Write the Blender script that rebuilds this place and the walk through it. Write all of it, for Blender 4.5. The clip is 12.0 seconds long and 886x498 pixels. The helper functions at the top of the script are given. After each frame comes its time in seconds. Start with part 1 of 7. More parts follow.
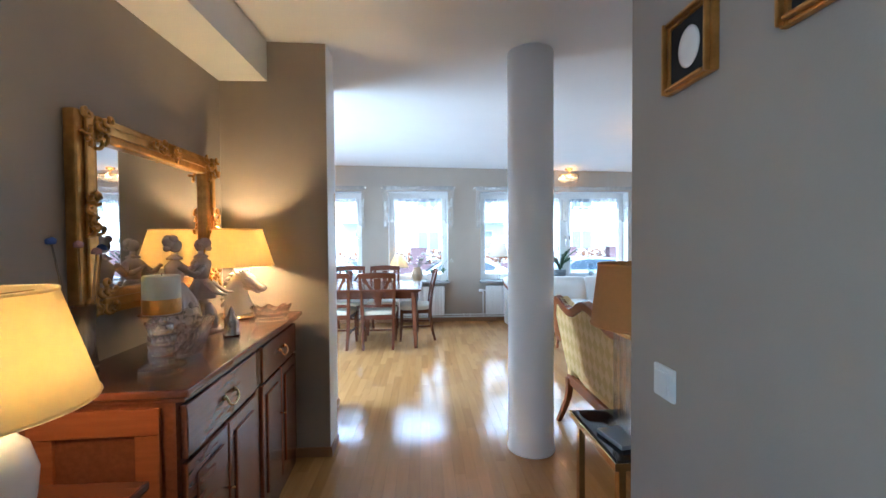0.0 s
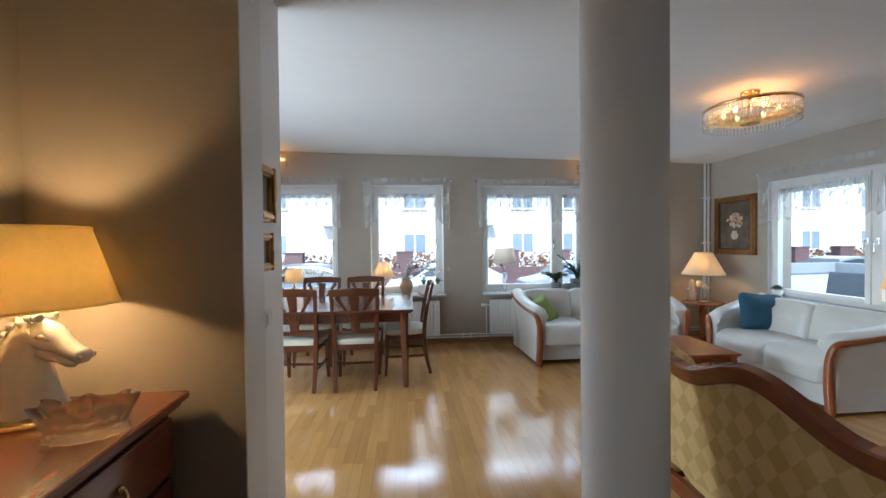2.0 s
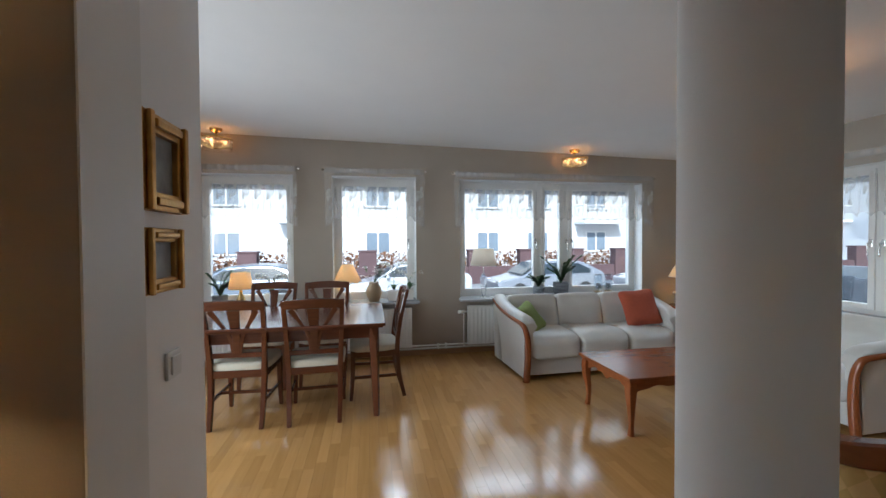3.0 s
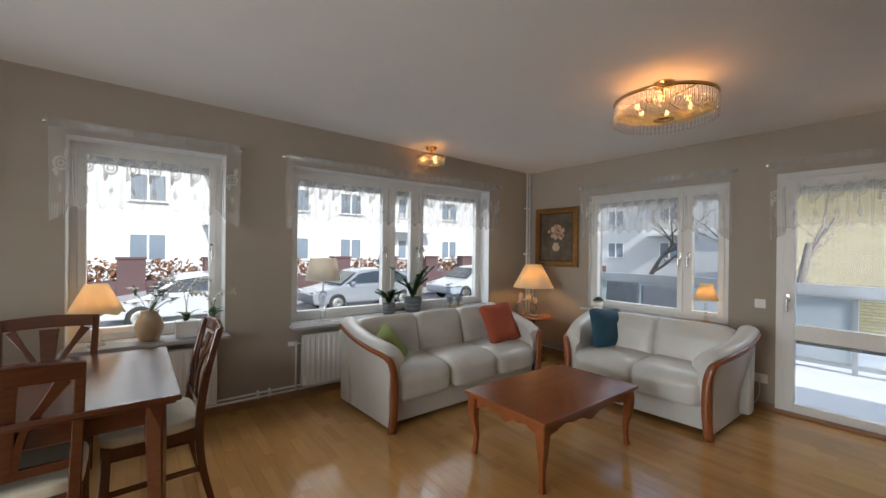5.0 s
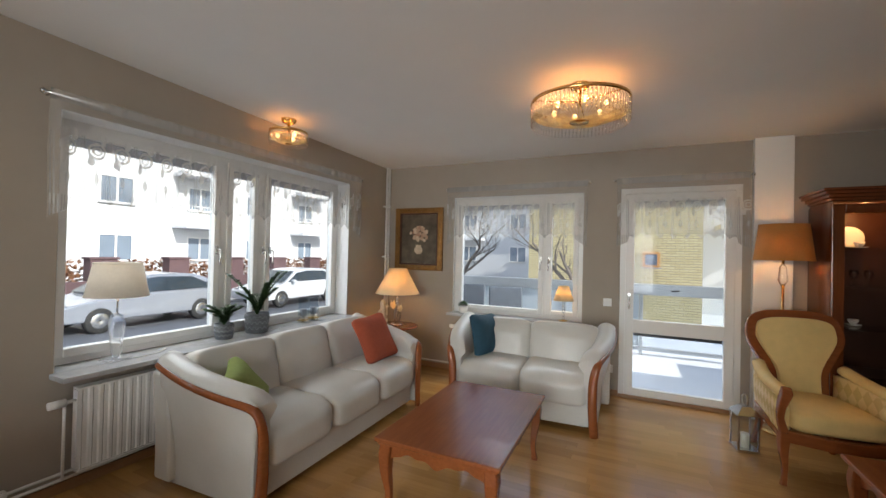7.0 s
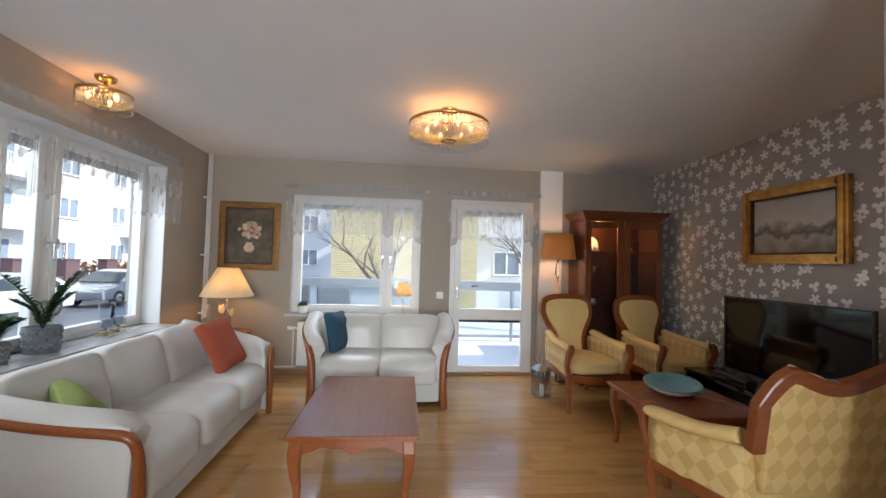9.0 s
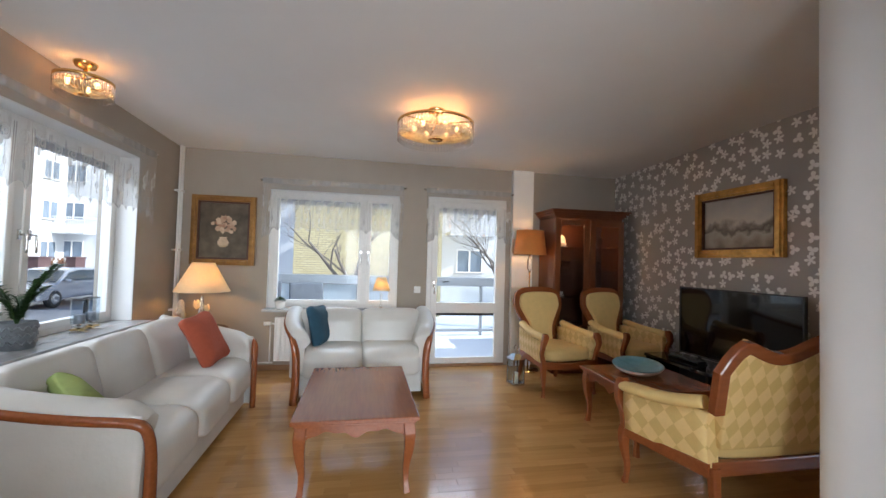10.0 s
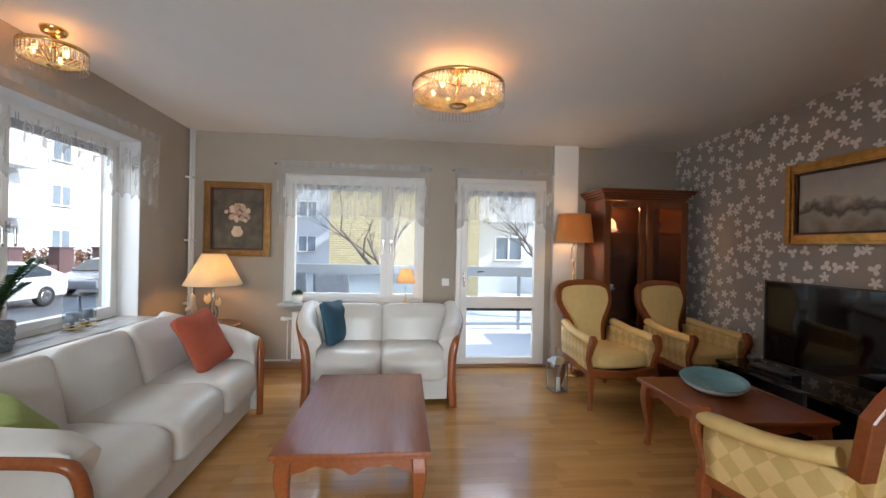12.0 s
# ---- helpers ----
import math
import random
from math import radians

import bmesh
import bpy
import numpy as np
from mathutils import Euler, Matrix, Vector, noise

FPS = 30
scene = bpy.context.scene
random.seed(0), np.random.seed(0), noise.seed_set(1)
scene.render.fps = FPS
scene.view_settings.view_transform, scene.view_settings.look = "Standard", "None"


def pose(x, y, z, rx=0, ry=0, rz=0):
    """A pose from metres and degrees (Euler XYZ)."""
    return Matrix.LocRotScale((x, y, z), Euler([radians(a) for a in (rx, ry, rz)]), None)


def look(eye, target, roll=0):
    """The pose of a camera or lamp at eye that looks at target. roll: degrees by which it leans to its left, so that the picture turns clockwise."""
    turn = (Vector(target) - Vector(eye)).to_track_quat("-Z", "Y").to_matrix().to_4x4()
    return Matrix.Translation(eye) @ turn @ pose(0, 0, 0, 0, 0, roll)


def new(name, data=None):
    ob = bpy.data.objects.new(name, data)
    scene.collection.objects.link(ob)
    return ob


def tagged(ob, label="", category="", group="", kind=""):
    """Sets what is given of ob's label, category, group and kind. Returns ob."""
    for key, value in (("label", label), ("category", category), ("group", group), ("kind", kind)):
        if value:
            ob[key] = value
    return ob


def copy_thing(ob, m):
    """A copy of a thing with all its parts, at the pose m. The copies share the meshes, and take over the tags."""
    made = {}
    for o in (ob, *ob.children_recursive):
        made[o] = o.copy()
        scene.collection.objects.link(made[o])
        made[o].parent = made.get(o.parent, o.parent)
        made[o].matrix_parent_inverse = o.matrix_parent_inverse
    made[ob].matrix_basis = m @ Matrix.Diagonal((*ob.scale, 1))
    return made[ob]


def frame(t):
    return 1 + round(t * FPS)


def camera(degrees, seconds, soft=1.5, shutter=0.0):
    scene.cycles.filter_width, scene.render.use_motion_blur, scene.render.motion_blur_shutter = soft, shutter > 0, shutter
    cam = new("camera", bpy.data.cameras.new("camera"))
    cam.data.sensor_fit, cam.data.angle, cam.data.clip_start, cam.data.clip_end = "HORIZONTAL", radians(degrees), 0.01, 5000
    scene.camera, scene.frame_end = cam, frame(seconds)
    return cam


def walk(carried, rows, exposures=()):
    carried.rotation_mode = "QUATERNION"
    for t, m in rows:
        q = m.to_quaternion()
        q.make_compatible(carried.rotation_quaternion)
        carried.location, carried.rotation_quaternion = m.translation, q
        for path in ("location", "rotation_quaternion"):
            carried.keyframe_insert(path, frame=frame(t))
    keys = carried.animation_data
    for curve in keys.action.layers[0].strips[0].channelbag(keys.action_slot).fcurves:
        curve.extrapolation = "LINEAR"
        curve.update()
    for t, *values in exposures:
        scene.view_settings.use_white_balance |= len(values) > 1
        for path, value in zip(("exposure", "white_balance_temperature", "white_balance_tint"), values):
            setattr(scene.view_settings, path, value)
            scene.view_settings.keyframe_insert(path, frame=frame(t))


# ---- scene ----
cam = camera(95.9, 12.0)
PATH = [
    (0, (0.28, 0.333, 1.376), (0.376, 2.330, 1.331), -0.4),
    (0.5, (0.287, 0.630, 1.38), (0.387, 2.627, 1.336), -0.5),
    (1, (0.254, 0.938, 1.378), (0.367, 2.935, 1.342), -0.7),
    (1.5, (0.251, 1.233, 1.401), (0.388, 3.228, 1.365), -0.7),
    (2, (0.211, 1.548, 1.393), (0.381, 3.540, 1.361), -0.6),
    (2.5, (0.17, 1.857, 1.399), (0.392, 3.844, 1.364), -0.5),
    (4.5, (0.065, 2.995, 1.424), (1.09, 4.712, 1.4), 0.4),
    (5, (0.073, 3.241, 1.418), (1.296, 4.823, 1.415), 0.6),
    (5.5, (0.048, 3.491, 1.412), (1.444, 4.924, 1.428), 0.8),
    (6, (0.126, 3.704, 1.428), (1.649, 5.001, 1.439), 0.9),
    (6.5, (0.163, 3.95, 1.412), (1.84, 5.038, 1.425), 1.1),
    (7, (0.131, 4.135, 1.415), (1.939, 4.988, 1.435), 1.3),
    (7.5, (0.037, 4.293, 1.382), (1.954, 4.86, 1.425), 1.6),
    (9.5, (-0.272, 4.882, 1.327), (1.702, 4.57, 1.394), 1.6),
    (10, (-0.326, 4.982, 1.301), (1.637, 4.607, 1.364), 1.6),
    (10.5, (-0.369, 5.002, 1.32), (1.594, 4.619, 1.359), 1.5),
    (11, (-0.309, 4.985, 1.284), (1.654, 4.605, 1.324), 1.3),
    (11.5, (-0.118, 4.866, 1.291), (1.862, 4.588, 1.309), 1.3),
    (12, (0.169, 4.784, 1.326), (2.161, 4.605, 1.32), 1.2),
]
EXPOSURES = [(0.0, 2.65, 4850, 1), (1.5, 1.85, 5500, 2), (2.5, 1.35, 5750, 4), (4.5, 1.0, 6700, 10), (7.5, 1.3, 7000, 10), (9.5, 1.6, 6300, 10), (12.0, 1.6, 6500, 10)]
walk(cam, [(t, look(eye, target, roll)) for t, eye, target, roll in PATH], EXPOSURES)

# ---- world, sun ----
SUN_EL, SUN_AZ = 33.0, 192.0   # degrees above the horizon; degrees east of the y axis
world = bpy.data.worlds.new("sky")
scene.world = world
world.use_nodes = True
wn = world.node_tree
sky = wn.nodes.new("ShaderNodeTexSky")
sky.sky_type = "NISHITA"
sky.sun_disc = False
sky.sun_elevation = radians(SUN_EL)
sky.sun_rotation = radians(SUN_AZ)
wn.nodes["Background"].inputs[1].default_value = 0.15
wn.links.new(sky.outputs[0], wn.nodes["Background"].inputs[0])
sun = new("sun", bpy.data.lights.new("sun", "SUN"))
sun.data.energy, sun.data.angle, sun.data.color = 3.2, radians(0.5), (1.0, 0.96, 0.89)
sd = Vector((math.sin(radians(SUN_AZ)) * math.cos(radians(SUN_EL)), math.cos(radians(SUN_AZ)) * math.cos(radians(SUN_EL)), math.sin(radians(SUN_EL))))
sun.matrix_world = look(sd * 30, (0, 0, 0))

# ---- materials ----
def mat(name, color, rough=0.5, metal=0.0, var=0.12, scale=8.0, bump=0.0, bscale=60.0, color2=None, rand=0.0, coat=0.0, island=0.0, spec=0.5, stretch=(1, 1, 1), rvar=0.0, transl=0.0, sub=0.0):
    """A worn surface: two scales of noise on colour, fine bump, optional variation from piece to piece."""
    m = bpy.data.materials.new(name)
    m.use_nodes = True
    nt = m.node_tree
    n, l = nt.nodes, nt.links
    p = n["Principled BSDF"]
    p.inputs["Roughness"].default_value = rough
    p.inputs["Metallic"].default_value = metal
    p.inputs["Coat Weight"].default_value = coat
    p.inputs["Coat Roughness"].default_value = 0.12
    p.inputs["Specular IOR Level"].default_value = spec
    if sub:
        p.inputs["Subsurface Weight"].default_value = sub
        p.inputs["Subsurface Radius"].default_value = (0.01, 0.007, 0.004)
    tc = n.new("ShaderNodeTexCoord")
    mp = n.new("ShaderNodeMapping")
    mp.inputs["Scale"].default_value = stretch
    l.new(tc.outputs["Object"], mp.inputs["Vector"])
    no = n.new("ShaderNodeTexNoise")
    no.inputs["Scale"].default_value = scale
    no.inputs["Detail"].default_value = 6
    l.new(mp.outputs[0], no.inputs["Vector"])
    no2 = n.new("ShaderNodeTexNoise")
    no2.inputs["Scale"].default_value = scale * 0.17
    no2.inputs["Detail"].default_value = 2
    l.new(tc.outputs["Object"], no2.inputs["Vector"])
    add = n.new("ShaderNodeMath")
    add.operation = "ADD"
    l.new(no.outputs[0], add.inputs[0])
    l.new(no2.outputs[0], add.inputs[1])
    last = add.outputs[0]
    if rand or island:
        src = n.new("ShaderNodeObjectInfo").outputs["Random"] if rand else n.new("ShaderNodeNewGeometry").outputs["Random Per Island"]
        mul = n.new("ShaderNodeMath")
        mul.operation = "MULTIPLY_ADD"
        mul.inputs[1].default_value = rand or island
        l.new(src, mul.inputs[0])
        l.new(last, mul.inputs[2])
        last = mul.outputs[0]
    mr = n.new("ShaderNodeMapRange")
    mr.inputs["From Min"].default_value = 0.6
    mr.inputs["From Max"].default_value = 1.4 + (rand or island)
    l.new(last, mr.inputs["Value"])
    mix = n.new("ShaderNodeMix")
    mix.data_type = "RGBA"
    c = Vector(color)
    a = c * (1 - var)
    b = Vector(color2) if color2 else c * (1 + var)
    mix.inputs["A"].default_value = (*a, 1)
    mix.inputs["B"].default_value = (*[min(v, 1.0) for v in b], 1)
    l.new(mr.outputs[0], mix.inputs["Factor"])
    l.new(mix.outputs["Result"], p.inputs["Base Color"])
    if rvar:
        rr = n.new("ShaderNodeMapRange")
        rr.inputs["From Min"].default_value, rr.inputs["From Max"].default_value = 0.1, 0.9
        rr.inputs["To Min"].default_value, rr.inputs["To Max"].default_value = max(rough - rvar, 0.02), rough + rvar
        l.new(no2.outputs[0], rr.inputs["Value"])
        l.new(rr.outputs[0], p.inputs["Roughness"])
    if bump:
        bn = n.new("ShaderNodeTexNoise")
        bn.inputs["Scale"].default_value = bscale
        bn.inputs["Detail"].default_value = 4
        l.new(mp.outputs[0], bn.inputs["Vector"])
        bp = n.new("ShaderNodeBump")
        bp.inputs["Strength"].default_value = bump
        bp.inputs["Distance"].default_value = 0.004
        l.new(bn.outputs[0], bp.inputs["Height"])
        l.new(bp.outputs[0], p.inputs["Normal"])
    if transl:
        tr = n.new("ShaderNodeBsdfTranslucent")
        ms = n.new("ShaderNodeMixShader")
        ms.inputs[0].default_value = transl
        l.new(mix.outputs["Result"], tr.inputs["Color"])
        l.new(p.outputs[0], ms.inputs[1])
        l.new(tr.outputs[0], ms.inputs[2])
        l.new(ms.outputs[0], n["Material Output"].inputs[0])
    return m


def glass(name, color=(1, 1, 1), rough=0.0, ior=1.45):
    m = bpy.data.materials.new(name)
    m.use_nodes = True
    p = m.node_tree.nodes["Principled BSDF"]
    p.inputs["Base Color"].default_value = (*color, 1)
    p.inputs["Transmission Weight"].default_value = 1.0
    p.inputs["Roughness"].default_value = rough
    p.inputs["IOR"].default_value = ior
    return m


def crystal_glass(name):
    """Cut crystal: glass that also lets some light straight through its thin walls."""
    m = glass(name, (0.99, 0.99, 0.99), 0.0, 1.5)
    n, l = m.node_tree.nodes, m.node_tree.links
    t, mx = n.new("ShaderNodeBsdfTransparent"), n.new("ShaderNodeMixShader")
    mx.inputs[0].default_value = 0.45
    l.new(n["Principled BSDF"].outputs[0], mx.inputs[1])
    l.new(t.outputs[0], mx.inputs[2])
    l.new(mx.outputs[0], n["Material Output"].inputs[0])
    return m


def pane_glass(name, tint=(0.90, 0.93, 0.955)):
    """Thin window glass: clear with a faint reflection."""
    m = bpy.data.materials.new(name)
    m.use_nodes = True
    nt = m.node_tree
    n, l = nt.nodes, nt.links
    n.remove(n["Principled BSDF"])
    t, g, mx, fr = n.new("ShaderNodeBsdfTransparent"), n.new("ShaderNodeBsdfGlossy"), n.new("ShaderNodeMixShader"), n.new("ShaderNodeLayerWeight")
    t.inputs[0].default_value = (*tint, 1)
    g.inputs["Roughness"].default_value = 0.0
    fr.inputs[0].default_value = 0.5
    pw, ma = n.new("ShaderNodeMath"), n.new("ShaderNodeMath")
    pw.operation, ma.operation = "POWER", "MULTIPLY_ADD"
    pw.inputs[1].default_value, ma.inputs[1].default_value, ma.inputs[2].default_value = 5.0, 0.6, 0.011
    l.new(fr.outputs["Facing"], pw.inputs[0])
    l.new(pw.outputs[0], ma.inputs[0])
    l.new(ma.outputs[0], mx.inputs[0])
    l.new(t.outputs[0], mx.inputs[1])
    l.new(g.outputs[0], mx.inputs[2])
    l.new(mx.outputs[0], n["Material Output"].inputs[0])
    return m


def glow(name, color, strength):
    m = bpy.data.materials.new(name)
    m.use_nodes = True
    p = m.node_tree.nodes["Principled BSDF"]
    p.inputs["Base Color"].default_value = (*color, 1)
    p.inputs["Emission Color"].default_value = (*color, 1)
    p.inputs["Emission Strength"].default_value = strength
    return m


# added area lamps, out of view above the windows, standing in for sky light
def sky_fill_panel(x, y, w, turn, power=16.0):
    o = new("window_sky_light", bpy.data.lights.new("window_sky_light", "AREA"))
    o.data.shape, o.data.size, o.data.size_y = "RECTANGLE", w, 0.8
    o.data.energy, o.data.color = power * w, (0.86, 0.93, 1.0)
    o.matrix_world = pose(x, y, 2.76, -56, 0, turn)


for wx, ww, pw in ((-1.25, 1.0, 18.0), (0.2, 1.0, 18.0), (2.5, 2.4, 11.0)):
    sky_fill_panel(wx, 8.05, ww, 0, pw)
for wy, ww in ((5.35, 1.5), (3.7, 1.0)):
    sky_fill_panel(5.65, wy, ww, -90)
# unseen fill lamp, added in the west opening to brighten column and chairs
west = new("window_sky_light", bpy.data.lights.new("window_sky_light", "AREA"))
west.data.shape, west.data.size, west.data.size_y = "RECTANGLE", 2.3, 1.8
west.data.energy, west.data.color, west.data.spread = 30.0, (0.86, 0.93, 1.0), radians(115)
west.matrix_world = pose(-2.98, 4.45, 1.35, -82, 0, 90)
# unseen fill lamp, added in the hall opening to lift the dark walls
hall_fill = new("window_sky_light", bpy.data.lights.new("window_sky_light", "AREA"))
hall_fill.data.shape, hall_fill.data.size, hall_fill.data.size_y = "RECTANGLE", 1.3, 1.1
hall_fill.data.energy, hall_fill.data.color = 3.6, (0.86, 0.93, 1.0)
hall_fill.matrix_world = pose(-1.22, -0.65, 1.5, -90, 0, 90)

M_WALL = mat("painted_wall", (0.35, 0.298, 0.242), 0.75, var=0.05, scale=5, bump=0.12, bscale=220)
M_CEIL = mat("ceiling_paint", (0.74, 0.73, 0.71), 0.85, var=0.03, scale=3, bump=0.1, bscale=160)
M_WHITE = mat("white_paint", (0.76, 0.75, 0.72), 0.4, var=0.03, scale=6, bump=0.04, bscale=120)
M_COLUMN = mat("column_paint", (0.86, 0.85, 0.84), 0.6, var=0.03, scale=4, bump=0.08, bscale=200)
M_OAK = mat("oak_stave", (0.42, 0.212, 0.066), 0.12, var=0.2, scale=3.0, bump=0.05, bscale=30, color2=(0.55, 0.30, 0.104), rand=0.9, stretch=(14, 1, 1), coat=0.25, rvar=0.03)
M_OAK_ST = mat("oak_stave_joined", (0.42, 0.212, 0.066), 0.12, var=0.2, scale=3.0, bump=0.05, bscale=30, color2=(0.55, 0.30, 0.104), island=0.9, stretch=(14, 1, 1), coat=0.25, rvar=0.03)
M_JOINT = mat("floor_joint", (0.12, 0.07, 0.035), 0.8)
M_SKIRT = mat("oak_skirting", (0.30, 0.155, 0.07), 0.4, var=0.2, scale=6, stretch=(1, 1, 8))
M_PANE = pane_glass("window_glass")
M_GREYTRIM = mat("grey_window_trim", (0.62, 0.61, 0.58), 0.45, var=0.03)
M_SILLSTONE = mat("grey_marble_sill", (0.42, 0.42, 0.42), 0.25, var=0.2, scale=14)

# ---- building helpers ----
def add_box(bm, x0, x1, y0, y1, z0, z1):
    r = bmesh.ops.create_cube(bm, size=1.0)
    bmesh.ops.scale(bm, vec=(x1 - x0, y1 - y0, z1 - z0), verts=r["verts"])
    bmesh.ops.translate(bm, vec=((x0 + x1) / 2, (y0 + y1) / 2, (z0 + z1) / 2), verts=r["verts"])
    return r["verts"]


def bevel(bm, w, seg=2, angle=30):
    es = [e for e in bm.edges if len(e.link_faces) == 2 and e.calc_face_angle(0) > radians(angle)]
    bmesh.ops.bevel(bm, geom=es, offset=w, segments=seg, profile=0.6, affect="EDGES", clamp_overlap=True)
    return bm


def box(x0, x1, y0, y1, z0, z1, bev=0.0, seg=2):
    bm = bmesh.new()
    add_box(bm, x0, x1, y0, y1, z0, z1)
    if bev:
        bevel(bm, bev, seg)
    return bm


def boxes(items, bev=0.0):
    bm = bmesh.new()
    for it in items:
        add_box(bm, *it)
    if bev:
        bevel(bm, bev, 2)
    return bm


def lathe(profile, seg=32, cx=0.0, cy=0.0, close=True):
    """Turned body from (radius, height) pairs."""
    bm = bmesh.new()
    rings = []
    for r, z in profile:
        rings.append([bm.verts.new((cx + r * math.cos(2 * math.pi * i / seg), cy + r * math.sin(2 * math.pi * i / seg), z)) for i in range(seg)])
    for a, b in zip(rings, rings[1:]):
        for i in range(seg):
            bm.faces.new((a[i], a[(i + 1) % seg], b[(i + 1) % seg], b[i]))
    if close:
        bm.faces.new(list(reversed(rings[0])))
        bm.faces.new(rings[-1])
    for f in bm.faces:
        f.smooth = len(f.verts) == 4
    return bm


def spline(points, n=8):
    """Catmull-Rom through points."""
    pts = [Vector(p) for p in points]
    out = []
    for i in range(len(pts) - 1):
        p0, p1, p2, p3 = pts[max(i - 1, 0)], pts[i], pts[i + 1], pts[min(i + 2, len(pts) - 1)]
        for k in range(n):
            t = k / n
            out.append(0.5 * ((2 * p1) + (p2 - p0) * t + (2 * p0 - 5 * p1 + 4 * p2 - p3) * t * t + (3 * p1 - p0 - 3 * p2 + p3) * t ** 3))
    out.append(pts[-1])
    return out


def sweep(bm, points, sizes, seg=8, up=(0, 0, 1), square=False, cap=True):
    """A tube along points; sizes: one radius, one (w, h), or one of those per point."""
    pts = [Vector(p) for p in points]
    n = len(pts)
    if not isinstance(sizes, list):
        sizes = [sizes] * n
    up = Vector(up)
    rings = []
    for i, p in enumerate(pts):
        d = (pts[min(i + 1, n - 1)] - pts[max(i - 1, 0)]).normalized()
        side = d.cross(up)
        if side.length < 1e-3:
            side = d.cross(Vector((1, 0, 0)) if abs(d.x) < 0.9 else Vector((0, 1, 0)))
        side.normalize()
        nor = side.cross(d).normalized()
        s = sizes[i]
        w, h = (s, s) if not isinstance(s, tuple) else s
        ring = []
        if square:
            k = 0.8
            for a, b in ((1, k), (k, 1), (-k, 1), (-1, k), (-1, -k), (-k, -1), (k, -1), (1, -k)):
                ring.append(bm.verts.new(p + side * a * w + nor * b * h))
        else:
            for j in range(seg):
                an = 2 * math.pi * j / seg
                ring.append(bm.verts.new(p + side * math.cos(an) * w + nor * math.sin(an) * h))
        rings.append(ring)
    m = len(rings[0])
    for a, b in zip(rings, rings[1:]):
        for j in range(m):
            f = bm.faces.new((a[j], a[(j + 1) % m], b[(j + 1) % m], b[j]))
            f.smooth = not square
    if cap:
        bm.faces.new(list(reversed(rings[0])))
        bm.faces.new(rings[-1])
    bmesh.ops.recalc_face_normals(bm, faces=bm.faces)
    return bm


def tube(points, sizes, seg=8, up=(0, 0, 1), square=False, n=0):
    pts = spline(points, n) if n else points
    if isinstance(sizes, list) and n:
        src, out = sizes, []
        for i in range(len(pts)):
            f = i / (len(pts) - 1) * (len(src) - 1)
            k = min(int(f), len(src) - 2)
            a, b, t = src[k], src[k + 1], f - k
            out.append(tuple(u + (v - u) * t for u, v in zip(a, b)) if isinstance(a, tuple) else a + (b - a) * t)
        sizes = out
    return sweep(bmesh.new(), pts, sizes, seg, up, square)


def prism(outline, depth, axis="y", bev=0.0, seg=2):
    """A board cut to an outline of (u, v) pairs, depth thick; axis is the way through it."""
    bm = bmesh.new()
    def at(u, v, d):
        return {"y": (u, d, v), "x": (d, u, v), "z": (u, v, d)}[axis]
    a = [bm.verts.new(at(u, v, 0)) for u, v in outline]
    b = [bm.verts.new(at(u, v, depth)) for u, v in outline]
    bm.faces.new(a)
    bm.faces.new(list(reversed(b)))
    for i in range(len(a)):
        j = (i + 1) % len(a)
        bm.faces.new((a[j], a[i], b[i], b[j]))
    bmesh.ops.recalc_face_normals(bm, faces=bm.faces)
    if bev:
        bevel(bm, bev, seg, 40)
    return bm


def cushion(w, d, h, puff=0.5, nx=14, ny=12, crown=0.0):
    """A soft block centred on the origin, rounded all over (superellipsoid on a grid)."""
    bm = bmesh.new()
    bmesh.ops.create_cube(bm, size=2.0)
    bmesh.ops.subdivide_edges(bm, edges=bm.edges[:], cuts=9, use_grid_fill=True)
    e = 2 + 6 * (1 - puff)
    for v in bm.verts:
        c = v.co
        m = (abs(c.x) ** e + abs(c.y) ** e + abs(c.z) ** e) ** (1 / e)
        c /= m
        k = 1 + crown * (1 - c.x * c.x) * (1 - c.y * c.y)
        v.co = Vector((c.x * w / 2, c.y * d / 2, c.z * h / 2 * k))
    for f in bm.faces:
        f.smooth = True
    return bm


def xf(bm, m):
    bmesh.ops.transform(bm, matrix=m, verts=bm.verts)
    return bm


def join(*bms):
    out = bmesh.new()
    for b in bms:
        me = bpy.data.meshes.new("tmp")
        b.to_mesh(me)
        out.from_mesh(me)
        bpy.data.meshes.remove(me)
        b.free()
    return out


def mesh_of(name, bm, material):
    me = bpy.data.meshes.new(name)
    bm.to_mesh(me)
    bm.free()
    me.materials.append(material)
    return me


def part(name, bm, material, parent, label=""):
    ob = new(name, mesh_of(name, bm, material))
    ob.parent = parent
    if label:
        ob["label"] = label
    return ob


def thing(name, label, category, m=None, group="", kind=""):
    ob = tagged(new(name), label, category, group, kind)
    if m is not None:
        ob.matrix_basis = m
    return ob


def solid(name, bm, material, label, category, kind="", group="", m=None):
    ob = tagged(new(name, mesh_of(name, bm, material)), label, category, group, kind)
    if m is not None:
        ob.matrix_basis = m
    return ob


def struct(name, bm, material, label, category="wall"):
    return solid(name, bm, material, label, category, "structure")


def wall_boxes(u0, u1, z0, z1, holes):
    """Rectangles (u0, u1, z0, z1) that fill a wall round its holes, which stand side by side in order."""
    out, u = [], u0
    for a, b, c, d in holes:
        out.append((u, a, z0, z1))
        if c > z0:
            out.append((a, b, z0, c))
        if d < z1:
            out.append((a, b, d, z1))
        u = b
    out.append((u, u1, z0, z1))
    return out


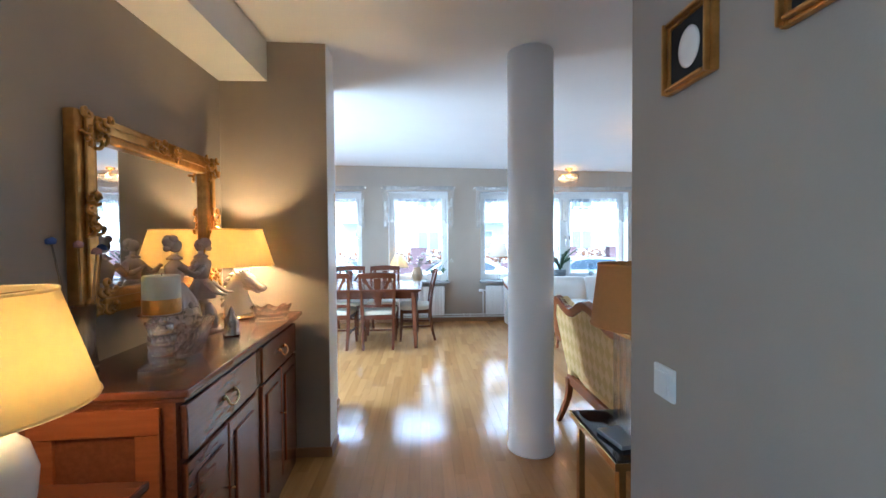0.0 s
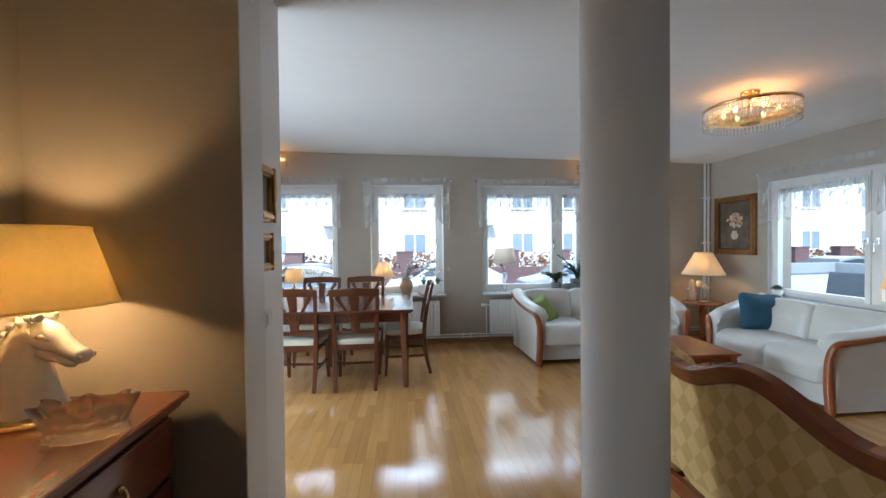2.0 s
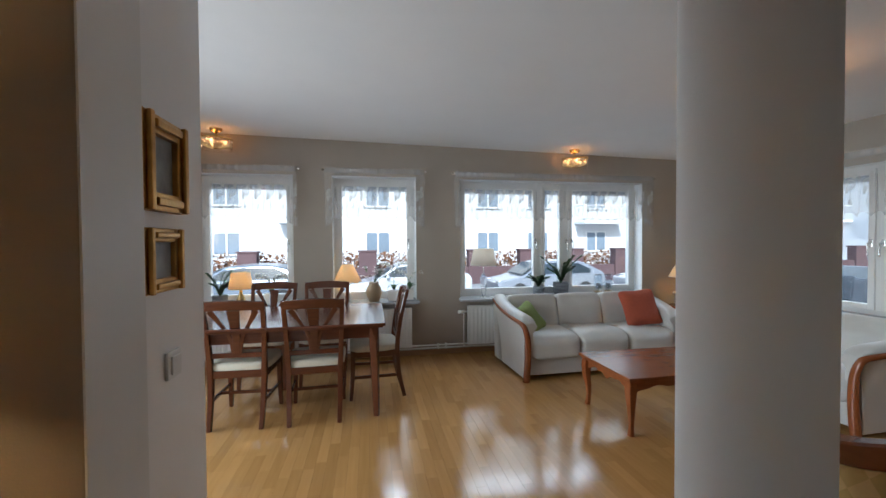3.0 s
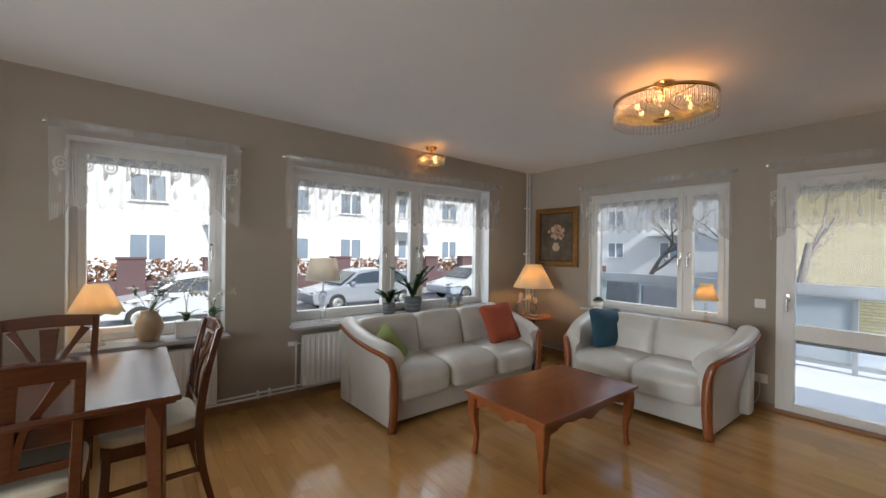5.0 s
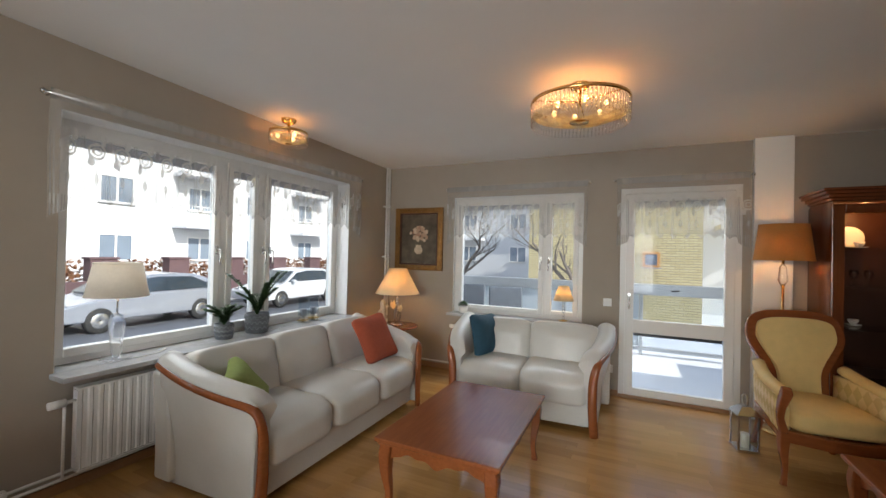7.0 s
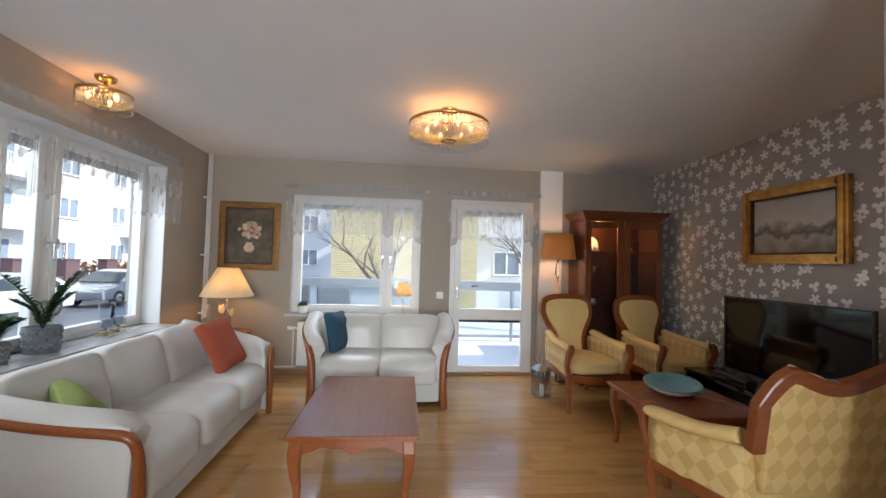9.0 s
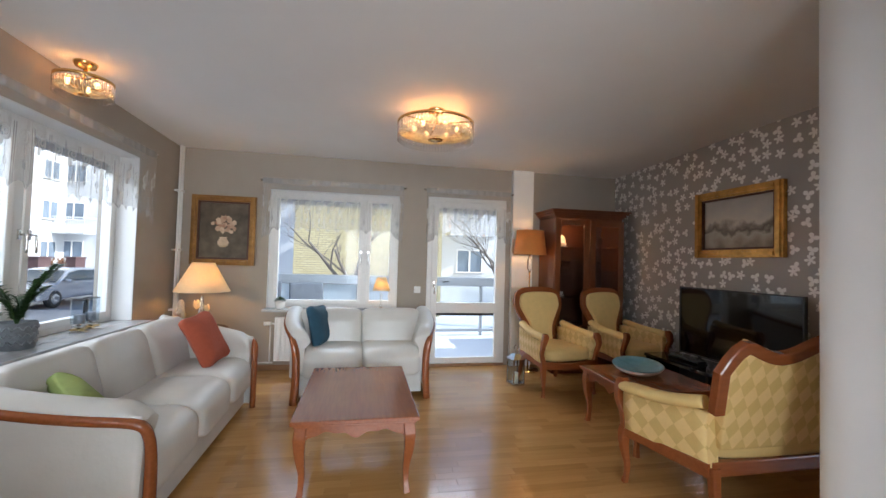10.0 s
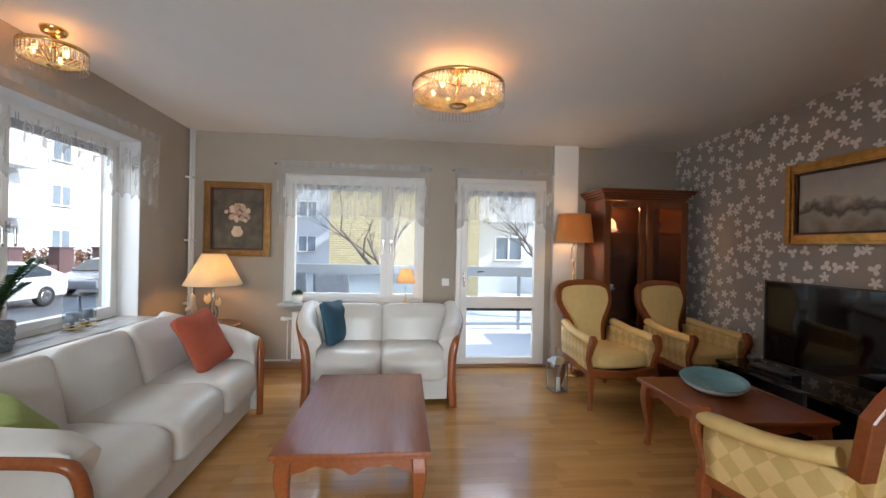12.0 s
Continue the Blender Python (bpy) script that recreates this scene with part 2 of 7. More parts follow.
# ---- the rooms ----
N, E, CEIL = 7.06, 4.60, 2.505
WEST, SOUTH, BACK = -2.7, 1.655, -1.6
HALL_W, HALL_E = -0.98, 0.92
PIER_X, PIER_Y, PIER_N = -0.327, 2.895, 3.075     # end, near and far face of the wall between hall and dining space
STUB_X, STUB_N = -0.45, 3.70
W1 = (-1.80, -0.75, 0.66, 2.19)
W2 = (-0.31, 0.69, 0.66, 2.19)
W3 = (1.24, 3.80, 0.66, 2.18)
E1 = (4.60, 6.10, 0.68, 2.09)
DOOR = (3.22, 4.24, 0.0, 2.11)
TOP = 2.9


def ceil_at(x):
    """The ceiling falls a little towards the balcony side."""
    return CEIL + (E - x) * 0.021


struct("wall_north", boxes([(a, b, N, N + 0.32, c, d) for a, b, c, d in wall_boxes(WEST - 0.3, E + 0.32, -0.9, TOP, [W1, W2, W3])]), M_WALL, "taupe painted plaster wall with three deep windows")
struct("wall_east", boxes([(E, E + 0.32, a, b, c, d) for a, b, c, d in wall_boxes(SOUTH - 0.2, N, -0.9, TOP, [DOOR, E1])]), M_WALL, "taupe painted plaster wall beside the balcony door")
# unseen opening, added in this wall to let the west fill lamp in
WEST_FILL_GAP = (3.25, 5.65, 0.4, 2.3)
struct("wall_west", boxes([(WEST - 0.3, WEST, a, b, c, d) for a, b, c, d in wall_boxes(PIER_Y, N, -0.9, TOP, [WEST_FILL_GAP])]), M_WALL, "taupe painted wall closing the dining end")
# opening added out of view, so that light reaches the hall
HALL_FILL_WIN = (-1.35, 0.05, 0.9, 2.1)
struct("wall_hall_west", boxes([(HALL_W - 0.2, HALL_W, a, b, c, d) for a, b, c, d in wall_boxes(BACK, PIER_Y, -0.9, TOP, [HALL_FILL_WIN])]), M_WALL, "taupe painted hall wall behind the sideboard")
struct("wall_hall_back", box(HALL_W - 0.2, HALL_E + 0.7, BACK - 0.2, BACK, -0.9, TOP), M_WALL, "taupe painted wall closing the hall")
struct("wall_hall_east", box(HALL_E, 1.5, BACK, 1.535, -0.9, TOP), M_WALL, "grey painted hall wall with framed reliefs and switch")
struct("wall_pier", box(WEST, PIER_X, PIER_Y, PIER_N, -0.9, TOP, 0.003), M_WALL, "taupe painted wall end between hall and dining space")
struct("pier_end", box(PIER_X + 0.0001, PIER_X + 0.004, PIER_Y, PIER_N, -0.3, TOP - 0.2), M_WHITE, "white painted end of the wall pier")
struct("wall_stub", box(STUB_X - 0.175, STUB_X, PIER_N, STUB_N, -0.9, TOP, 0.003), M_COLUMN, "short painted wall with small gilt paintings")
struct("wall_jog", box(1.3, 1.5, 1.535, SOUTH, -0.9, TOP), M_WALL, "taupe painted return of the sitting room wall")
struct("post", box(E - 0.06, E + 0.1, 2.87, 3.15, -0.3, TOP - 0.1, 0.004), M_WHITE, "white painted structural post beside the balcony door", "post")
cb = box(WEST - 0.3, E + 0.32, BACK - 0.2, N + 0.32, 0, 0.22)
for v in cb.verts:
    v.co.z += ceil_at(v.co.x)
struct("ceiling", cb, M_CEIL, "smooth white painted ceiling", "ceiling")
struct("ceiling_beam", box(HALL_W, -0.687, BACK, PIER_Y, 2.372, 2.72), M_WHITE, "white boxed beam under the hall ceiling", "beam")
struct("subfloor", box(WEST - 0.3, E, BACK - 0.2, N, -0.3, -0.009), M_JOINT, "dark joints beneath the oak parquet", "floor")
struct("column", lathe([(0.154, 0.0), (0.154, 0.012), (0.147, 0.02), (0.147, 2.72)], 48, 0.98, 2.925), M_COLUMN, "round white painted concrete column", "column")

# ---- wallpaper wall ----
def wallpaper():
    """Taupe paper with a scatter of silvery blossoms and leaves."""
    m = bpy.data.materials.new("silver_leaf_wallpaper")
    m.use_nodes = True
    n, l = m.node_tree.nodes, m.node_tree.links
    p = n["Principled BSDF"]

    def mth(op, a, b=None, c=None):
        k = n.new("ShaderNodeMath")
        k.operation = op
        for i, v in enumerate((a, b, c)):
            if v is None:
                continue
            if isinstance(v, (int, float)):
                k.inputs[i].default_value = v
            else:
                l.new(v, k.inputs[i])
        return k.outputs[0]

    tc = n.new("ShaderNodeTexCoord")
    sp = n.new("ShaderNodeSeparateXYZ")
    l.new(tc.outputs["Object"], sp.inputs[0])
    cv = n.new("ShaderNodeCombineXYZ")
    l.new(sp.outputs["X"], cv.inputs["X"])
    l.new(sp.outputs["Z"], cv.inputs["Y"])
    vo = n.new("ShaderNodeTexVoronoi")
    vo.voronoi_dimensions = "2D"
    vo.inputs["Scale"].default_value = 9.0
    vo.inputs["Randomness"].default_value = 0.7
    l.new(cv.outputs[0], vo.inputs["Vector"])
    sub = n.new("ShaderNodeVectorMath")
    sub.operation = "SUBTRACT"
    l.new(cv.outputs[0], sub.inputs[0])
    l.new(vo.outputs["Position"], sub.inputs[1])
    ds = n.new("ShaderNodeSeparateXYZ")
    l.new(sub.outputs[0], ds.inputs[0])
    cs = n.new("ShaderNodeSeparateColor")
    l.new(vo.outputs["Color"], cs.inputs[0])
    r = mth("SQRT", mth("ADD", mth("MULTIPLY", ds.outputs["X"], ds.outputs["X"]), mth("MULTIPLY", ds.outputs["Y"], ds.outputs["Y"])))
    ang = mth("ADD", mth("ARCTAN2", ds.outputs["Y"], ds.outputs["X"]), mth("MULTIPLY", cs.outputs[0], 6.28))
    lobes = mth("ADD", 3.0, mth("MULTIPLY", mth("GREATER_THAN", cs.outputs[1], 0.4), 2.0))
    wave = mth("ABSOLUTE", mth("COSINE", mth("MULTIPLY", ang, mth("MULTIPLY", lobes, 0.5))))
    edge = mth("MULTIPLY_ADD", wave, 0.034, 0.010)
    jag = n.new("ShaderNodeTexNoise")
    jag.inputs["Scale"].default_value = 90
    l.new(cv.outputs[0], jag.inputs["Vector"])
    edge = mth("MULTIPLY_ADD", jag.outputs[0], 0.014, edge)
    edge = mth("SUBTRACT", edge, 0.007)
    leaf = mth("MULTIPLY", mth("LESS_THAN", r, edge), mth("GREATER_THAN", cs.outputs[2], 0.12))
    fine = n.new("ShaderNodeTexNoise")
    fine.inputs["Scale"].default_value = 300
    l.new(cv.outputs[0], fine.inputs["Vector"])
    vein = mth("MULTIPLY_ADD", fine.outputs[0], 0.3, 0.82)
    mix = n.new("ShaderNodeMix")
    mix.data_type = "RGBA"
    mix.inputs["A"].default_value = (0.40, 0.37, 0.34, 1)
    mix.inputs["B"].default_value = (0.93, 0.91, 0.88, 1)
    l.new(mth("MULTIPLY", leaf, vein), mix.inputs["Factor"])
    l.new(mix.outputs["Result"], p.inputs["Base Color"])
    l.new(mth("MULTIPLY", leaf, 0.2), p.inputs["Metallic"])
    l.new(mth("MULTIPLY_ADD", leaf, -0.12, 0.5), p.inputs["Roughness"])
    bp = n.new("ShaderNodeBump")
    bp.inputs["Strength"].default_value = 0.25
    bp.inputs["Distance"].default_value = 0.002
    l.new(mth("ADD", leaf, mth("MULTIPLY", fine.outputs[0], 0.5)), bp.inputs["Height"])
    l.new(bp.outputs[0], p.inputs["Normal"])
    return m


M_PAPER = wallpaper()
struct("wall_south", box(1.5, E, SOUTH - 0.2, SOUTH, -0.9, TOP), M_PAPER, "taupe wallpaper with silvery blossoms and leaves")

# skirtings
for i, (a, b, c, d) in enumerate(((WEST, E - 0.015, N - 0.015, N), (1.515, E - 0.015, SOUTH, SOUTH + 0.015), (-0.97, PIER_X, PIER_Y - 0.015, PIER_Y))):
    struct("baseboard", box(a, b, c, d, 0, 0.06, 0.004), M_SKIRT, "brown stained oak skirting board", "skirting")
for a, b in ((SOUTH + 0.015, 2.87), (4.24, N - 0.015)):
    struct("baseboard", box(E - 0.015, E, a, b, 0, 0.06, 0.004), M_SKIRT, "brown stained oak skirting board", "skirting")
struct("baseboard", box(PIER_X, PIER_X + 0.015, PIER_Y - 0.015, PIER_N, 0, 0.06, 0.003), M_SKIRT, "brown stained oak skirting board", "skirting")
struct("baseboard", box(STUB_X, STUB_X + 0.015, PIER_N, STUB_N, 0, 0.06, 0.003), M_SKIRT, "brown stained oak skirting board", "skirting")

# ---- windows ----
M_CHROME = mat("brushed_metal", (0.62, 0.61, 0.59), 0.25, 1.0, var=0.05)
M_BLACK = mat("black_plastic", (0.02, 0.02, 0.02), 0.35, var=0.1)
M_LINER = mat("white_reveal", (0.74, 0.74, 0.73), 0.5, var=0.02)
M_ALU = mat("grey_aluminium", (0.36, 0.39, 0.42), 0.4, 0.5, var=0.08)
M_BLIND = mat("grey_blind_slats", (0.42, 0.43, 0.45), 0.4, 0.3, var=0.1)


def ring(u0, u1, z0, z1, w, d0, d1, wb=None):
    """Four bars round a rectangle, mitred as butted boxes: (u, depth, z)."""
    wb = wb or w
    return [(u0, u0 + w, d0, d1, z0, z1), (u1 - w, u1, d0, d1, z0, z1), (u0 + w, u1 - w, d0, d1, z1 - w, z1), (u0 + w, u1 - w, d0, d1, z0, z0 + wb)]


def handle(parent, u, d, z, along):
    """A lever handle on a rosette, pointing down."""
    bm = join(box(u - 0.013, u + 0.013, d - 0.012, d, z - 0.035, z + 0.035, 0.004), tube([(u, d - 0.01, z), (u, d - 0.045, z), (u, d - 0.05, z - 0.03), (u, d - 0.05, z - 0.12)], 0.008, 8, (1, 0, 0), n=4))
    return part("handle", bm, M_CHROME, parent, "satin metal lever handle")


def window(name, span, sashes, m, depth, label, sill=0.16, sill_mat=None, handles=()):
    """A casement window in local axes: u along the wall, +y outwards, y=0 the wall's inner face."""
    u0, u1, z0, z1 = span
    w = thing(name, label, "window", m, kind="structure")
    d = depth
    part("window_frame", boxes(ring(u0 + 0.004, u1 - 0.004, z0 + 0.03, z1 - 0.004, 0.045, d, d + 0.09)), M_WHITE, w)
    for a, b in zip(sashes, sashes[1:]):
        part("mullion", box(a[1] + 0.001, b[0] - 0.001, d - 0.004, d + 0.088, z0 + 0.076, z1 - 0.05, 0.004), M_WHITE, w)
    for k, (a, b) in enumerate(sashes):
        s = part("sash", boxes(ring(a, b, z0 + 0.072, z1 - 0.046, 0.052, d - 0.015, d + 0.055), 0.006), M_WHITE, w, "white painted casement sash")
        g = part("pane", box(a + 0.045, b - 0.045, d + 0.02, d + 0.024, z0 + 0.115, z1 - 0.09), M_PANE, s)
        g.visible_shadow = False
        top = z1 - 0.098
        part("rolled_blind", boxes([(a + 0.055, b - 0.055, d + 0.03, d + 0.05, top - 0.012 * j - 0.008, top - 0.012 * j) for j in range(5)]), M_BLIND, s, "grey slatted blind pulled up")
    for u, out in handles:
        handle(w, u, d - 0.015, (z0 + z1) / 2 - 0.02, out)
    part("reveal_side", box(u0 - 0.0, u0 + 0.006, 0.004, d - 0.002, z0 + 0.03, z1), M_LINER, w)
    part("reveal_side", box(u1 - 0.006, u1, 0.004, d - 0.002, z0 + 0.03, z1), M_LINER, w)
    part("reveal_head", box(u0 + 0.006, u1 - 0.006, 0.004, d - 0.002, z1 - 0.006, z1), M_LINER, w)
    part("window_sill", box(u0 - 0.02, u1 + 0.02, -sill, 0.0, z0 - 0.002, z0 + 0.028, 0.006), sill_mat or M_SILLSTONE, w, "grey stone window sill")
    part("window_sill", box(u0 + 0.001, u1 - 0.001, 0.0, d + 0.02, z0 + 0.001, z0 + 0.028), sill_mat or M_SILLSTONE, w)
    return w


BASE_N = Matrix.Translation((0, N, 0))
BASE_E = Matrix.Translation((E, 0, 0)) @ Matrix.Rotation(radians(-90), 4, "Z")   # local u = -y
window("window_1", W1, [(W1[0] + 0.05, W1[1] - 0.05)], BASE_N, 0.17, "white painted single casement window over the dining table", handles=[(W1[1] - 0.085, 1)])
window("window_2", W2, [(W2[0] + 0.05, W2[1] - 0.05)], BASE_N, 0.17, "white painted single casement window beside the dining table", handles=[(W2[1] - 0.085, 1)])
window("window_3", W3, [(W3[0] + 0.05, 2.335), (2.395, 2.71), (2.79, W3[1] - 0.05)], BASE_N, 0.17, "wide white three-light window behind the sofa", handles=[(2.305, 1), (2.75, -1), (2.83, 1)])
window("window_4", (-E1[1], -E1[0], E1[2], E1[3]), [(-E1[1] + 0.05, -5.025), (-4.985, -E1[0] - 0.05)], BASE_E, 0.05, "white two-light window onto the balcony", sill=0.14, handles=[(-5.05, 1), (-4.96, 1)])


# unseen window, added behind the viewpoint to brighten the hall
BASE_W = Matrix.Translation((HALL_W, 0, 0)) @ Matrix.Rotation(radians(90), 4, "Z")
window("window_5", HALL_FILL_WIN, [(HALL_FILL_WIN[0] + 0.05, HALL_FILL_WIN[1] - 0.05)], BASE_W, 0.06, "unseen white hall window added to brighten the hall", sill=0.1)


def balcony_door():
    u0, u1, z0, z1 = -DOOR[1], -DOOR[0], 0.0, DOOR[3]
    w = thing("door_1", "white glazed balcony door with a mid rail", "door", BASE_E, kind="structure")
    part("door_frame", boxes(ring(u0 + 0.003, u1 - 0.003, 0.0, z1 - 0.003, 0.05, -0.012, 0.10, 0.035)), M_WHITE, w)
    a, b, z = u0 + 0.055, u1 - 0.055, 0.038
    leaf = part("door_leaf", boxes(ring(a, b, z, z1 - 0.06, 0.075, -0.02, 0.045, 0.07) + [(a + 0.075, b - 0.075, -0.02, 0.045, 0.66, 0.79)], 0.005), M_WHITE, w, "white painted door leaf")
    for c, d in ((0.10, 0.67), (0.78, z1 - 0.13)):
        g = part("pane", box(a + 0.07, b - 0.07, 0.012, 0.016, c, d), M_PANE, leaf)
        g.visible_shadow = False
    part("rolled_blind", box(a + 0.08, b - 0.08, 0.02, 0.042, 0.625, 0.658, 0.004), M_BLACK, leaf, "dark blind rail in the lower pane")
    part("rolled_blind", boxes([(a + 0.08, b - 0.08, 0.02, 0.04, z1 - 0.145 - 0.012 * j, z1 - 0.137 - 0.012 * j) for j in range(5)]), M_BLIND, leaf, "grey slatted blind pulled up")
    handle(leaf, a + 0.035, -0.02, 1.02, 1)
    part("threshold", box(u0, u1, -0.03, 0.12, 0.0, 0.034, 0.006), M_SKIRT, w, "brown oak threshold")


balcony_door()

# ---- lace valances ----
def lace():
    """Sheer net; a row of rose motifs, stems and a fringed hem are denser."""
    m = bpy.data.materials.new("white_lace")
    m.use_nodes = True
    n, l = m.node_tree.nodes, m.node_tree.links

    def mth(op, a, b=None, c=None):
        k = n.new("ShaderNodeMath")
        k.operation = op
        for i, v in enumerate((a, b, c)):
            if v is None:
                continue
            if isinstance(v, (int, float)):
                k.inputs[i].default_value = v
            else:
                l.new(v, k.inputs[i])
        return k.outputs[0]

    uv = n.new("ShaderNodeUVMap")
    sp = n.new("ShaderNodeSeparateXYZ")
    l.new(uv.outputs[0], sp.inputs[0])
    x, z = sp.outputs["X"], sp.outputs["Y"]          # metres along the cloth; metres below the rod
    P = 0.15
    fx = mth("MULTIPLY", mth("SUBTRACT", mth("FRACT", mth("DIVIDE", x, P)), 0.5), P)

    def disc(cx, cz, r, squash=1.0):
        dx, dz = mth("SUBTRACT", fx, cx), mth("MULTIPLY", mth("SUBTRACT", z, cz), squash)
        return mth("SQRT", mth("ADD", mth("MULTIPLY", dx, dx), mth("MULTIPLY", dz, dz)))

    def band(v, lo, hi):
        return mth("MULTIPLY", mth("GREATER_THAN", v, lo), mth("LESS_THAN", v, hi))

    ns = n.new("ShaderNodeTexNoise")
    ns.inputs["Scale"].default_value = 45
    ns.inputs["Detail"].default_value = 3
    l.new(uv.outputs[0], ns.inputs["Vector"])
    wob = mth("MULTIPLY", mth("SUBTRACT", ns.outputs[0], 0.5), 0.03)
    rose = mth("ADD", disc(0, 0.275, 1, 0.95), mth("MULTIPLY", wob, 0.5))
    rose = mth("ADD", mth("ADD", band(rose, 0.033, 0.046), band(rose, 0.014, 0.024)), mth("MULTIPLY", mth("LESS_THAN", rose, 0.04), 0.35))
    leafs = mth("ADD", band(mth("ADD", disc(0.032, 0.205, 1, 0.55), wob), 0.0, 0.017), band(mth("ADD", disc(-0.03, 0.335, 1, 0.55), wob), 0.0, 0.016))
    stem = mth("MULTIPLY", mth("LESS_THAN", mth("ABSOLUTE", mth("SUBTRACT", mth("ABSOLUTE", fx), 0.068)), 0.0035), mth("MULTIPLY", band(z, 0.20, 0.60), 0.55))
    stem = mth("ADD", stem, mth("MULTIPLY", mth("LESS_THAN", mth("ABSOLUTE", fx), 0.003), mth("MULTIPLY", band(z, 0.32, 0.50), 0.6)))
    swag = mth("SUBTRACT", z, mth("MULTIPLY_ADD", mth("ABSOLUTE", fx), -1.1, 0.50))
    stem = mth("ADD", stem, mth("MULTIPLY", mth("GREATER_THAN", swag, 0.0), 0.12))
    bud = mth("ADD", disc(0, 0.44, 1, 0.6), wob)
    bud = mth("MULTIPLY", band(bud, 0.0, 0.016), 0.7)
    fr = mth("MULTIPLY", mth("LESS_THAN", mth("ABSOLUTE", mth("SUBTRACT", mth("FRACT", mth("DIVIDE", x, 0.018)), 0.5)), 0.22), mth("GREATER_THAN", z, 0.545))
    top = mth("LESS_THAN", z, 0.035)
    net = n.new("ShaderNodeTexNoise")
    net.inputs["Scale"].default_value = 9
    l.new(uv.outputs[0], net.inputs["Vector"])
    body = mth("MULTIPLY_ADD", net.outputs[0], 0.12, 0.24)
    dens = mth("MAXIMUM", body, mth("MULTIPLY", mth("MINIMUM", mth("ADD", mth("ADD", rose, leafs), mth("ADD", mth("ADD", stem, bud), mth("MULTIPLY", fr, 0.6))), 1.0), 0.8))
    dens = mth("MAXIMUM", dens, mth("MULTIPLY", top, 0.42))
    df, tl, tr, mx, ms = n.new("ShaderNodeBsdfDiffuse"), n.new("ShaderNodeBsdfTranslucent"), n.new("ShaderNodeBsdfTransparent"), n.new("ShaderNodeMixShader"), n.new("ShaderNodeMixShader")
    df.inputs[0].default_value = (0.66, 0.645, 0.61, 1)
    tl.inputs[0].default_value = (0.36, 0.35, 0.33, 1)
    mx.inputs[0].default_value = 0.22
    l.new(df.outputs[0], mx.inputs[1])
    l.new(tl.outputs[0], mx.inputs[2])
    l.new(dens, ms.inputs[0])
    l.new(tr.outputs[0], ms.inputs[1])
    l.new(mx.outputs[0], ms.inputs[2])
    n.remove(n["Principled BSDF"])
    l.new(ms.outputs[0], n["Material Output"].inputs[0])
    return m


M_LACE = lace()


def valance(u0, u1, zr, m, label, drop=0.585, tail=0.67, off=-0.075):
    """A rod on brackets with a gathered lace valance, longer at both ends."""
    w = thing("curtain_rod", "thin metal curtain rod with small finials", "curtain rod", m)
    part("rod", tube([(u0 - 0.015, off, zr), (u1 + 0.015, off, zr)], 0.007, 8), M_CHROME, w)
    for u in (u0 - 0.022, u1 + 0.022):
        part("finial", xf(lathe([(0.002, -0.016), (0.012, -0.01), (0.015, 0), (0.012, 0.01), (0.002, 0.016)], 12), Matrix.Translation((u, off, zr))), M_CHROME, w)
    for u in (u0 + 0.02, u1 - 0.02):
        part("bracket", tube([(u, off, zr), (u, 0.0, zr)], 0.006, 8), M_CHROME, w)
    cloth = thing("lace_valance", label, "curtain", m)
    bm = bmesh.new()
    lay = bm.loops.layers.uv.new("UVMap")
    nu, nz, rows = int((u1 - u0) / 0.0125), 26, []
    for i in range(nu + 1):
        u = u0 + (u1 - u0) * i / nu
        e = min(u - u0, u1 - u)
        d = drop + (tail - drop) * max(0.0, 1 - e / 0.16) - 0.05 * abs(math.sin(u * math.pi / 0.111)) * (e > 0.1)
        col = []
        for j in range(nz + 1):
            f = j / nz
            rip = 0.007 * math.sin(u * 62 + 1.5 * math.sin(u * 9)) + 0.002 * math.sin(u * 131 + 4)
            y = off - 0.017 + rip * (0.35 + 0.65 * f)
            z = zr + 0.025 - (d + 0.025) * f
            col.append((bm.verts.new((u + 0.004 * math.sin(u * 40 + f * 5), y, z)), u * 1.15, zr - z))
        rows.append(col)
    for a, b in zip(rows, rows[1:]):
        for j in range(nz):
            q = (a[j], b[j], b[j + 1], a[j + 1])
            f = bm.faces.new([v[0] for v in q])
            f.smooth = True
            for lp, v in zip(f.loops, q):
                lp[lay].uv = (v[1], v[2])
    part("lace", bm, M_LACE, cloth)


valance(-1.84, -0.69, 2.25, BASE_N, "sheer white lace valance with rose motifs over dining window")
valance(-0.385, 0.78, 2.245, BASE_N, "sheer white lace valance with rose motifs beside dining table")
valance(1.155, 3.90, 2.235, BASE_N, "long sheer white lace valance with rose motifs")
valance(-6.17, -4.555, 2.185, BASE_E, "sheer white lace valance on the balcony window", off=-0.045)
valance(-4.275, -3.175, 2.185, BASE_E, "sheer white lace valance on the balcony door", off=-0.055)

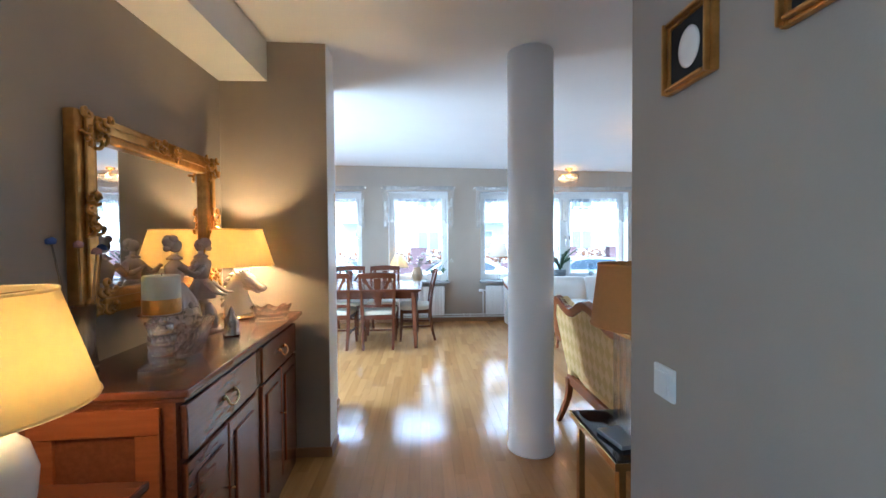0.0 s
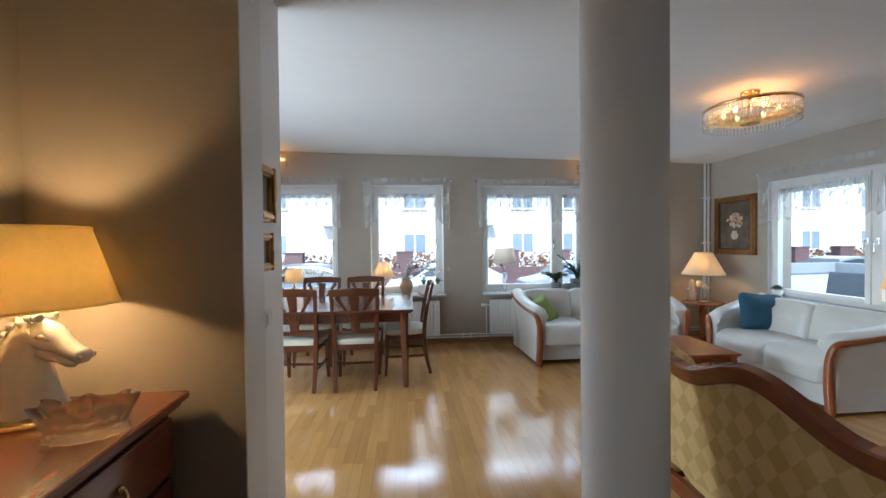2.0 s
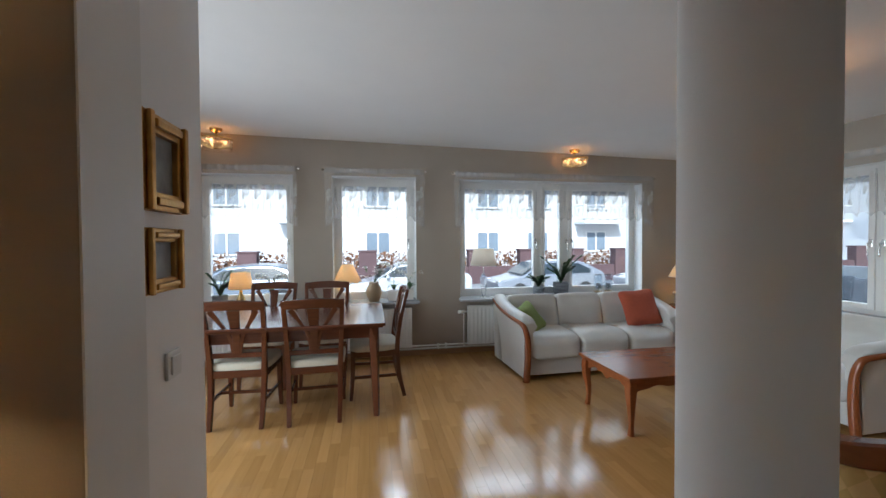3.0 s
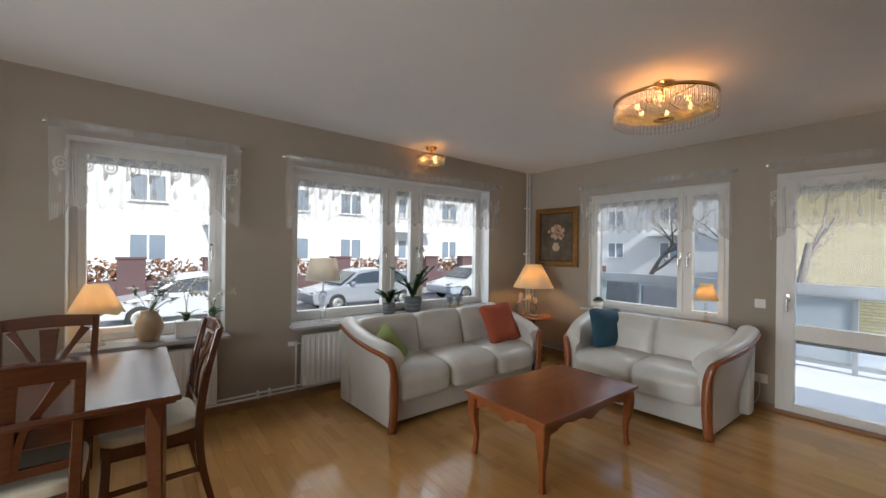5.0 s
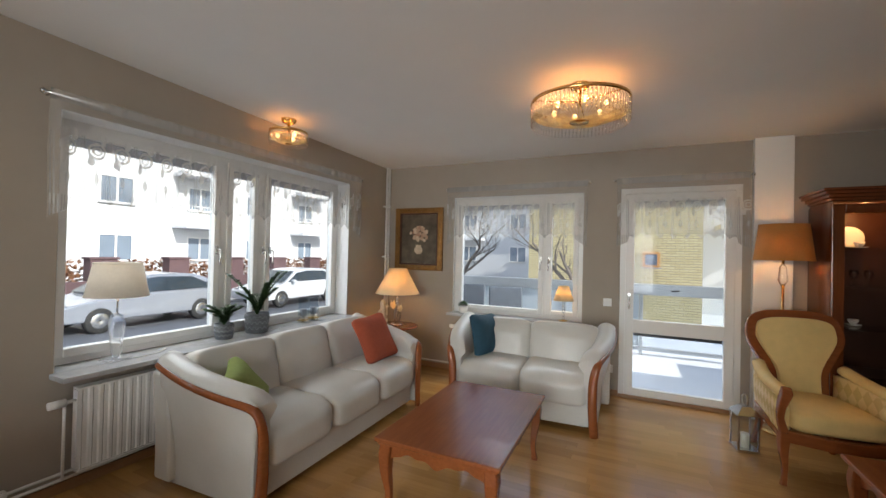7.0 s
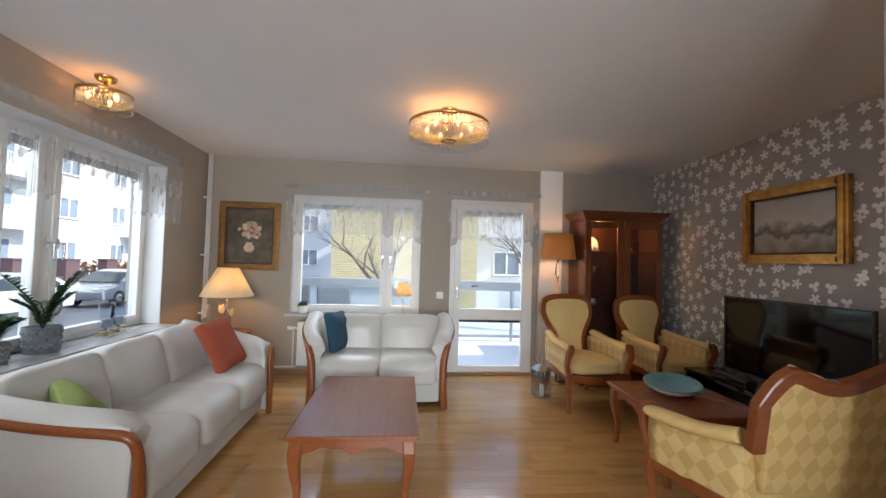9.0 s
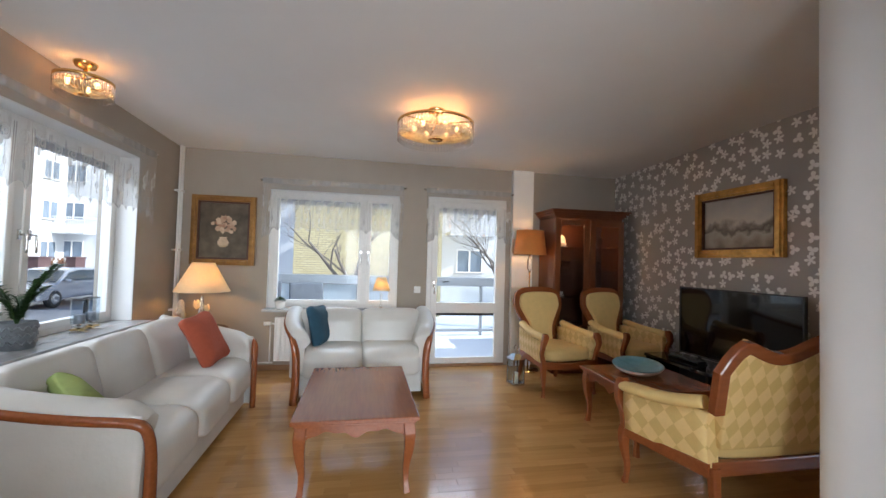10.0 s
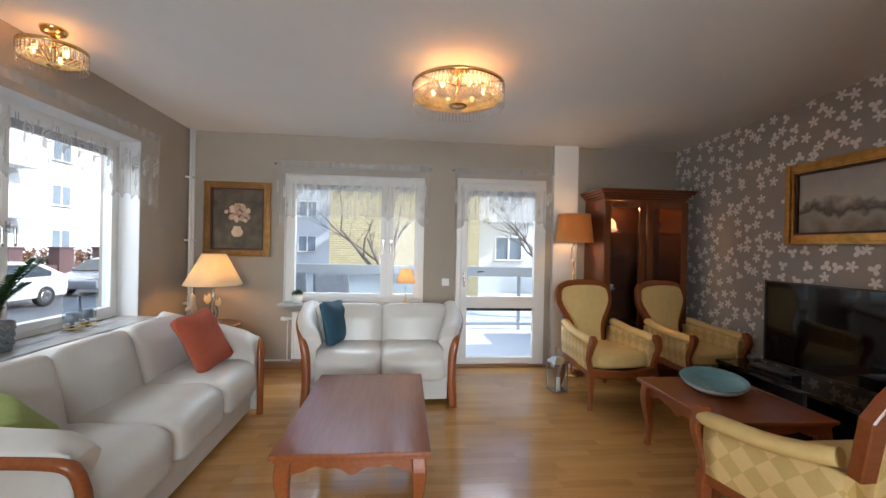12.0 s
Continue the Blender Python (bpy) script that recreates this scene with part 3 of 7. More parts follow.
# ---- radiators and heating pipes ----
def radiator(u0, u1, z0, z1, m, label):
    w = thing("radiator", label, "radiator", m)
    pts = []
    n = int((u1 - u0) / 0.05)
    st = (u1 - u0) / n
    for i in range(n):
        a = u0 + i * st
        pts += [(a, 0.0), (a + st * 0.3, 0.0), (a + st * 0.45, 0.006), (a + st * 0.85, 0.006)]
    pts.append((u1, 0.0))
    front = bmesh.new()
    lo = [front.verts.new((u, -0.095 + d, z0)) for u, d in pts]
    hi = [front.verts.new((u, -0.095 + d, z1)) for u, d in pts]
    for i in range(len(pts) - 1):
        front.faces.new((lo[i], lo[i + 1], hi[i + 1], hi[i]))
    part("front_panel", front, M_WHITE, w)
    part("body", box(u0, u1, -0.078, -0.03, z0 + 0.004, z1 - 0.004), M_WHITE, w)
    part("grille", box(u0, u1, -0.097, -0.028, z1, z1 + 0.012, 0.002), M_WHITE, w)
    part("bottom_strip", box(u0, u1, -0.097, -0.028, z0 - 0.01, z0, 0.002), M_WHITE, w)
    part("bracket", box(u0 + 0.2, u0 + 0.24, -0.03, 0.0, z0 + 0.05, z1 - 0.05), M_WHITE, w)
    part("bracket", box(u1 - 0.24, u1 - 0.2, -0.03, 0.0, z0 + 0.05, z1 - 0.05), M_WHITE, w)
    part("valve", join(tube([(u0, -0.06, z1 - 0.06), (u0 - 0.05, -0.06, z1 - 0.06)], 0.01, 10), tube([(u0 - 0.045, -0.06, z1 - 0.06), (u0 - 0.12, -0.06, z1 - 0.06)], 0.022, 14)), M_WHITE, w, "white thermostat valve")
    part("feed_pipe", tube([(u0 - 0.05, -0.06, z1 - 0.06), (u0 - 0.05, -0.06, 0.1)], 0.008, 8), M_WHITE, w)
    return w


radiator(1.32, 3.2, 0.13, 0.585, BASE_N, "white panel radiator below the wide window")
radiator(-0.25, 0.62, 0.13, 0.585, BASE_N, "white panel radiator below the dining window")
radiator(-1.74, -0.85, 0.13, 0.585, BASE_N, "white panel radiator below the far dining window")
radiator(-5.98, -4.8, 0.13, 0.60, BASE_E, "white panel radiator below the balcony window")
pipe = thing("heating_pipe", "white painted heating pipes along wall and corner", "pipe")
for k, z in enumerate((0.085, 0.12)):
    part("pipe", tube([(WEST + 0.05, N - 0.03, z), (E - 0.12 - 0.05 * k, N - 0.03, z)], 0.009, 8), M_WHITE, pipe)
for k, u in enumerate((E - 0.10, E - 0.045)):
    part("riser", tube([(u, N - 0.045, 0.0), (u, N - 0.045, 2.52)], 0.014, 10), M_WHITE, pipe)
for z in (0.7, 1.35, 2.0):
    part("clip", box(E - 0.122, E - 0.022, N - 0.064, N, z - 0.01, z + 0.01, 0.003), M_WHITE, pipe)
for u in (-1.9, -0.5, 0.95, 1.05, 3.6):
    part("clip", box(u - 0.008, u + 0.008, N - 0.042, N, 0.07, 0.135, 0.002), M_WHITE, pipe)
part("pipe", tube([(E - 0.03, 6.95, 0.09), (E - 0.03, 6.0, 0.09)], 0.009, 8), M_WHITE, pipe)


def wall_switch(m, label, w=0.08, toggles=1):
    s = thing("light_switch", label, "switch", m)
    part("plate", box(-w / 2, w / 2, -0.01, 0, -w / 2, w / 2, 0.003), M_WHITE, s)
    part("rocker", box(-w * 0.34, w * 0.34, -0.017, -0.01, -w * 0.34, w * 0.34, 0.003), M_WHITE, s)


wall_switch(Matrix.Translation((E, 4.352, 0.945)) @ Matrix.Rotation(radians(-90), 4, "Z"), "white square light switch beside balcony door")
wall_switch(Matrix.Translation((HALL_E, 1.355, 0.995)) @ Matrix.Rotation(radians(-90), 4, "Z"), "white square light switch on the hall wall", 0.085)
wall_switch(Matrix.Translation((STUB_X, 3.46, 1.05)) @ Matrix.Rotation(radians(90), 4, "Z"), "white light switch on the short wall")
sock = thing("wall_socket", "white wall socket with plug and cable", "socket", Matrix.Translation((E, 4.37, 0.27)) @ Matrix.Rotation(radians(-90), 4, "Z"))
part("plate", box(-0.08, 0.08, -0.02, 0, -0.04, 0.04, 0.005), M_WHITE, sock)
part("plug", tube([(0.03, -0.02, 0), (0.03, -0.06, 0)], 0.02, 12), M_WHITE, sock)
part("cable", tube([(0.03, -0.06, 0), (0.04, -0.08, -0.1), (0.0, -0.05, -0.22), (-0.06, -0.06, -0.25)], 0.004, 6, n=6), M_WHITE, sock)

# ---- outdoors ----
M_SNOW = mat("trampled_snow", (0.54, 0.57, 0.62), 0.8, var=0.08, scale=0.8, bump=0.5, bscale=6)
M_ASPH = mat("wet_asphalt", (0.10, 0.108, 0.125), 0.5, var=0.3, scale=1.2, bump=0.4, bscale=40, rvar=0.15)
M_PAVE = mat("grey_paving", (0.30, 0.30, 0.30), 0.8, var=0.15, scale=3)
M_RENDERW = mat("white_render", (0.58, 0.59, 0.60), 0.85, var=0.05, scale=1.2, bump=0.2, bscale=30)
M_REDB = mat("red_brick_wall", (0.10, 0.058, 0.062), 0.85, var=0.2, scale=6, bump=0.4, bscale=25)
M_HEDGE = mat("brown_hedge", (0.17, 0.075, 0.035), 0.9, var=0.4, scale=5, island=0.9)
M_WINDARK = mat("far_window_glass", (0.17, 0.21, 0.26), 0.1, var=0.2, scale=1.0)
M_ROOF = mat("dark_roof", (0.10, 0.09, 0.09), 0.8, var=0.2, scale=4)
M_BARK = mat("grey_bark", (0.15, 0.125, 0.105), 0.9, var=0.3, scale=14, bump=0.6, bscale=40)
M_TYRE = mat("tyre_rubber", (0.02, 0.02, 0.02), 0.8)
M_FROST = mat("frosted_glass", (0.62, 0.68, 0.72), 0.4, var=0.04, transl=0.5)
M_DECK = mat("pale_balcony_floor", (0.56, 0.58, 0.61), 0.7, var=0.07, scale=3, bump=0.15, bscale=40)
M_WEAVE = mat("grey_wicker", (0.07, 0.085, 0.11), 0.7, var=0.3, scale=60, bump=0.6, bscale=120)


def yellow_brick():
    m = mat("yellow_brick", (0.34, 0.26, 0.12), 0.85, var=0.12, scale=3)
    n, l = m.node_tree.nodes, m.node_tree.links
    p = n["Principled BSDF"]
    tc = n.new("ShaderNodeTexCoord")
    sp, cv = n.new("ShaderNodeSeparateXYZ"), n.new("ShaderNodeCombineXYZ")
    l.new(tc.outputs["Object"], sp.inputs[0])
    ad = n.new("ShaderNodeMath")
    l.new(sp.outputs["X"], ad.inputs[0])
    l.new(sp.outputs["Y"], ad.inputs[1])
    l.new(ad.outputs[0], cv.inputs["X"])
    l.new(sp.outputs["Z"], cv.inputs["Y"])
    b = n.new("ShaderNodeTexBrick")
    b.inputs["Scale"].default_value = 1.0
    b.inputs["Brick Width"].default_value, b.inputs["Row Height"].default_value, b.inputs["Mortar Size"].default_value = 0.25, 0.083, 0.008
    b.inputs["Color1"].default_value, b.inputs["Color2"].default_value, b.inputs["Mortar"].default_value = (0.56, 0.47, 0.27, 1), (0.48, 0.395, 0.21, 1), (0.22, 0.185, 0.13, 1)
    l.new(cv.outputs[0], b.inputs["Vector"])
    l.new(b.outputs["Color"], p.inputs["Base Color"])
    return m


M_YBRICK = yellow_brick()
GROUND = -0.85
g = bmesh.new()
bmesh.ops.create_grid(g, x_segments=30, y_segments=30, size=600)
bmesh.ops.translate(g, vec=(0, 0, GROUND), verts=g.verts)
solid("ground", g, M_SNOW, "old trampled snow around the buildings", "ground", "structure")
solid("road", box(-90, 120, 12.2, 19.2, GROUND - 0.1, GROUND + 0.004), M_ASPH, "wet grey asphalt street with slush", "road", "structure")
solid("pavement", box(-90, 120, 19.35, 21.4, GROUND - 0.1, GROUND + 0.12, 0.01), M_PAVE, "grey paved footway along the street", "pavement", "structure")
solid("kerb", box(-90, 120, 19.2, 19.345, GROUND - 0.1, GROUND + 0.13, 0.01), M_PAVE, "grey stone kerb", "kerb", "structure")


def far_window(parent, u, z, w, h, depth_axis="y", lights=2):
    """A recessed window on a facade whose outer face is y=0 (facing -y)."""
    fr = part("window", boxes(ring(u - w / 2, u + w / 2, z, z + h, 0.07, -0.03, 0.08) + ([(u - 0.04, u + 0.04, -0.02, 0.07, z + 0.07, z + h - 0.07)] if lights == 2 and w > 0.6 else [])), M_WHITE, parent)
    part("pane", box(u - w / 2 + 0.06, u + w / 2 - 0.06, 0.02, 0.03, z + 0.06, z + h - 0.06), M_WINDARK, fr)
    part("sill", box(u - w / 2 - 0.05, u + w / 2 + 0.05, -0.12, -0.031, z - 0.05, z), M_PAVE, fr)
    return fr


def balcony(parent, u, z, w):
    b = part("balcony", box(u - w / 2, u + w / 2, -1.3, -0.001, z - 0.18, z, 0.01), M_RENDERW, parent)
    rail = [(u - w / 2, u + w / 2, -1.3, -1.26, z + 0.98, z + 1.03)]
    k = int(w / 0.14)
    rail += [(u - w / 2 + i * w / k - 0.01, u - w / 2 + i * w / k + 0.01, -1.29, -1.27, z, z + 0.98) for i in range(k + 1)]
    rail += [(s, s + 0.03, -1.26, -0.001, z + 0.98, z + 1.03) for s in (u - w / 2, u + w / 2 - 0.03)]
    part("railing", boxes(rail), M_WHITE, b)
    return b


def facade(name, label, m, u0, u1, height, depth, material, floors, bays, balconies=(), first=0.9, storey=2.85, w=1.5, h=1.35):
    f = thing(name, label, "building", m)
    holes_by_floor = []
    part("wall", box(u0, u1, 0.09, depth, 0, height), material, f)
    rects = []
    for k in range(floors):
        z = first + k * storey
        us = [u for u in bays]
        row = wall_boxes(u0, u1, (0 if k == 0 else z - (storey - h) / 2), (height if k == floors - 1 else z + h + (storey - h) / 2), [(u - w / 2, u + w / 2, z, z + h) for u in us])
        rects += [(a, b, 0.0, 0.088, c, d) for a, b, c, d in row]
    part("wall_face", boxes(rects), material, f)
    for k in range(floors):
        z = first + k * storey
        for u in bays:
            far_window(f, u, z, w, h)
    for u, k, bw in balconies:
        balcony(f, u, first + k * storey - 0.85, bw)
    part("roof", box(u0 - 0.4, u1 + 0.4, -0.45, depth + 0.4, height, height + 0.25, 0.02), M_ROOF, f)
    return f


ROOF_N = 15.2
facade("apartment_building", "white rendered apartment house across the street", pose(4, 27.0, GROUND), -34, 42, ROOF_N, 10, M_RENDERW, 5,
       [-30.5, -26, -21, -16.5, -12, -7.5, -3.4, 0.2, 3.6, 7.0, 11.2, 15.0, 19.5, 24, 28.5, 33, 38], [(-7.5, 1, 3.2), (-7.5, 2, 3.2), (-7.5, 3, 3.2), (0.2, 1, 2.8), (0.2, 2, 2.8), (11.2, 1, 3.2), (11.2, 2, 3.2), (19.5, 1, 3.0), (19.5, 2, 3.0), (-16.5, 1, 3.2), (-16.5, 2, 3.2)], first=1.5)

ab = bpy.data.objects["apartment_building"]
# extra storey and roof out of view, added to block sun for the wide window
part("roof_storey", box(2.4, 42, 0.6, 9.5, ROOF_N + 0.251, ROOF_N + 3.2), M_RENDERW, ab)
part("upper_roof", box(2.2, 42.3, 0.3, 9.8, ROOF_N + 3.201, ROOF_N + 3.4), M_ROOF, ab)
gw = thing("garden_wall", "low red brick garden wall with square piers", "wall", pose(0, 21.6, GROUND))
for i in range(-7, 12):
    x = i * 2.7
    part("pier", box(x - 0.42, x + 0.42, 0, 0.5, 0, 1.75, 0.02), M_REDB, gw)
    part("cap", box(x - 0.47, x + 0.47, -0.05, 0.55, 1.75, 1.83, 0.02), M_REDB, gw)
    part("panel", box(x + 0.42, x + 2.28, 0.1, 0.4, 0, 0.95), M_REDB, gw)
random.seed(11)
hb = bmesh.new()
for i in range(22000):
    x, y, z = random.uniform(-18, 28), random.uniform(0.7, 1.7), random.uniform(0.2, 1.55 + 0.2 * math.sin(i))
    s = random.uniform(0.05, 0.10)
    a = Vector((random.uniform(-1, 1), random.uniform(-1, 1), random.uniform(-1, 1))) * s
    b = Vector((random.uniform(-1, 1), random.uniform(-1, 1), random.uniform(-1, 1))) * s
    p = Vector((x, y, z))
    hb.faces.new([hb.verts.new(q) for q in (p - a, p + b, p + a, p - b)])
solid("hedge", hb, M_HEDGE, "bare brown clipped hedge behind the garden wall", "hedge", "stuff", m=pose(0, 21.6, GROUND))


def car(label, m, paint):
    """A parked estate car; local length along x, nose at -x, near side at -y."""
    c = thing("car", label, "car", m, group="parked cars")
    side = [(-2.2, 0.32), (-2.25, 0.55), (-2.15, 0.72), (-1.25, 0.92), (-0.55, 1.36), (0.1, 1.46), (1.2, 1.43), (1.9, 1.12), (2.18, 0.95), (2.22, 0.6), (2.15, 0.3)]
    pts = [(p.x, p.y) for p in spline([(a, b, 0) for a, b in side], 3)]
    b = prism(pts, 1.76, "y")
    bmesh.ops.translate(b, vec=(0, -0.88, 0), verts=b.verts)
    for v in b.verts:
        v.co.y *= 1 - 0.20 * max(0, v.co.z - 0.85) / 0.6
    part("body", bevel(b, 0.05, 3, 40), paint, c)
    gl = [(-1.05, 0.97), (-0.5, 1.31), (0.1, 1.39), (1.1, 1.36), (1.62, 1.12), (1.55, 0.98)]
    for sg in (-1, 1):
        w = prism(gl, 0.02, "y")
        for v in w.verts:
            v.co.y = sg * ((0.88 + 0.012) * (1 - 0.20 * (v.co.z - 0.85) / 0.6)) + (v.co.y - 0.01)
        part("side_window", w, M_SCREENO, c)
    ws = bmesh.new()
    q = [ws.verts.new(t) for t in ((-1.22, -0.78, 0.96), (-1.22, 0.78, 0.96), (-0.60, 0.66, 1.355), (-0.60, -0.66, 1.355))]
    ws.faces.new(q)
    r = bmesh.ops.extrude_face_region(ws, geom=ws.faces[:])
    bmesh.ops.translate(ws, vec=(-0.03, 0, 0.03), verts=[e for e in r["geom"] if isinstance(e, bmesh.types.BMVert)])
    part("windscreen", ws, M_SCREENO, c)
    for x in (-1.38, 1.35):
        for sg in (-1, 1):
            w = part("wheel", xf(lathe([(0.18, -0.1), (0.31, -0.1), (0.33, -0.06), (0.33, 0.06), (0.31, 0.1), (0.18, 0.1)], 24), Matrix.Translation((x, sg * 0.80, 0.33)) @ Matrix.Rotation(radians(90), 4, "X")), M_TYRE, c)
            part("rim", xf(lathe([(0.001, -0.09), (0.05, -0.115), (0.19, -0.105), (0.205, -0.1), (0.205, 0.1), (0.19, 0.105), (0.05, 0.115), (0.001, 0.09)], 10), Matrix.Translation((x, sg * 0.80, 0.33)) @ Matrix.Rotation(radians(90), 4, "X")), M_CHROME, w)
    for sg in (-1, 1):
        part("headlight", xf(cushion(0.35, 0.3, 0.14, 0.7), Matrix.Translation((-2.05, sg * 0.62, 0.70))), M_CHROME, c)
        part("mirror", xf(cushion(0.14, 0.2, 0.13, 0.7), Matrix.Translation((-0.85, sg * 0.97, 1.0))), paint, c)
    return c


M_SCREENO = mat("car_glass", (0.03, 0.04, 0.05), 0.08, var=0.1)
M_SILVER = mat("silver_car_paint", (0.30, 0.32, 0.36), 0.25, 0.4, var=0.06, coat=0.6)
M_WHITECAR = mat("white_car_paint", (0.46, 0.48, 0.51), 0.3, var=0.04, coat=0.6)
M_DARKCAR = mat("blue_grey_car_paint", (0.10, 0.13, 0.18), 0.3, 0.3, var=0.06, coat=0.6)
for x, r, pm, lb in ((7.0, 2, M_SILVER, "silver estate car parked along the street"), (12.9, 1, M_WHITECAR, "white hatchback car parked along the street"), (1.6, -1, M_WHITECAR, "white car parked beyond the dining window"),
                     (-4.2, 1, M_DARKCAR, "dark blue car parked along the street"), (18.6, 0, M_SILVER, "silver car parked further down the street")):
    car(lb, pose(x, 17.3, GROUND + 0.004, 0, 0, r), pm)

# neighbours on the balcony side
facade("brick_house", "yellow brick house beyond the balcony", pose(15.0, 7.6, GROUND, 0, 0, -90), 0.0, 5.5, 6.4, 9, M_YBRICK, 1, [], first=1.95)
far_window(bpy.data.objects["brick_house"], 4.05, 1.95, 0.5, 0.5).location.y = -0.07
M_ORANGEF = mat("orange_window_frame", (0.50, 0.24, 0.08), 0.6, var=0.1)
for o in bpy.data.objects["brick_house"].children:
    if o.name.startswith("window"):
        o.data.materials[0] = M_ORANGEF
facade("pale_house", "pale rendered house beside the brick house", pose(19.5, 1.8, GROUND, 0, 0, -90), 0.0, 18, 7.5, 9, M_RENDERW, 2, [2.0, 5.5, 9, 12.5, 16], [(2.0, 1, 2.6), (9, 1, 2.6)], first=1.6, w=1.4, h=1.2)
facade("far_apartment_building", "pale apartment house with brown balconies beyond the yard", pose(34, 34, GROUND, 0, 0, -90), 0, 44, 12, 10, M_RENDERW, 4, [3, 7.5, 12, 16.5, 21, 25.5, 30, 34.5, 39], [(7.5, 1, 3), (16.5, 1, 3), (16.5, 2, 3), (25.5, 1, 3), (25.5, 2, 3)], first=1.6)


def bare_tree(label, m, seed, h=6.5):
    t = thing("tree", label, "tree", m)
    rnd = random.Random(seed)
    trunk, limbs = bmesh.new(), bmesh.new()

    def grow(bm, p, d, ln, r, lvl):
        pts, rad = [p.copy()], [r]
        n = 4
        for i in range(n):
            d = (d + Vector((rnd.uniform(-0.22, 0.22), rnd.uniform(-0.22, 0.22), rnd.uniform(-0.05, 0.12)))).normalized()
            p = p + d * ln / n
            pts.append(p.copy())
            rad.append(r * (1 - 0.55 * (i + 1) / n))
        sweep_fast(bm, pts, rad, 8 if lvl == 0 else 5 if lvl < 3 else 3)
        if lvl < 5:
            for k in range(rnd.choice((3, 4)) if lvl < 2 else 2 + (rnd.random() < 0.5)):
                i = rnd.randint(1 if lvl else 2, n)
                a = rnd.uniform(0, 6.28)
                nd = (d * 0.7 + Vector((math.cos(a), math.sin(a), rnd.uniform(0.0, 0.6))) * 0.8).normalized()
                grow(limbs, pts[i], nd, ln * rnd.uniform(0.5, 0.75), rad[i] * 0.7, lvl + 1)

    def sweep_fast(bm, pts, rad, seg):
        rings = []
        for i, p in enumerate(pts):
            d = (pts[min(i + 1, len(pts) - 1)] - pts[max(i - 1, 0)]).normalized()
            s = d.orthogonal().normalized()
            q = d.cross(s)
            rings.append([bm.verts.new(p + (s * math.cos(6.2832 * j / seg) + q * math.sin(6.2832 * j / seg)) * rad[i]) for j in range(seg)])
        for a, b in zip(rings, rings[1:]):
            for j in range(seg):
                bm.faces.new((a[j], a[(j + 1) % seg], b[(j + 1) % seg], b[j])).smooth = True

    grow(trunk, Vector((0, 0, -0.05)), Vector((0.05, 0.02, 1)), h * 0.38, 0.13, 0)
    part("trunk", trunk, M_BARK, t)
    part("branches", limbs, M_BARK, t, "bare winter branches")
    return t


bare_tree("bare winter tree beyond the balcony", pose(11.0, 5.6, GROUND), 4, 6.8)
bare_tree("bare winter tree in the snowy yard", pose(17.5, 11.5, GROUND), 9, 7.5)
bare_tree("slim bare tree near the brick house", pose(12.5, 0.6, GROUND), 15, 6.0)

# balcony
solid("balcony_floor", box(E + 0.32, 6.95, 0.6, 7.3, -0.25, -0.04), M_DECK, "pale sunlit balcony floor", "balcony", "structure")
rl = thing("balcony_railing", "grey metal balcony railing with frosted panels", "railing", pose(6.85, 0, 0))
part("top_rail", box(-0.05, 0.05, 0.6, 7.3, 0.86, 1.02, 0.01), M_ALU, rl)
part("bottom_rail", box(-0.03, 0.03, 0.6, 7.3, 0.03, 0.08, 0.005), M_ALU, rl)
ys = [0.63, 1.75, 2.87, 3.99, 5.11, 6.2, 7.27]
for y in ys:
    part("post", box(-0.025, 0.025, y - 0.025, y + 0.025, -0.04, 0.86, 0.004), M_ALU, rl)
for a, b in zip(ys, ys[1:]):
    clear = a < 3.9
    p_ = part("panel", box(-0.006, 0.006, a + 0.03, b - 0.03, 0.09, 0.855), M_PANE if clear else M_FROST, rl, "clear glass panel" if clear else "frosted glass panel")
    if clear:
        p_.visible_shadow = False
part("latch", tube([(-0.055, 3.6, 0.93), (-0.09, 3.6, 0.935), (-0.10, 3.5, 0.945)], 0.012, 6), M_BLACK, rl)
rr = thing("balcony_side_rail", "grey metal rail closing the balcony end", "railing", pose(0, 7.25, 0))
part("top_rail", box(E + 0.32, 6.8, -0.05, 0.05, 0.86, 1.02, 0.01), M_ALU, rr)
part("panel", box(E + 0.35, 6.8, -0.006, 0.006, 0.0, 0.855), M_FROST, rr)
part("post", box(5.7, 5.75, -0.025, 0.025, -0.04, 0.855), M_ALU, rr)


def garden_chair(m):
    c = thing("garden_chair", "dark grey woven garden chair on the balcony", "chair", m, group="balcony chairs")
    part("seat", box(-0.25, 0.25, -0.25, 0.25, 0.36, 0.43, 0.02), M_WEAVE, c)
    part("backrest", xf(box(-0.25, 0.25, 0.0, 0.05, 0.0, 0.56, 0.03), Matrix.Translation((0, 0.20, 0.42)) @ Matrix.Rotation(radians(-12), 4, "X")), M_WEAVE, c)
    for sx in (-1, 1):
        for sy in (-1, 1):
            part("leg", box(sx * 0.22 - 0.018, sx * 0.22 + 0.018, sy * 0.22 - 0.018, sy * 0.22 + 0.018, 0, 0.36), M_WEAVE, c)
        part("armrest", box(sx * 0.27 - 0.025, sx * 0.27 + 0.025, -0.24, 0.22, 0.60, 0.63, 0.01), M_WEAVE, c)
        part("arm_support", box(sx * 0.27 - 0.015, sx * 0.27 + 0.015, -0.22, -0.19, 0.40, 0.60), M_WEAVE, c)
    return c


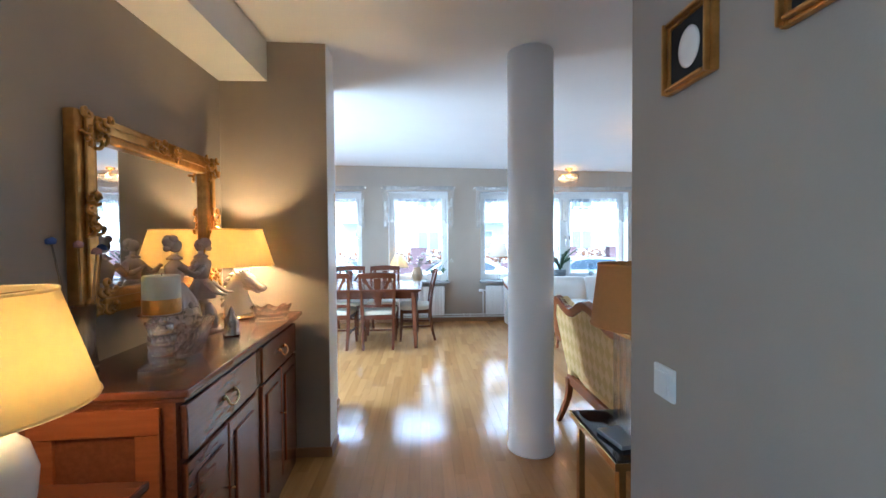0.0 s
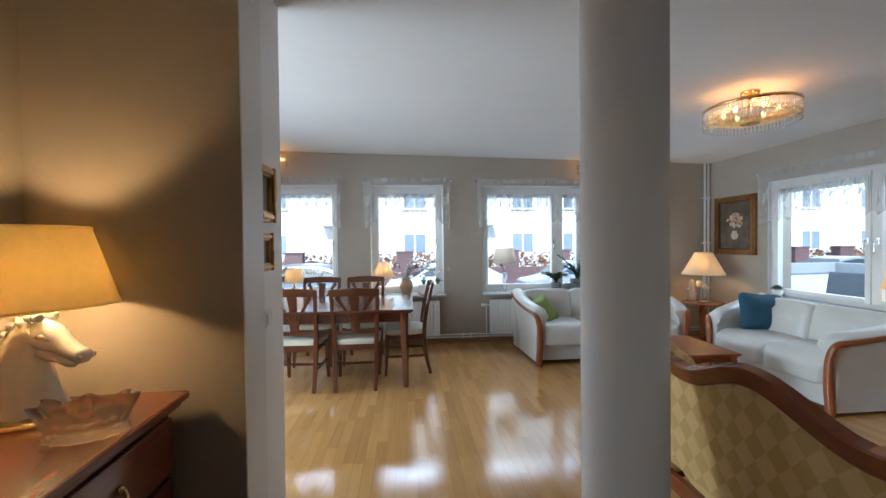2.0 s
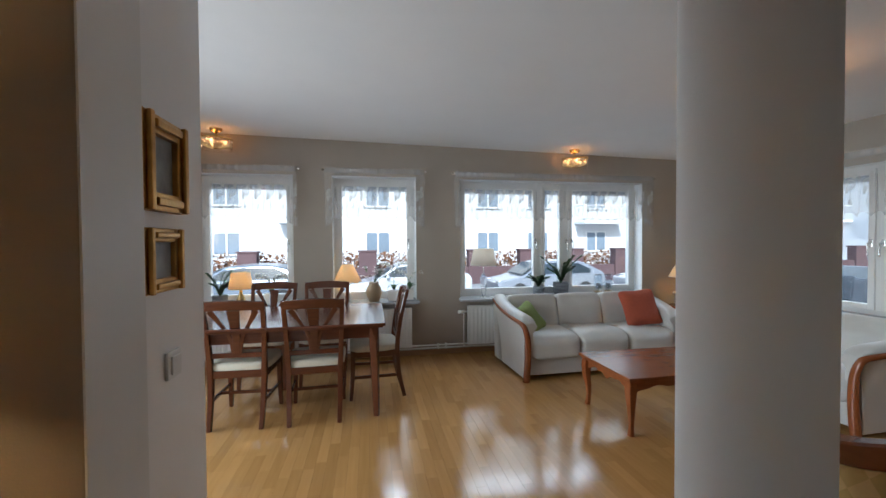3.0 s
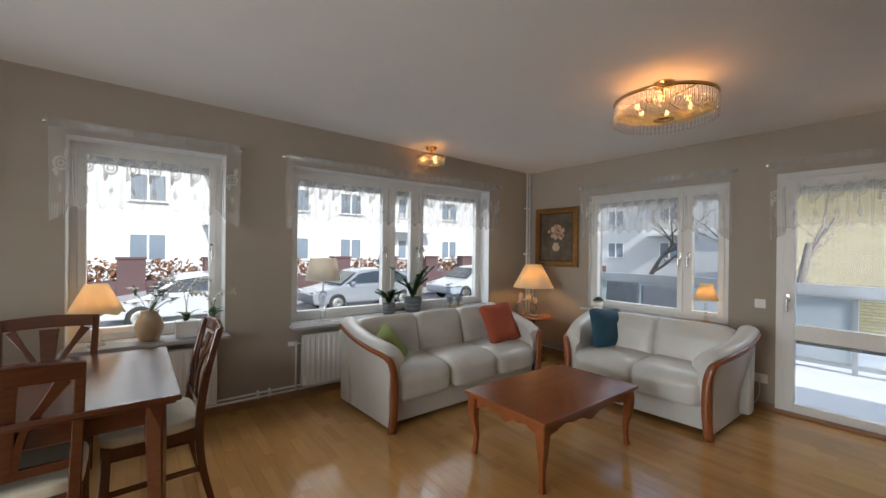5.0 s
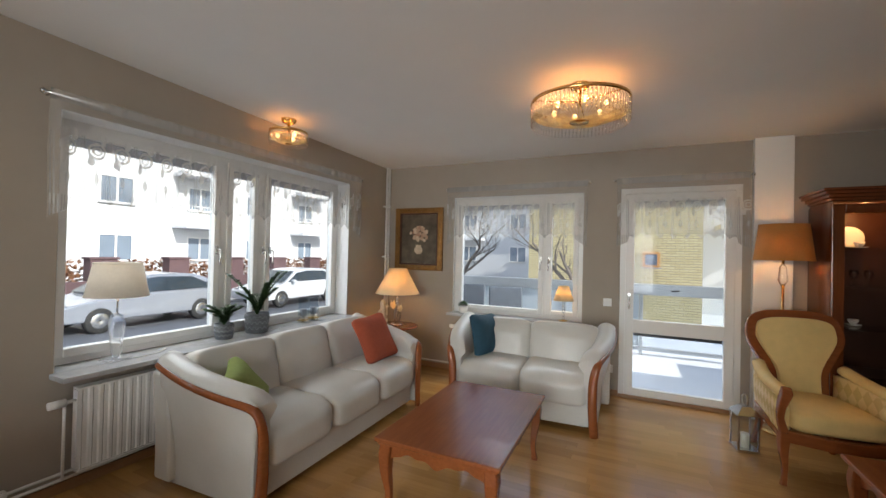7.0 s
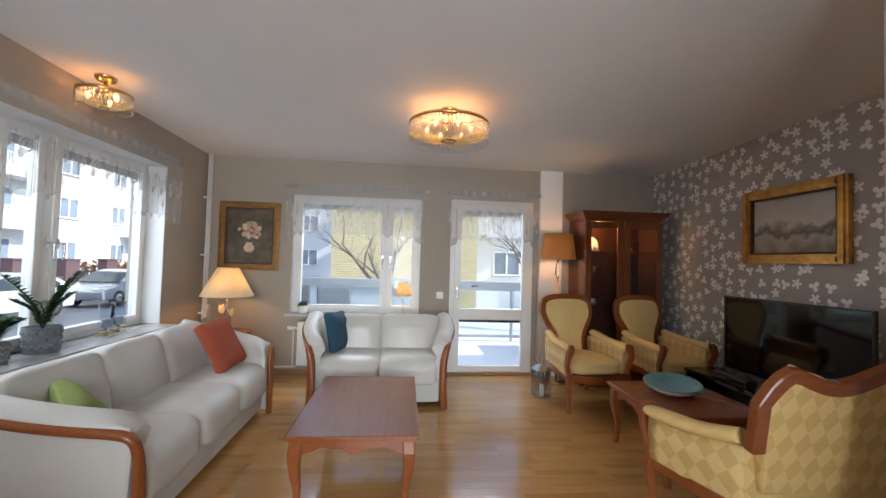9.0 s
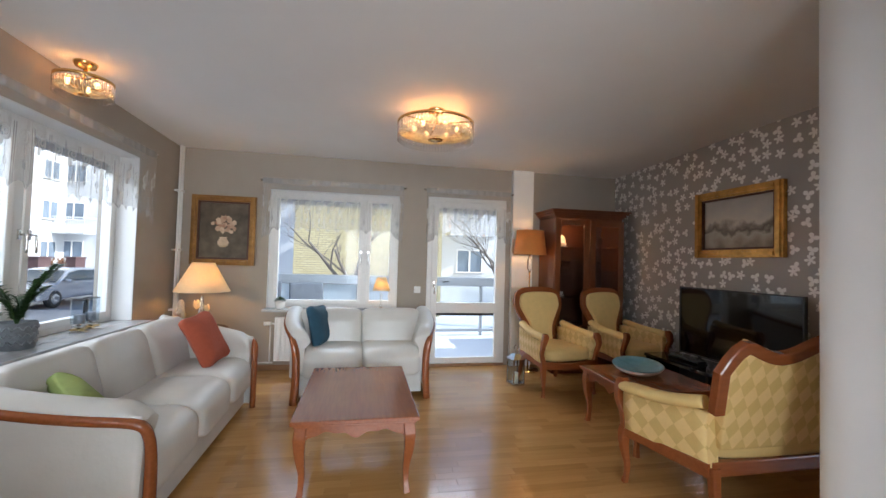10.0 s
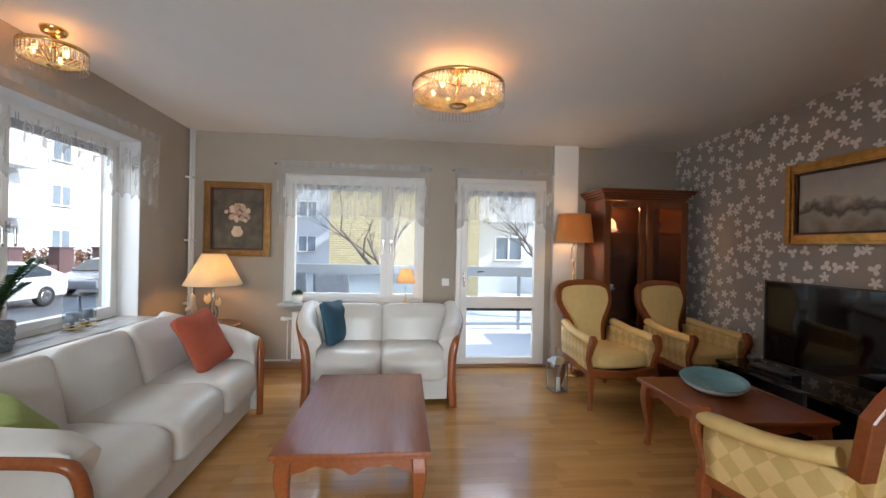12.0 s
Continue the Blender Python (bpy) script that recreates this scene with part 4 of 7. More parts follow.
gc = garden_chair(pose(5.75, 5.75, -0.04, 0, 0, -70))
copy_thing(gc, pose(5.9, 6.45, -0.04, 0, 0, -80))
gt = thing("garden_table", "dark grey low table on the balcony", "table", pose(5.9, 2.05, -0.04))
part("tabletop", box(-0.4, 0.4, -0.45, 0.45, 0.66, 0.70, 0.008), M_WEAVE, gt)
for sx in (-1, 1):
    for sy in (-1, 1):
        part("leg", box(sx * 0.35 - 0.025, sx * 0.35 + 0.025, sy * 0.4 - 0.025, sy * 0.4 + 0.025, 0, 0.66), M_WEAVE, gt)

# ---- furniture materials ----
M_LEATHER = mat("cream_leather", (0.55, 0.53, 0.485), 0.34, var=0.06, scale=5, bump=0.3, bscale=42, color2=(0.61, 0.59, 0.54), rvar=0.06)
M_CHERRY = mat("cherry_wood", (0.23, 0.062, 0.018), 0.24, var=0.12, scale=9, color2=(0.29, 0.085, 0.026), coat=0.05, stretch=(0.6, 7, 7))
M_CHERRY_D = mat("dark_cherry_wood", (0.078, 0.023, 0.011), 0.19, var=0.14, scale=9, color2=(0.115, 0.036, 0.016), coat=0.1, stretch=(0.6, 7, 7))
M_CREAM = mat("cream_upholstery", (0.60, 0.55, 0.43), 0.85, var=0.08, scale=30, bump=0.3, bscale=400)
M_RUST = mat("rust_cloth", (0.36, 0.075, 0.035), 0.9, var=0.12, scale=30, bump=0.4, bscale=350)
M_GREEN = mat("green_cloth", (0.25, 0.31, 0.09), 0.9, var=0.12, scale=30, bump=0.4, bscale=350)
M_TEAL = mat("teal_velvet", (0.018, 0.07, 0.11), 0.8, var=0.25, scale=12, bump=0.3, bscale=300)
M_GILT = mat("gilt_frame", (0.55, 0.30, 0.085), 0.3, 0.9, var=0.45, scale=20, bump=0.4, bscale=70)
M_BRASS = mat("brass", (0.70, 0.48, 0.20), 0.22, 1.0, var=0.1)
M_CRYSTAL = crystal_glass("crystal")
M_CERAMIC = mat("white_ceramic", (0.74, 0.71, 0.66), 0.25, var=0.05, scale=10)
M_SHADE_W = mat("cream_lampshade", (0.82, 0.68, 0.45), 0.85, var=0.05, scale=40, bump=0.15, bscale=300, transl=0.55)
M_SHADE_H = mat("amber_lampshade", (0.88, 0.74, 0.42), 0.85, var=0.05, scale=40, bump=0.15, bscale=300, transl=0.7)
M_SHADE_O = mat("tan_lampshade", (0.62, 0.29, 0.08), 0.85, var=0.06, scale=60, bump=0.2, bscale=400, transl=0.3)
M_SHADE_G = mat("grey_lampshade", (0.86, 0.80, 0.71), 0.85, var=0.05, scale=60, bump=0.2, bscale=400, transl=0.6)
M_BULB = glow("warm_bulb", (1.0, 0.60, 0.26), 3.0)
M_FOLIAGE = mat("dark_leaf", (0.035, 0.085, 0.022), 0.4, var=0.35, scale=14, island=0.8)
M_SOIL = mat("soil", (0.05, 0.035, 0.025), 0.95, var=0.3, scale=40, bump=0.6, bscale=90)


def checked():
    """Gold damask with a harlequin check, woven matt and satin."""
    m = mat("gold_damask", (0.62, 0.42, 0.15), 0.6, var=0.05, scale=60, bump=0.15, bscale=500)
    n, l = m.node_tree.nodes, m.node_tree.links
    p = n["Principled BSDF"]
    tc = n.new("ShaderNodeTexCoord")
    sp = n.new("ShaderNodeSeparateXYZ")
    l.new(tc.outputs["Object"], sp.inputs[0])

    def mth(op, a, b):
        k = n.new("ShaderNodeMath")
        k.operation = op
        for i, v in enumerate((a, b)):
            if isinstance(v, (int, float)):
                k.inputs[i].default_value = v
            else:
                l.new(v, k.inputs[i])
        return k.outputs[0]

    h = mth("ADD", sp.outputs["X"], sp.outputs["Y"])
    z = mth("MULTIPLY", sp.outputs["Z"], 0.75)
    a = mth("FLOOR", mth("DIVIDE", mth("ADD", h, z), 0.08), 0)
    b = mth("FLOOR", mth("DIVIDE", mth("SUBTRACT", h, z), 0.08), 0)
    c = mth("FLOORED_MODULO", mth("ADD", a, b), 2.0)
    old = p.inputs["Base Color"].links[0].from_socket
    mix = n.new("ShaderNodeMix")
    mix.data_type = "RGBA"
    mix.blend_type = "MULTIPLY"
    mix.inputs["B"].default_value = (1.2, 1.25, 1.45, 1)
    l.new(old, mix.inputs["A"])
    l.new(c, mix.inputs["Factor"])
    l.new(mix.outputs["Result"], p.inputs["Base Color"])
    r = n.new("ShaderNodeMapRange")
    r.inputs["To Min"].default_value, r.inputs["To Max"].default_value = 0.7, 0.42
    l.new(c, r.inputs["Value"])
    l.new(r.outputs[0], p.inputs["Roughness"])
    return m


M_GOLD = checked()
M_GOLDP = mat("gold_upholstery", (0.72, 0.51, 0.20), 0.6, var=0.08, scale=18, bump=0.15, bscale=500)


# ---- leather sofas ----
def sofa(name, label, seats, front, splay, m, depth=0.79, back_h=0.785):
    """Cream leather sofa whose arms sweep down from the back; a cherry rail edges each arm and turns down into the front post.
    Local: x along, front at -y, floor z=0; front: half width over the front posts, splay: how far the arms spread at the back."""
    s = thing(name, label, "sofa", m, group="cream leather sofas")
    hi = front - 0.065
    yb, yf = depth / 2, -depth / 2
    part("plinth", box(-hi - 0.01, hi + 0.01, yf + 0.05, yb - 0.06, 0.045, 0.24, 0.015), M_LEATHER, s)
    bk = bmesh.new()
    add_box(bk, -front - splay * 0.75, front + splay * 0.75, yb - 0.15, yb - 0.01, 0.05, back_h - 0.05)
    bmesh.ops.subdivide_edges(bk, edges=bk.edges[:], cuts=5, use_grid_fill=True)
    for v in bk.verts:
        v.co.y += 0.10 * max(v.co.z - 0.3, 0)
        v.co.z -= 0.07 * (abs(v.co.x) / (front + splay)) ** 4 * (v.co.z > 0.5)
    bevel(bk, 0.035, 3, 50)
    part("back_panel", bk, M_LEATHER, s)
    sw = 2 * hi / seats
    for i in range(seats):
        cx = -hi + sw * (i + 0.5)
        sd = depth - 0.20
        c = cushion(sw + 0.012, sd, 0.21, 0.12, crown=0.07)
        for v in c.verts:
            g = max(0.0, (-v.co.y / sd - 0.22) / 0.28)
            v.co.z -= 0.055 * g * g
            v.co.z += 0.008 * noise.noise(v.co * 6 + Vector((i * 3, 0, 0))) + 0.006 * noise.noise(Vector((v.co.x * 26, v.co.y * 7, i * 3))) * (v.co.z > 0)
        part("seat_cushion", xf(c, Matrix.Translation((cx, yf + sd / 2 - 0.015, 0.352))), M_LEATHER, s)
        wide = 0.5 * splay if i in (0, seats - 1) else 0.0
        b = cushion(sw + 0.012 + wide, 0.20, back_h - 0.36, 0.12, crown=0.0)
        for v in b.verts:
            v.co.y -= 0.028 * (1 - (2 * v.co.x / (sw + wide)) ** 2) * (v.co.z < 0.12)
            v.co.y += 0.008 * noise.noise(v.co * 6 + Vector((0, i * 5, 0))) + 0.007 * noise.noise(Vector((v.co.x * 24, v.co.z * 8, i * 5)))
        sgn = -1 if i == 0 else 1 if i == seats - 1 else 0
        part("back_cushion", xf(b, Matrix.Translation((cx + sgn * wide / 2, yb - 0.185, 0.575 + (back_h - 0.785) / 2)) @ Matrix.Rotation(radians(-13), 4, "X")), M_LEATHER, s)
    for sg in (-1, 1):
        bm = bmesh.new()
        rows, rail = [], []
        ns = 20
        for i in range(ns + 1):
            f = i / ns
            y = yb - 0.06 - f * (depth - 0.075)
            xo = front + splay * (1 - f) ** 0.75 + 0.035 * math.sin(math.pi * min(1.0, f * 1.05))     # rail line in plan
            zr = 0.725 - 0.155 * f ** 0.9
            nose = max(0.0, f - 0.86) / 0.14                                                          # the pad rounds off at its front
            zp = zr + 0.062 - 0.055 * nose ** 2
            xf0 = front - 0.004 + 0.05 * splay / 0.1 * (1 - f) * 0.5
            curve = spline([(xf0, 0.03), (xf0 + 0.01, 0.25), (xo - 0.012, zr - 0.06), (xo, zr), (xo + 0.004, zr + 0.03), (xo - 0.03, zp - 0.004), (xo - 0.085, zp + 0.004), (xo - 0.14, zp - 0.03), (max(hi - 0.03, xo - 0.185), zr - 0.09), (hi - 0.03, 0.45), (hi - 0.03, 0.33)], 4)
            rows.append([bm.verts.new((sg * a[0], y, a[1])) for a in curve])
            rail.append(Vector((sg * (xo + 0.004), y, zr)))
        for a, b in zip(rows, rows[1:]):
            for j in range(len(a) - 1):
                fc = bm.faces.new((a[j], a[j + 1], b[j + 1], b[j]))
                fc.smooth = True
        bm.faces.new(rows[0])
        bm.faces.new(list(reversed(rows[-1])))
        bmesh.ops.recalc_face_normals(bm, faces=bm.faces)
        part("arm", bm, M_LEATHER, s)
        e = rail[-3]
        down = [Vector((sg * (front + 0.008), yf + 0.018, e.z - 0.022)), Vector((sg * (front - 0.012), yf - 0.004, e.z - 0.075)), Vector((sg * (front - 0.028), yf - 0.010, e.z - 0.17)), Vector((sg * (front - 0.03), yf - 0.010, 0.22)), Vector((sg * (front - 0.014), yf - 0.004, 0.0))]
        path = spline(rail[0:-3:3] + [e] + down, 5)
        n = len(path)
        part("arm_rail", sweep(bmesh.new(), path, [(0.015 + 0.019 * min(1, max(0, (k / n - 0.42) * 3.2)), 0.020 + 0.004 * (k / n)) for k in range(n)], up=(0, -0.35, 1), seg=12), M_CHERRY, s, "swept cherry wood arm rail")
        part("foot", box(sg * (hi - 0.02) - 0.03, sg * (hi - 0.02) + 0.03, yb - 0.14, yb - 0.08, 0, 0.05, 0.006), M_CHERRY, s)
    return s


sofa("sofa", "three-seat cream leather sofa with cherry arm rails", 3, 0.90, 0.075, pose(2.52, 6.295, 0, 0, 0, 0.8))
sofa("loveseat", "two-seat cream leather sofa with cherry arm rails", 2, 0.615, 0.135, pose(3.845, 4.998, 0, 0, 0, -87), back_h=0.775)


def pillow(name, label, material, m, w=0.42):
    b = cushion(w, w, 0.14, 0.3)
    for v in b.verts:
        r = max(abs(v.co.x), abs(v.co.y)) / (w / 2)
        c = (abs(v.co.x) * abs(v.co.y)) / (w / 2) ** 2
        v.co.z *= 1.0 - 0.86 * r ** 4
        k = 0.97 + 0.13 * c * c
        v.co.x *= k
        v.co.y *= k
        v.co.z += 0.006 * noise.noise(v.co * 12)
    return solid(name, b, material, label, "cushion", m=m)


pillow("throw_pillow", "rust red cushion leaning on the sofa", M_RUST, pose(3.13, 6.20, 0.645, 62, 0, -6) @ pose(0, 0, 0, 0, 0, 4), 0.41)
pillow("throw_pillow", "moss green cushion on the sofa seat", M_GREEN, pose(1.83, 6.23, 0.57, 52, 0, 38) @ pose(0, 0, 0, 0, 0, 14), 0.34)
pillow("throw_pillow", "dark teal velvet cushion on the loveseat", M_TEAL, pose(3.87, 5.42, 0.625, 76, 0, -14) @ pose(0, 0, 0, 0, 0, -4), 0.40)


# ---- coffee tables ----
def cabriole(x, y, h, sx, sy, top=0.032, foot=0.016):
    """A curved leg, bowing out at the knee towards the corner (sx, sy)."""
    pts = [(x, y, h), (x + sx * 0.006, y + sy * 0.006, h * 0.84), (x + sx * 0.004, y + sy * 0.004, h * 0.62), (x - sx * 0.008, y - sy * 0.008, h * 0.35), (x - sx * 0.006, y - sy * 0.006, h * 0.15), (x + sx * 0.001, y + sy * 0.001, 0.0)]
    return tube(pts, [top, top * 1.02, top * 0.8, foot * 1.05, foot * 0.9, foot * 1.15], 8, (1, 0, 0), square=True, n=4)


def apron(ln, h0, depth=0.018):
    """A scalloped apron board, centred on x, top at z=0."""
    pts = [(-ln / 2, 0), (ln / 2, 0)]
    low = []
    for i in range(41):
        u = 1 - 2 * i / 40
        z = -h0 * (0.42 + 0.30 * max(0.0, math.cos(math.pi * u / 0.72)) ** 1.5 * (abs(u) < 0.36) + 0.07 * math.cos(5 * math.pi * u) + 0.48 * abs(u) ** 7)
        low.append((u * ln / 2, z))
    return prism(pts + low, depth, "y")


def coffee_table(label, m, w, d, h, material):
    t = thing("coffee_table", label, "coffee table", m, group="coffee tables")
    part("tabletop", join(box(-w / 2, w / 2, -d / 2, d / 2, h - 0.024, h, 0.008, 3), box(-w / 2 + 0.015, w / 2 - 0.015, -d / 2 + 0.015, d / 2 - 0.015, h - 0.04, h - 0.0245, 0.005)), material, t)
    ax, ay = w / 2 - 0.055, d / 2 - 0.055
    for sx in (-1, 1):
        for sy in (-1, 1):
            part("leg", cabriole(sx * ax, sy * ay, h - 0.04, sx, sy), material, t)
    for sy in (-1, 1):
        part("apron", xf(apron(2 * ax - 0.05, 0.105), Matrix.Translation((0, sy * ay - 0.009, h - 0.04))), material, t)
    for sx in (-1, 1):
        part("apron", xf(apron(2 * ay - 0.05, 0.095), Matrix.Translation((sx * ax, 0, h - 0.04)) @ Matrix.Rotation(radians(90), 4, "Z") @ Matrix.Translation((0, -0.009, 0))), material, t)
    return t


coffee_table("polished cherry coffee table before the leather sofas", pose(2.446, 5.008, 0, 0, 0, 0.3), 1.085, 0.69, 0.435, M_CHERRY)
coffee_table("dark polished coffee table under a blue dish", pose(2.46, 2.82, 0, 0, 0, -1), 0.74, 0.70, 0.45, M_CHERRY)
M_BLUEDISH = mat("turquoise_glaze", (0.13, 0.34, 0.42), 0.3, var=0.2, scale=22, color2=(0.25, 0.50, 0.56), bump=0.2, bscale=50)
dish = thing("dish", "oval turquoise glazed dish with pale foot", "dish", pose(2.60, 2.78, 0.4505, 0, 0, -35) @ Matrix.Scale(1.2, 4))
part("bowl", xf(lathe([(0.10, 0.0), (0.15, 0.006), (0.21, 0.03), (0.235, 0.05), (0.24, 0.052), (0.235, 0.055), (0.20, 0.036), (0.14, 0.014), (0.001, 0.012)], 40), Matrix.Diagonal((1.0, 0.66, 1, 1))), M_BLUEDISH, dish)
part("rim", xf(lathe([(0.112, 0.0), (0.158, 0.004), (0.217, 0.028), (0.243, 0.049), (0.215, 0.032), (0.15, 0.0045)], 40, close=False), Matrix.Diagonal((1.0, 0.66, 1, 1))), M_CERAMIC, dish, "pale grey underside")


# ---- gold bergere chairs and settee ----
def chair_back(w, z0, z1, waist, settee=False):
    """Outline (u, z) of the padded back, shield-shaped or serpentine."""
    pts = []
    if settee:
        n = 36
        for i in range(n + 1):
            u = -1 + 2 * i / n
            z = z1 - 0.04 + 0.045 * math.cos(u * math.pi * 2.0) - 0.16 * max(0, abs(u) - 0.80) ** 1.5 / 0.09
            pts.append((u * w / 2, z))
        pts += [(w / 2 - 0.005, z0 + 0.25), (w / 2 - 0.05, z0), (-w / 2 + 0.05, z0), (-w / 2 + 0.005, z0 + 0.25)]
        return pts
    prof = [(waist, z0), (waist - 0.005, z0 + 0.10), (waist + 0.01, z0 + 0.22), (w / 2 - 0.01, z1 - 0.22), (w / 2, z1 - 0.13), (w / 2 - 0.025, z1 - 0.05), (w * 0.33, z1 - 0.012), (w * 0.17, z1 + 0.0), (0, z1 + 0.002)]
    right = [(p.x, p.y) for p in spline([(a, b, 0) for a, b in prof], 4)]
    return right + [(-a, b) for a, b in reversed(right[:-1])]


def offset_in(pts, d):
    c = Vector((sum(p[0] for p in pts) / len(pts), sum(p[1] for p in pts) / len(pts)))
    out, n = [], len(pts)
    for i in range(n):
        a, b = Vector(pts[i - 1]), Vector(pts[(i + 1) % n])
        t = (b - a).normalized()
        nrm = Vector((-t.y, t.x))
        p = Vector(pts[i])
        if nrm.dot(c - p) < 0:
            nrm = -nrm
        out.append(tuple(p + nrm * d))
    return out


def bergere(name, label, m, w, wf, depth, top, settee=False, group=""):
    """Gold upholstered armchair with a show-wood frame. Local: front at -y, back at +y."""
    s = thing(name, label, "settee" if settee else "armchair", m, group=group)
    zs = 0.40
    yb, yf = depth / 2, -depth / 2
    # seat: wider in front
    c = cushion(1.0, depth - 0.04, 0.13, 0.35, crown=0.25)
    for v in c.verts:
        f = (v.co.y + depth / 2) / depth
        v.co.x *= (wf + (w - wf) * f) - 0.10
    part("seat", xf(c, Matrix.Translation((0, -0.01, zs))), M_GOLDP, s)
    part("front_rail", tube([(-wf / 2 + 0.03, yf + 0.02, 0.315), (0, yf - 0.008, 0.30), (wf / 2 - 0.03, yf + 0.02, 0.315)], (0.018, 0.035), 8, (0, 0, 1), square=True, n=6), M_CHERRY, s)
    for sg in (-1, 1):
        part("side_rail", tube([(sg * (wf / 2 - 0.02), yf + 0.03, 0.315), (sg * (w / 2 - 0.01), yb - 0.02, 0.315)], (0.018, 0.035), 8, square=True), M_CHERRY, s)
        part("leg", cabriole(sg * (wf / 2 - 0.02), yf + 0.03, 0.33, sg, -1, 0.027, 0.014), M_CHERRY, s)
        part("leg", tube([(sg * (w / 2 - 0.03), yb - 0.02, 0.33), (sg * (w / 2 - 0.03), yb - 0.01, 0.18), (sg * (w / 2 - 0.02), yb + 0.06, 0.0)], [0.024, 0.02, 0.015], 8, (1, 0, 0), square=True, n=4), M_CHERRY, s)
        # padded side below the arm roll
        side = bmesh.new()
        rows = []
        for i in range(9):
            f = i / 8
            y = yf + 0.05 + (yb - yf - 0.07) * f
            x = sg * (wf / 2 + (w / 2 - wf / 2) * f)
            zt = 0.565 + 0.05 * f + 0.015 * math.sin(f * math.pi)
            rows.append([side.verts.new(q) for q in ((x, y, 0.33), (x + sg * 0.012, y, 0.45), (x + sg * 0.012, y, zt - 0.02), (x - sg * 0.055, y, zt - 0.02), (x - sg * 0.055, y, 0.33))])
        for a, b in zip(rows, rows[1:]):
            for j in range(4):
                side.faces.new((a[j], a[j + 1], b[j + 1], b[j])).smooth = True
        side.faces.new(rows[0])
        side.faces.new(list(reversed(rows[-1])))
        bmesh.ops.recalc_face_normals(side, faces=side.faces)
        part("arm_panel", side, M_GOLD, s, "gold damask side with lozenge weave")
        roll = [(sg * (wf / 2 - 0.02), yf + 0.02, 0.57), (sg * (wf / 2 - 0.01), yf + 0.12, 0.585), (sg * ((wf + w) / 4), 0.05, 0.60), (sg * (w / 2 - 0.01), yb - 0.05, 0.64)]
        part("arm_pad", tube(roll, [(0.042, 0.03), (0.046, 0.034), (0.046, 0.034), (0.042, 0.034)], 12, n=5), M_GOLDP, s)
        part("arm_post", tube([(sg * (wf / 2 - 0.02), yf + 0.03, 0.33), (sg * (wf / 2 + 0.0), yf + 0.035, 0.42), (sg * (wf / 2 + 0.005), yf + 0.0, 0.51), (sg * (wf / 2 - 0.015), yf + 0.0, 0.585), (sg * (wf / 2 - 0.02), yf + 0.03, 0.60)], [0.022, 0.018, 0.022, 0.03, 0.022], 8, (1, 0, 0), square=True, n=4), M_CHERRY, s)
    out = chair_back(w + 0.02, 0.40, top, w * 0.30, settee)
    pad_i = offset_in(out, 0.03)
    lean = Matrix.Translation((0, yb - 0.05, 0.40)) @ Matrix.Rotation(radians(-11), 4, "X") @ Matrix.Translation((0, 0, -0.40))
    fr = bmesh.new()
    closed = [Vector((u, 0.03, z)) for u, z in out]
    if settee:
        i0 = len(closed) - 4
        path = [Vector((-w / 2 - 0.0, 0.03, 0.62)), *closed[:i0], Vector((w / 2 + 0.0, 0.03, 0.62))]
    else:
        path = closed
    sweep(fr, path, (0.030, 0.024), 8, (0, 1, 0), square=True)
    part("back_frame", xf(fr, lean), M_CHERRY, s, "curved polished cherry show frame")
    pad = prism(pad_i, 0.072, "y", 0.012, 2)
    bmesh.ops.translate(pad, vec=(0, -0.022, 0), verts=pad.verts)
    for v in pad.verts:
        v.co.y -= 0.018 * max(0, 1 - (2 * v.co.x / w) ** 2) if v.co.y < 0 else 0
    part("back_pad", xf(pad, lean), M_GOLD if settee else M_GOLDP, s)
    if settee:
        part("back_rail", tube([(-w / 2 + 0.02, yb - 0.03, 0.32), (w / 2 - 0.02, yb - 0.03, 0.32)], (0.018, 0.035), 8, square=True), M_CHERRY, s)
    return s


bergere("armchair", "gold upholstered armchair with a cherry shield back", pose(3.66, 2.98, 0, 0, 0, -85), 0.52, 0.62, 0.62, 1.02, group="gold armchairs")
bergere("armchair", "gold upholstered armchair beside the display cabinet", pose(3.72, 2.10, 0, 0, 0, -80), 0.52, 0.62, 0.62, 1.02, group="gold armchairs")
bergere("settee", "gold damask settee with a serpentine cherry back", pose(1.63, 2.69, 0, 0, 0, 90), 1.24, 1.46, 0.56, 0.98, settee=True)


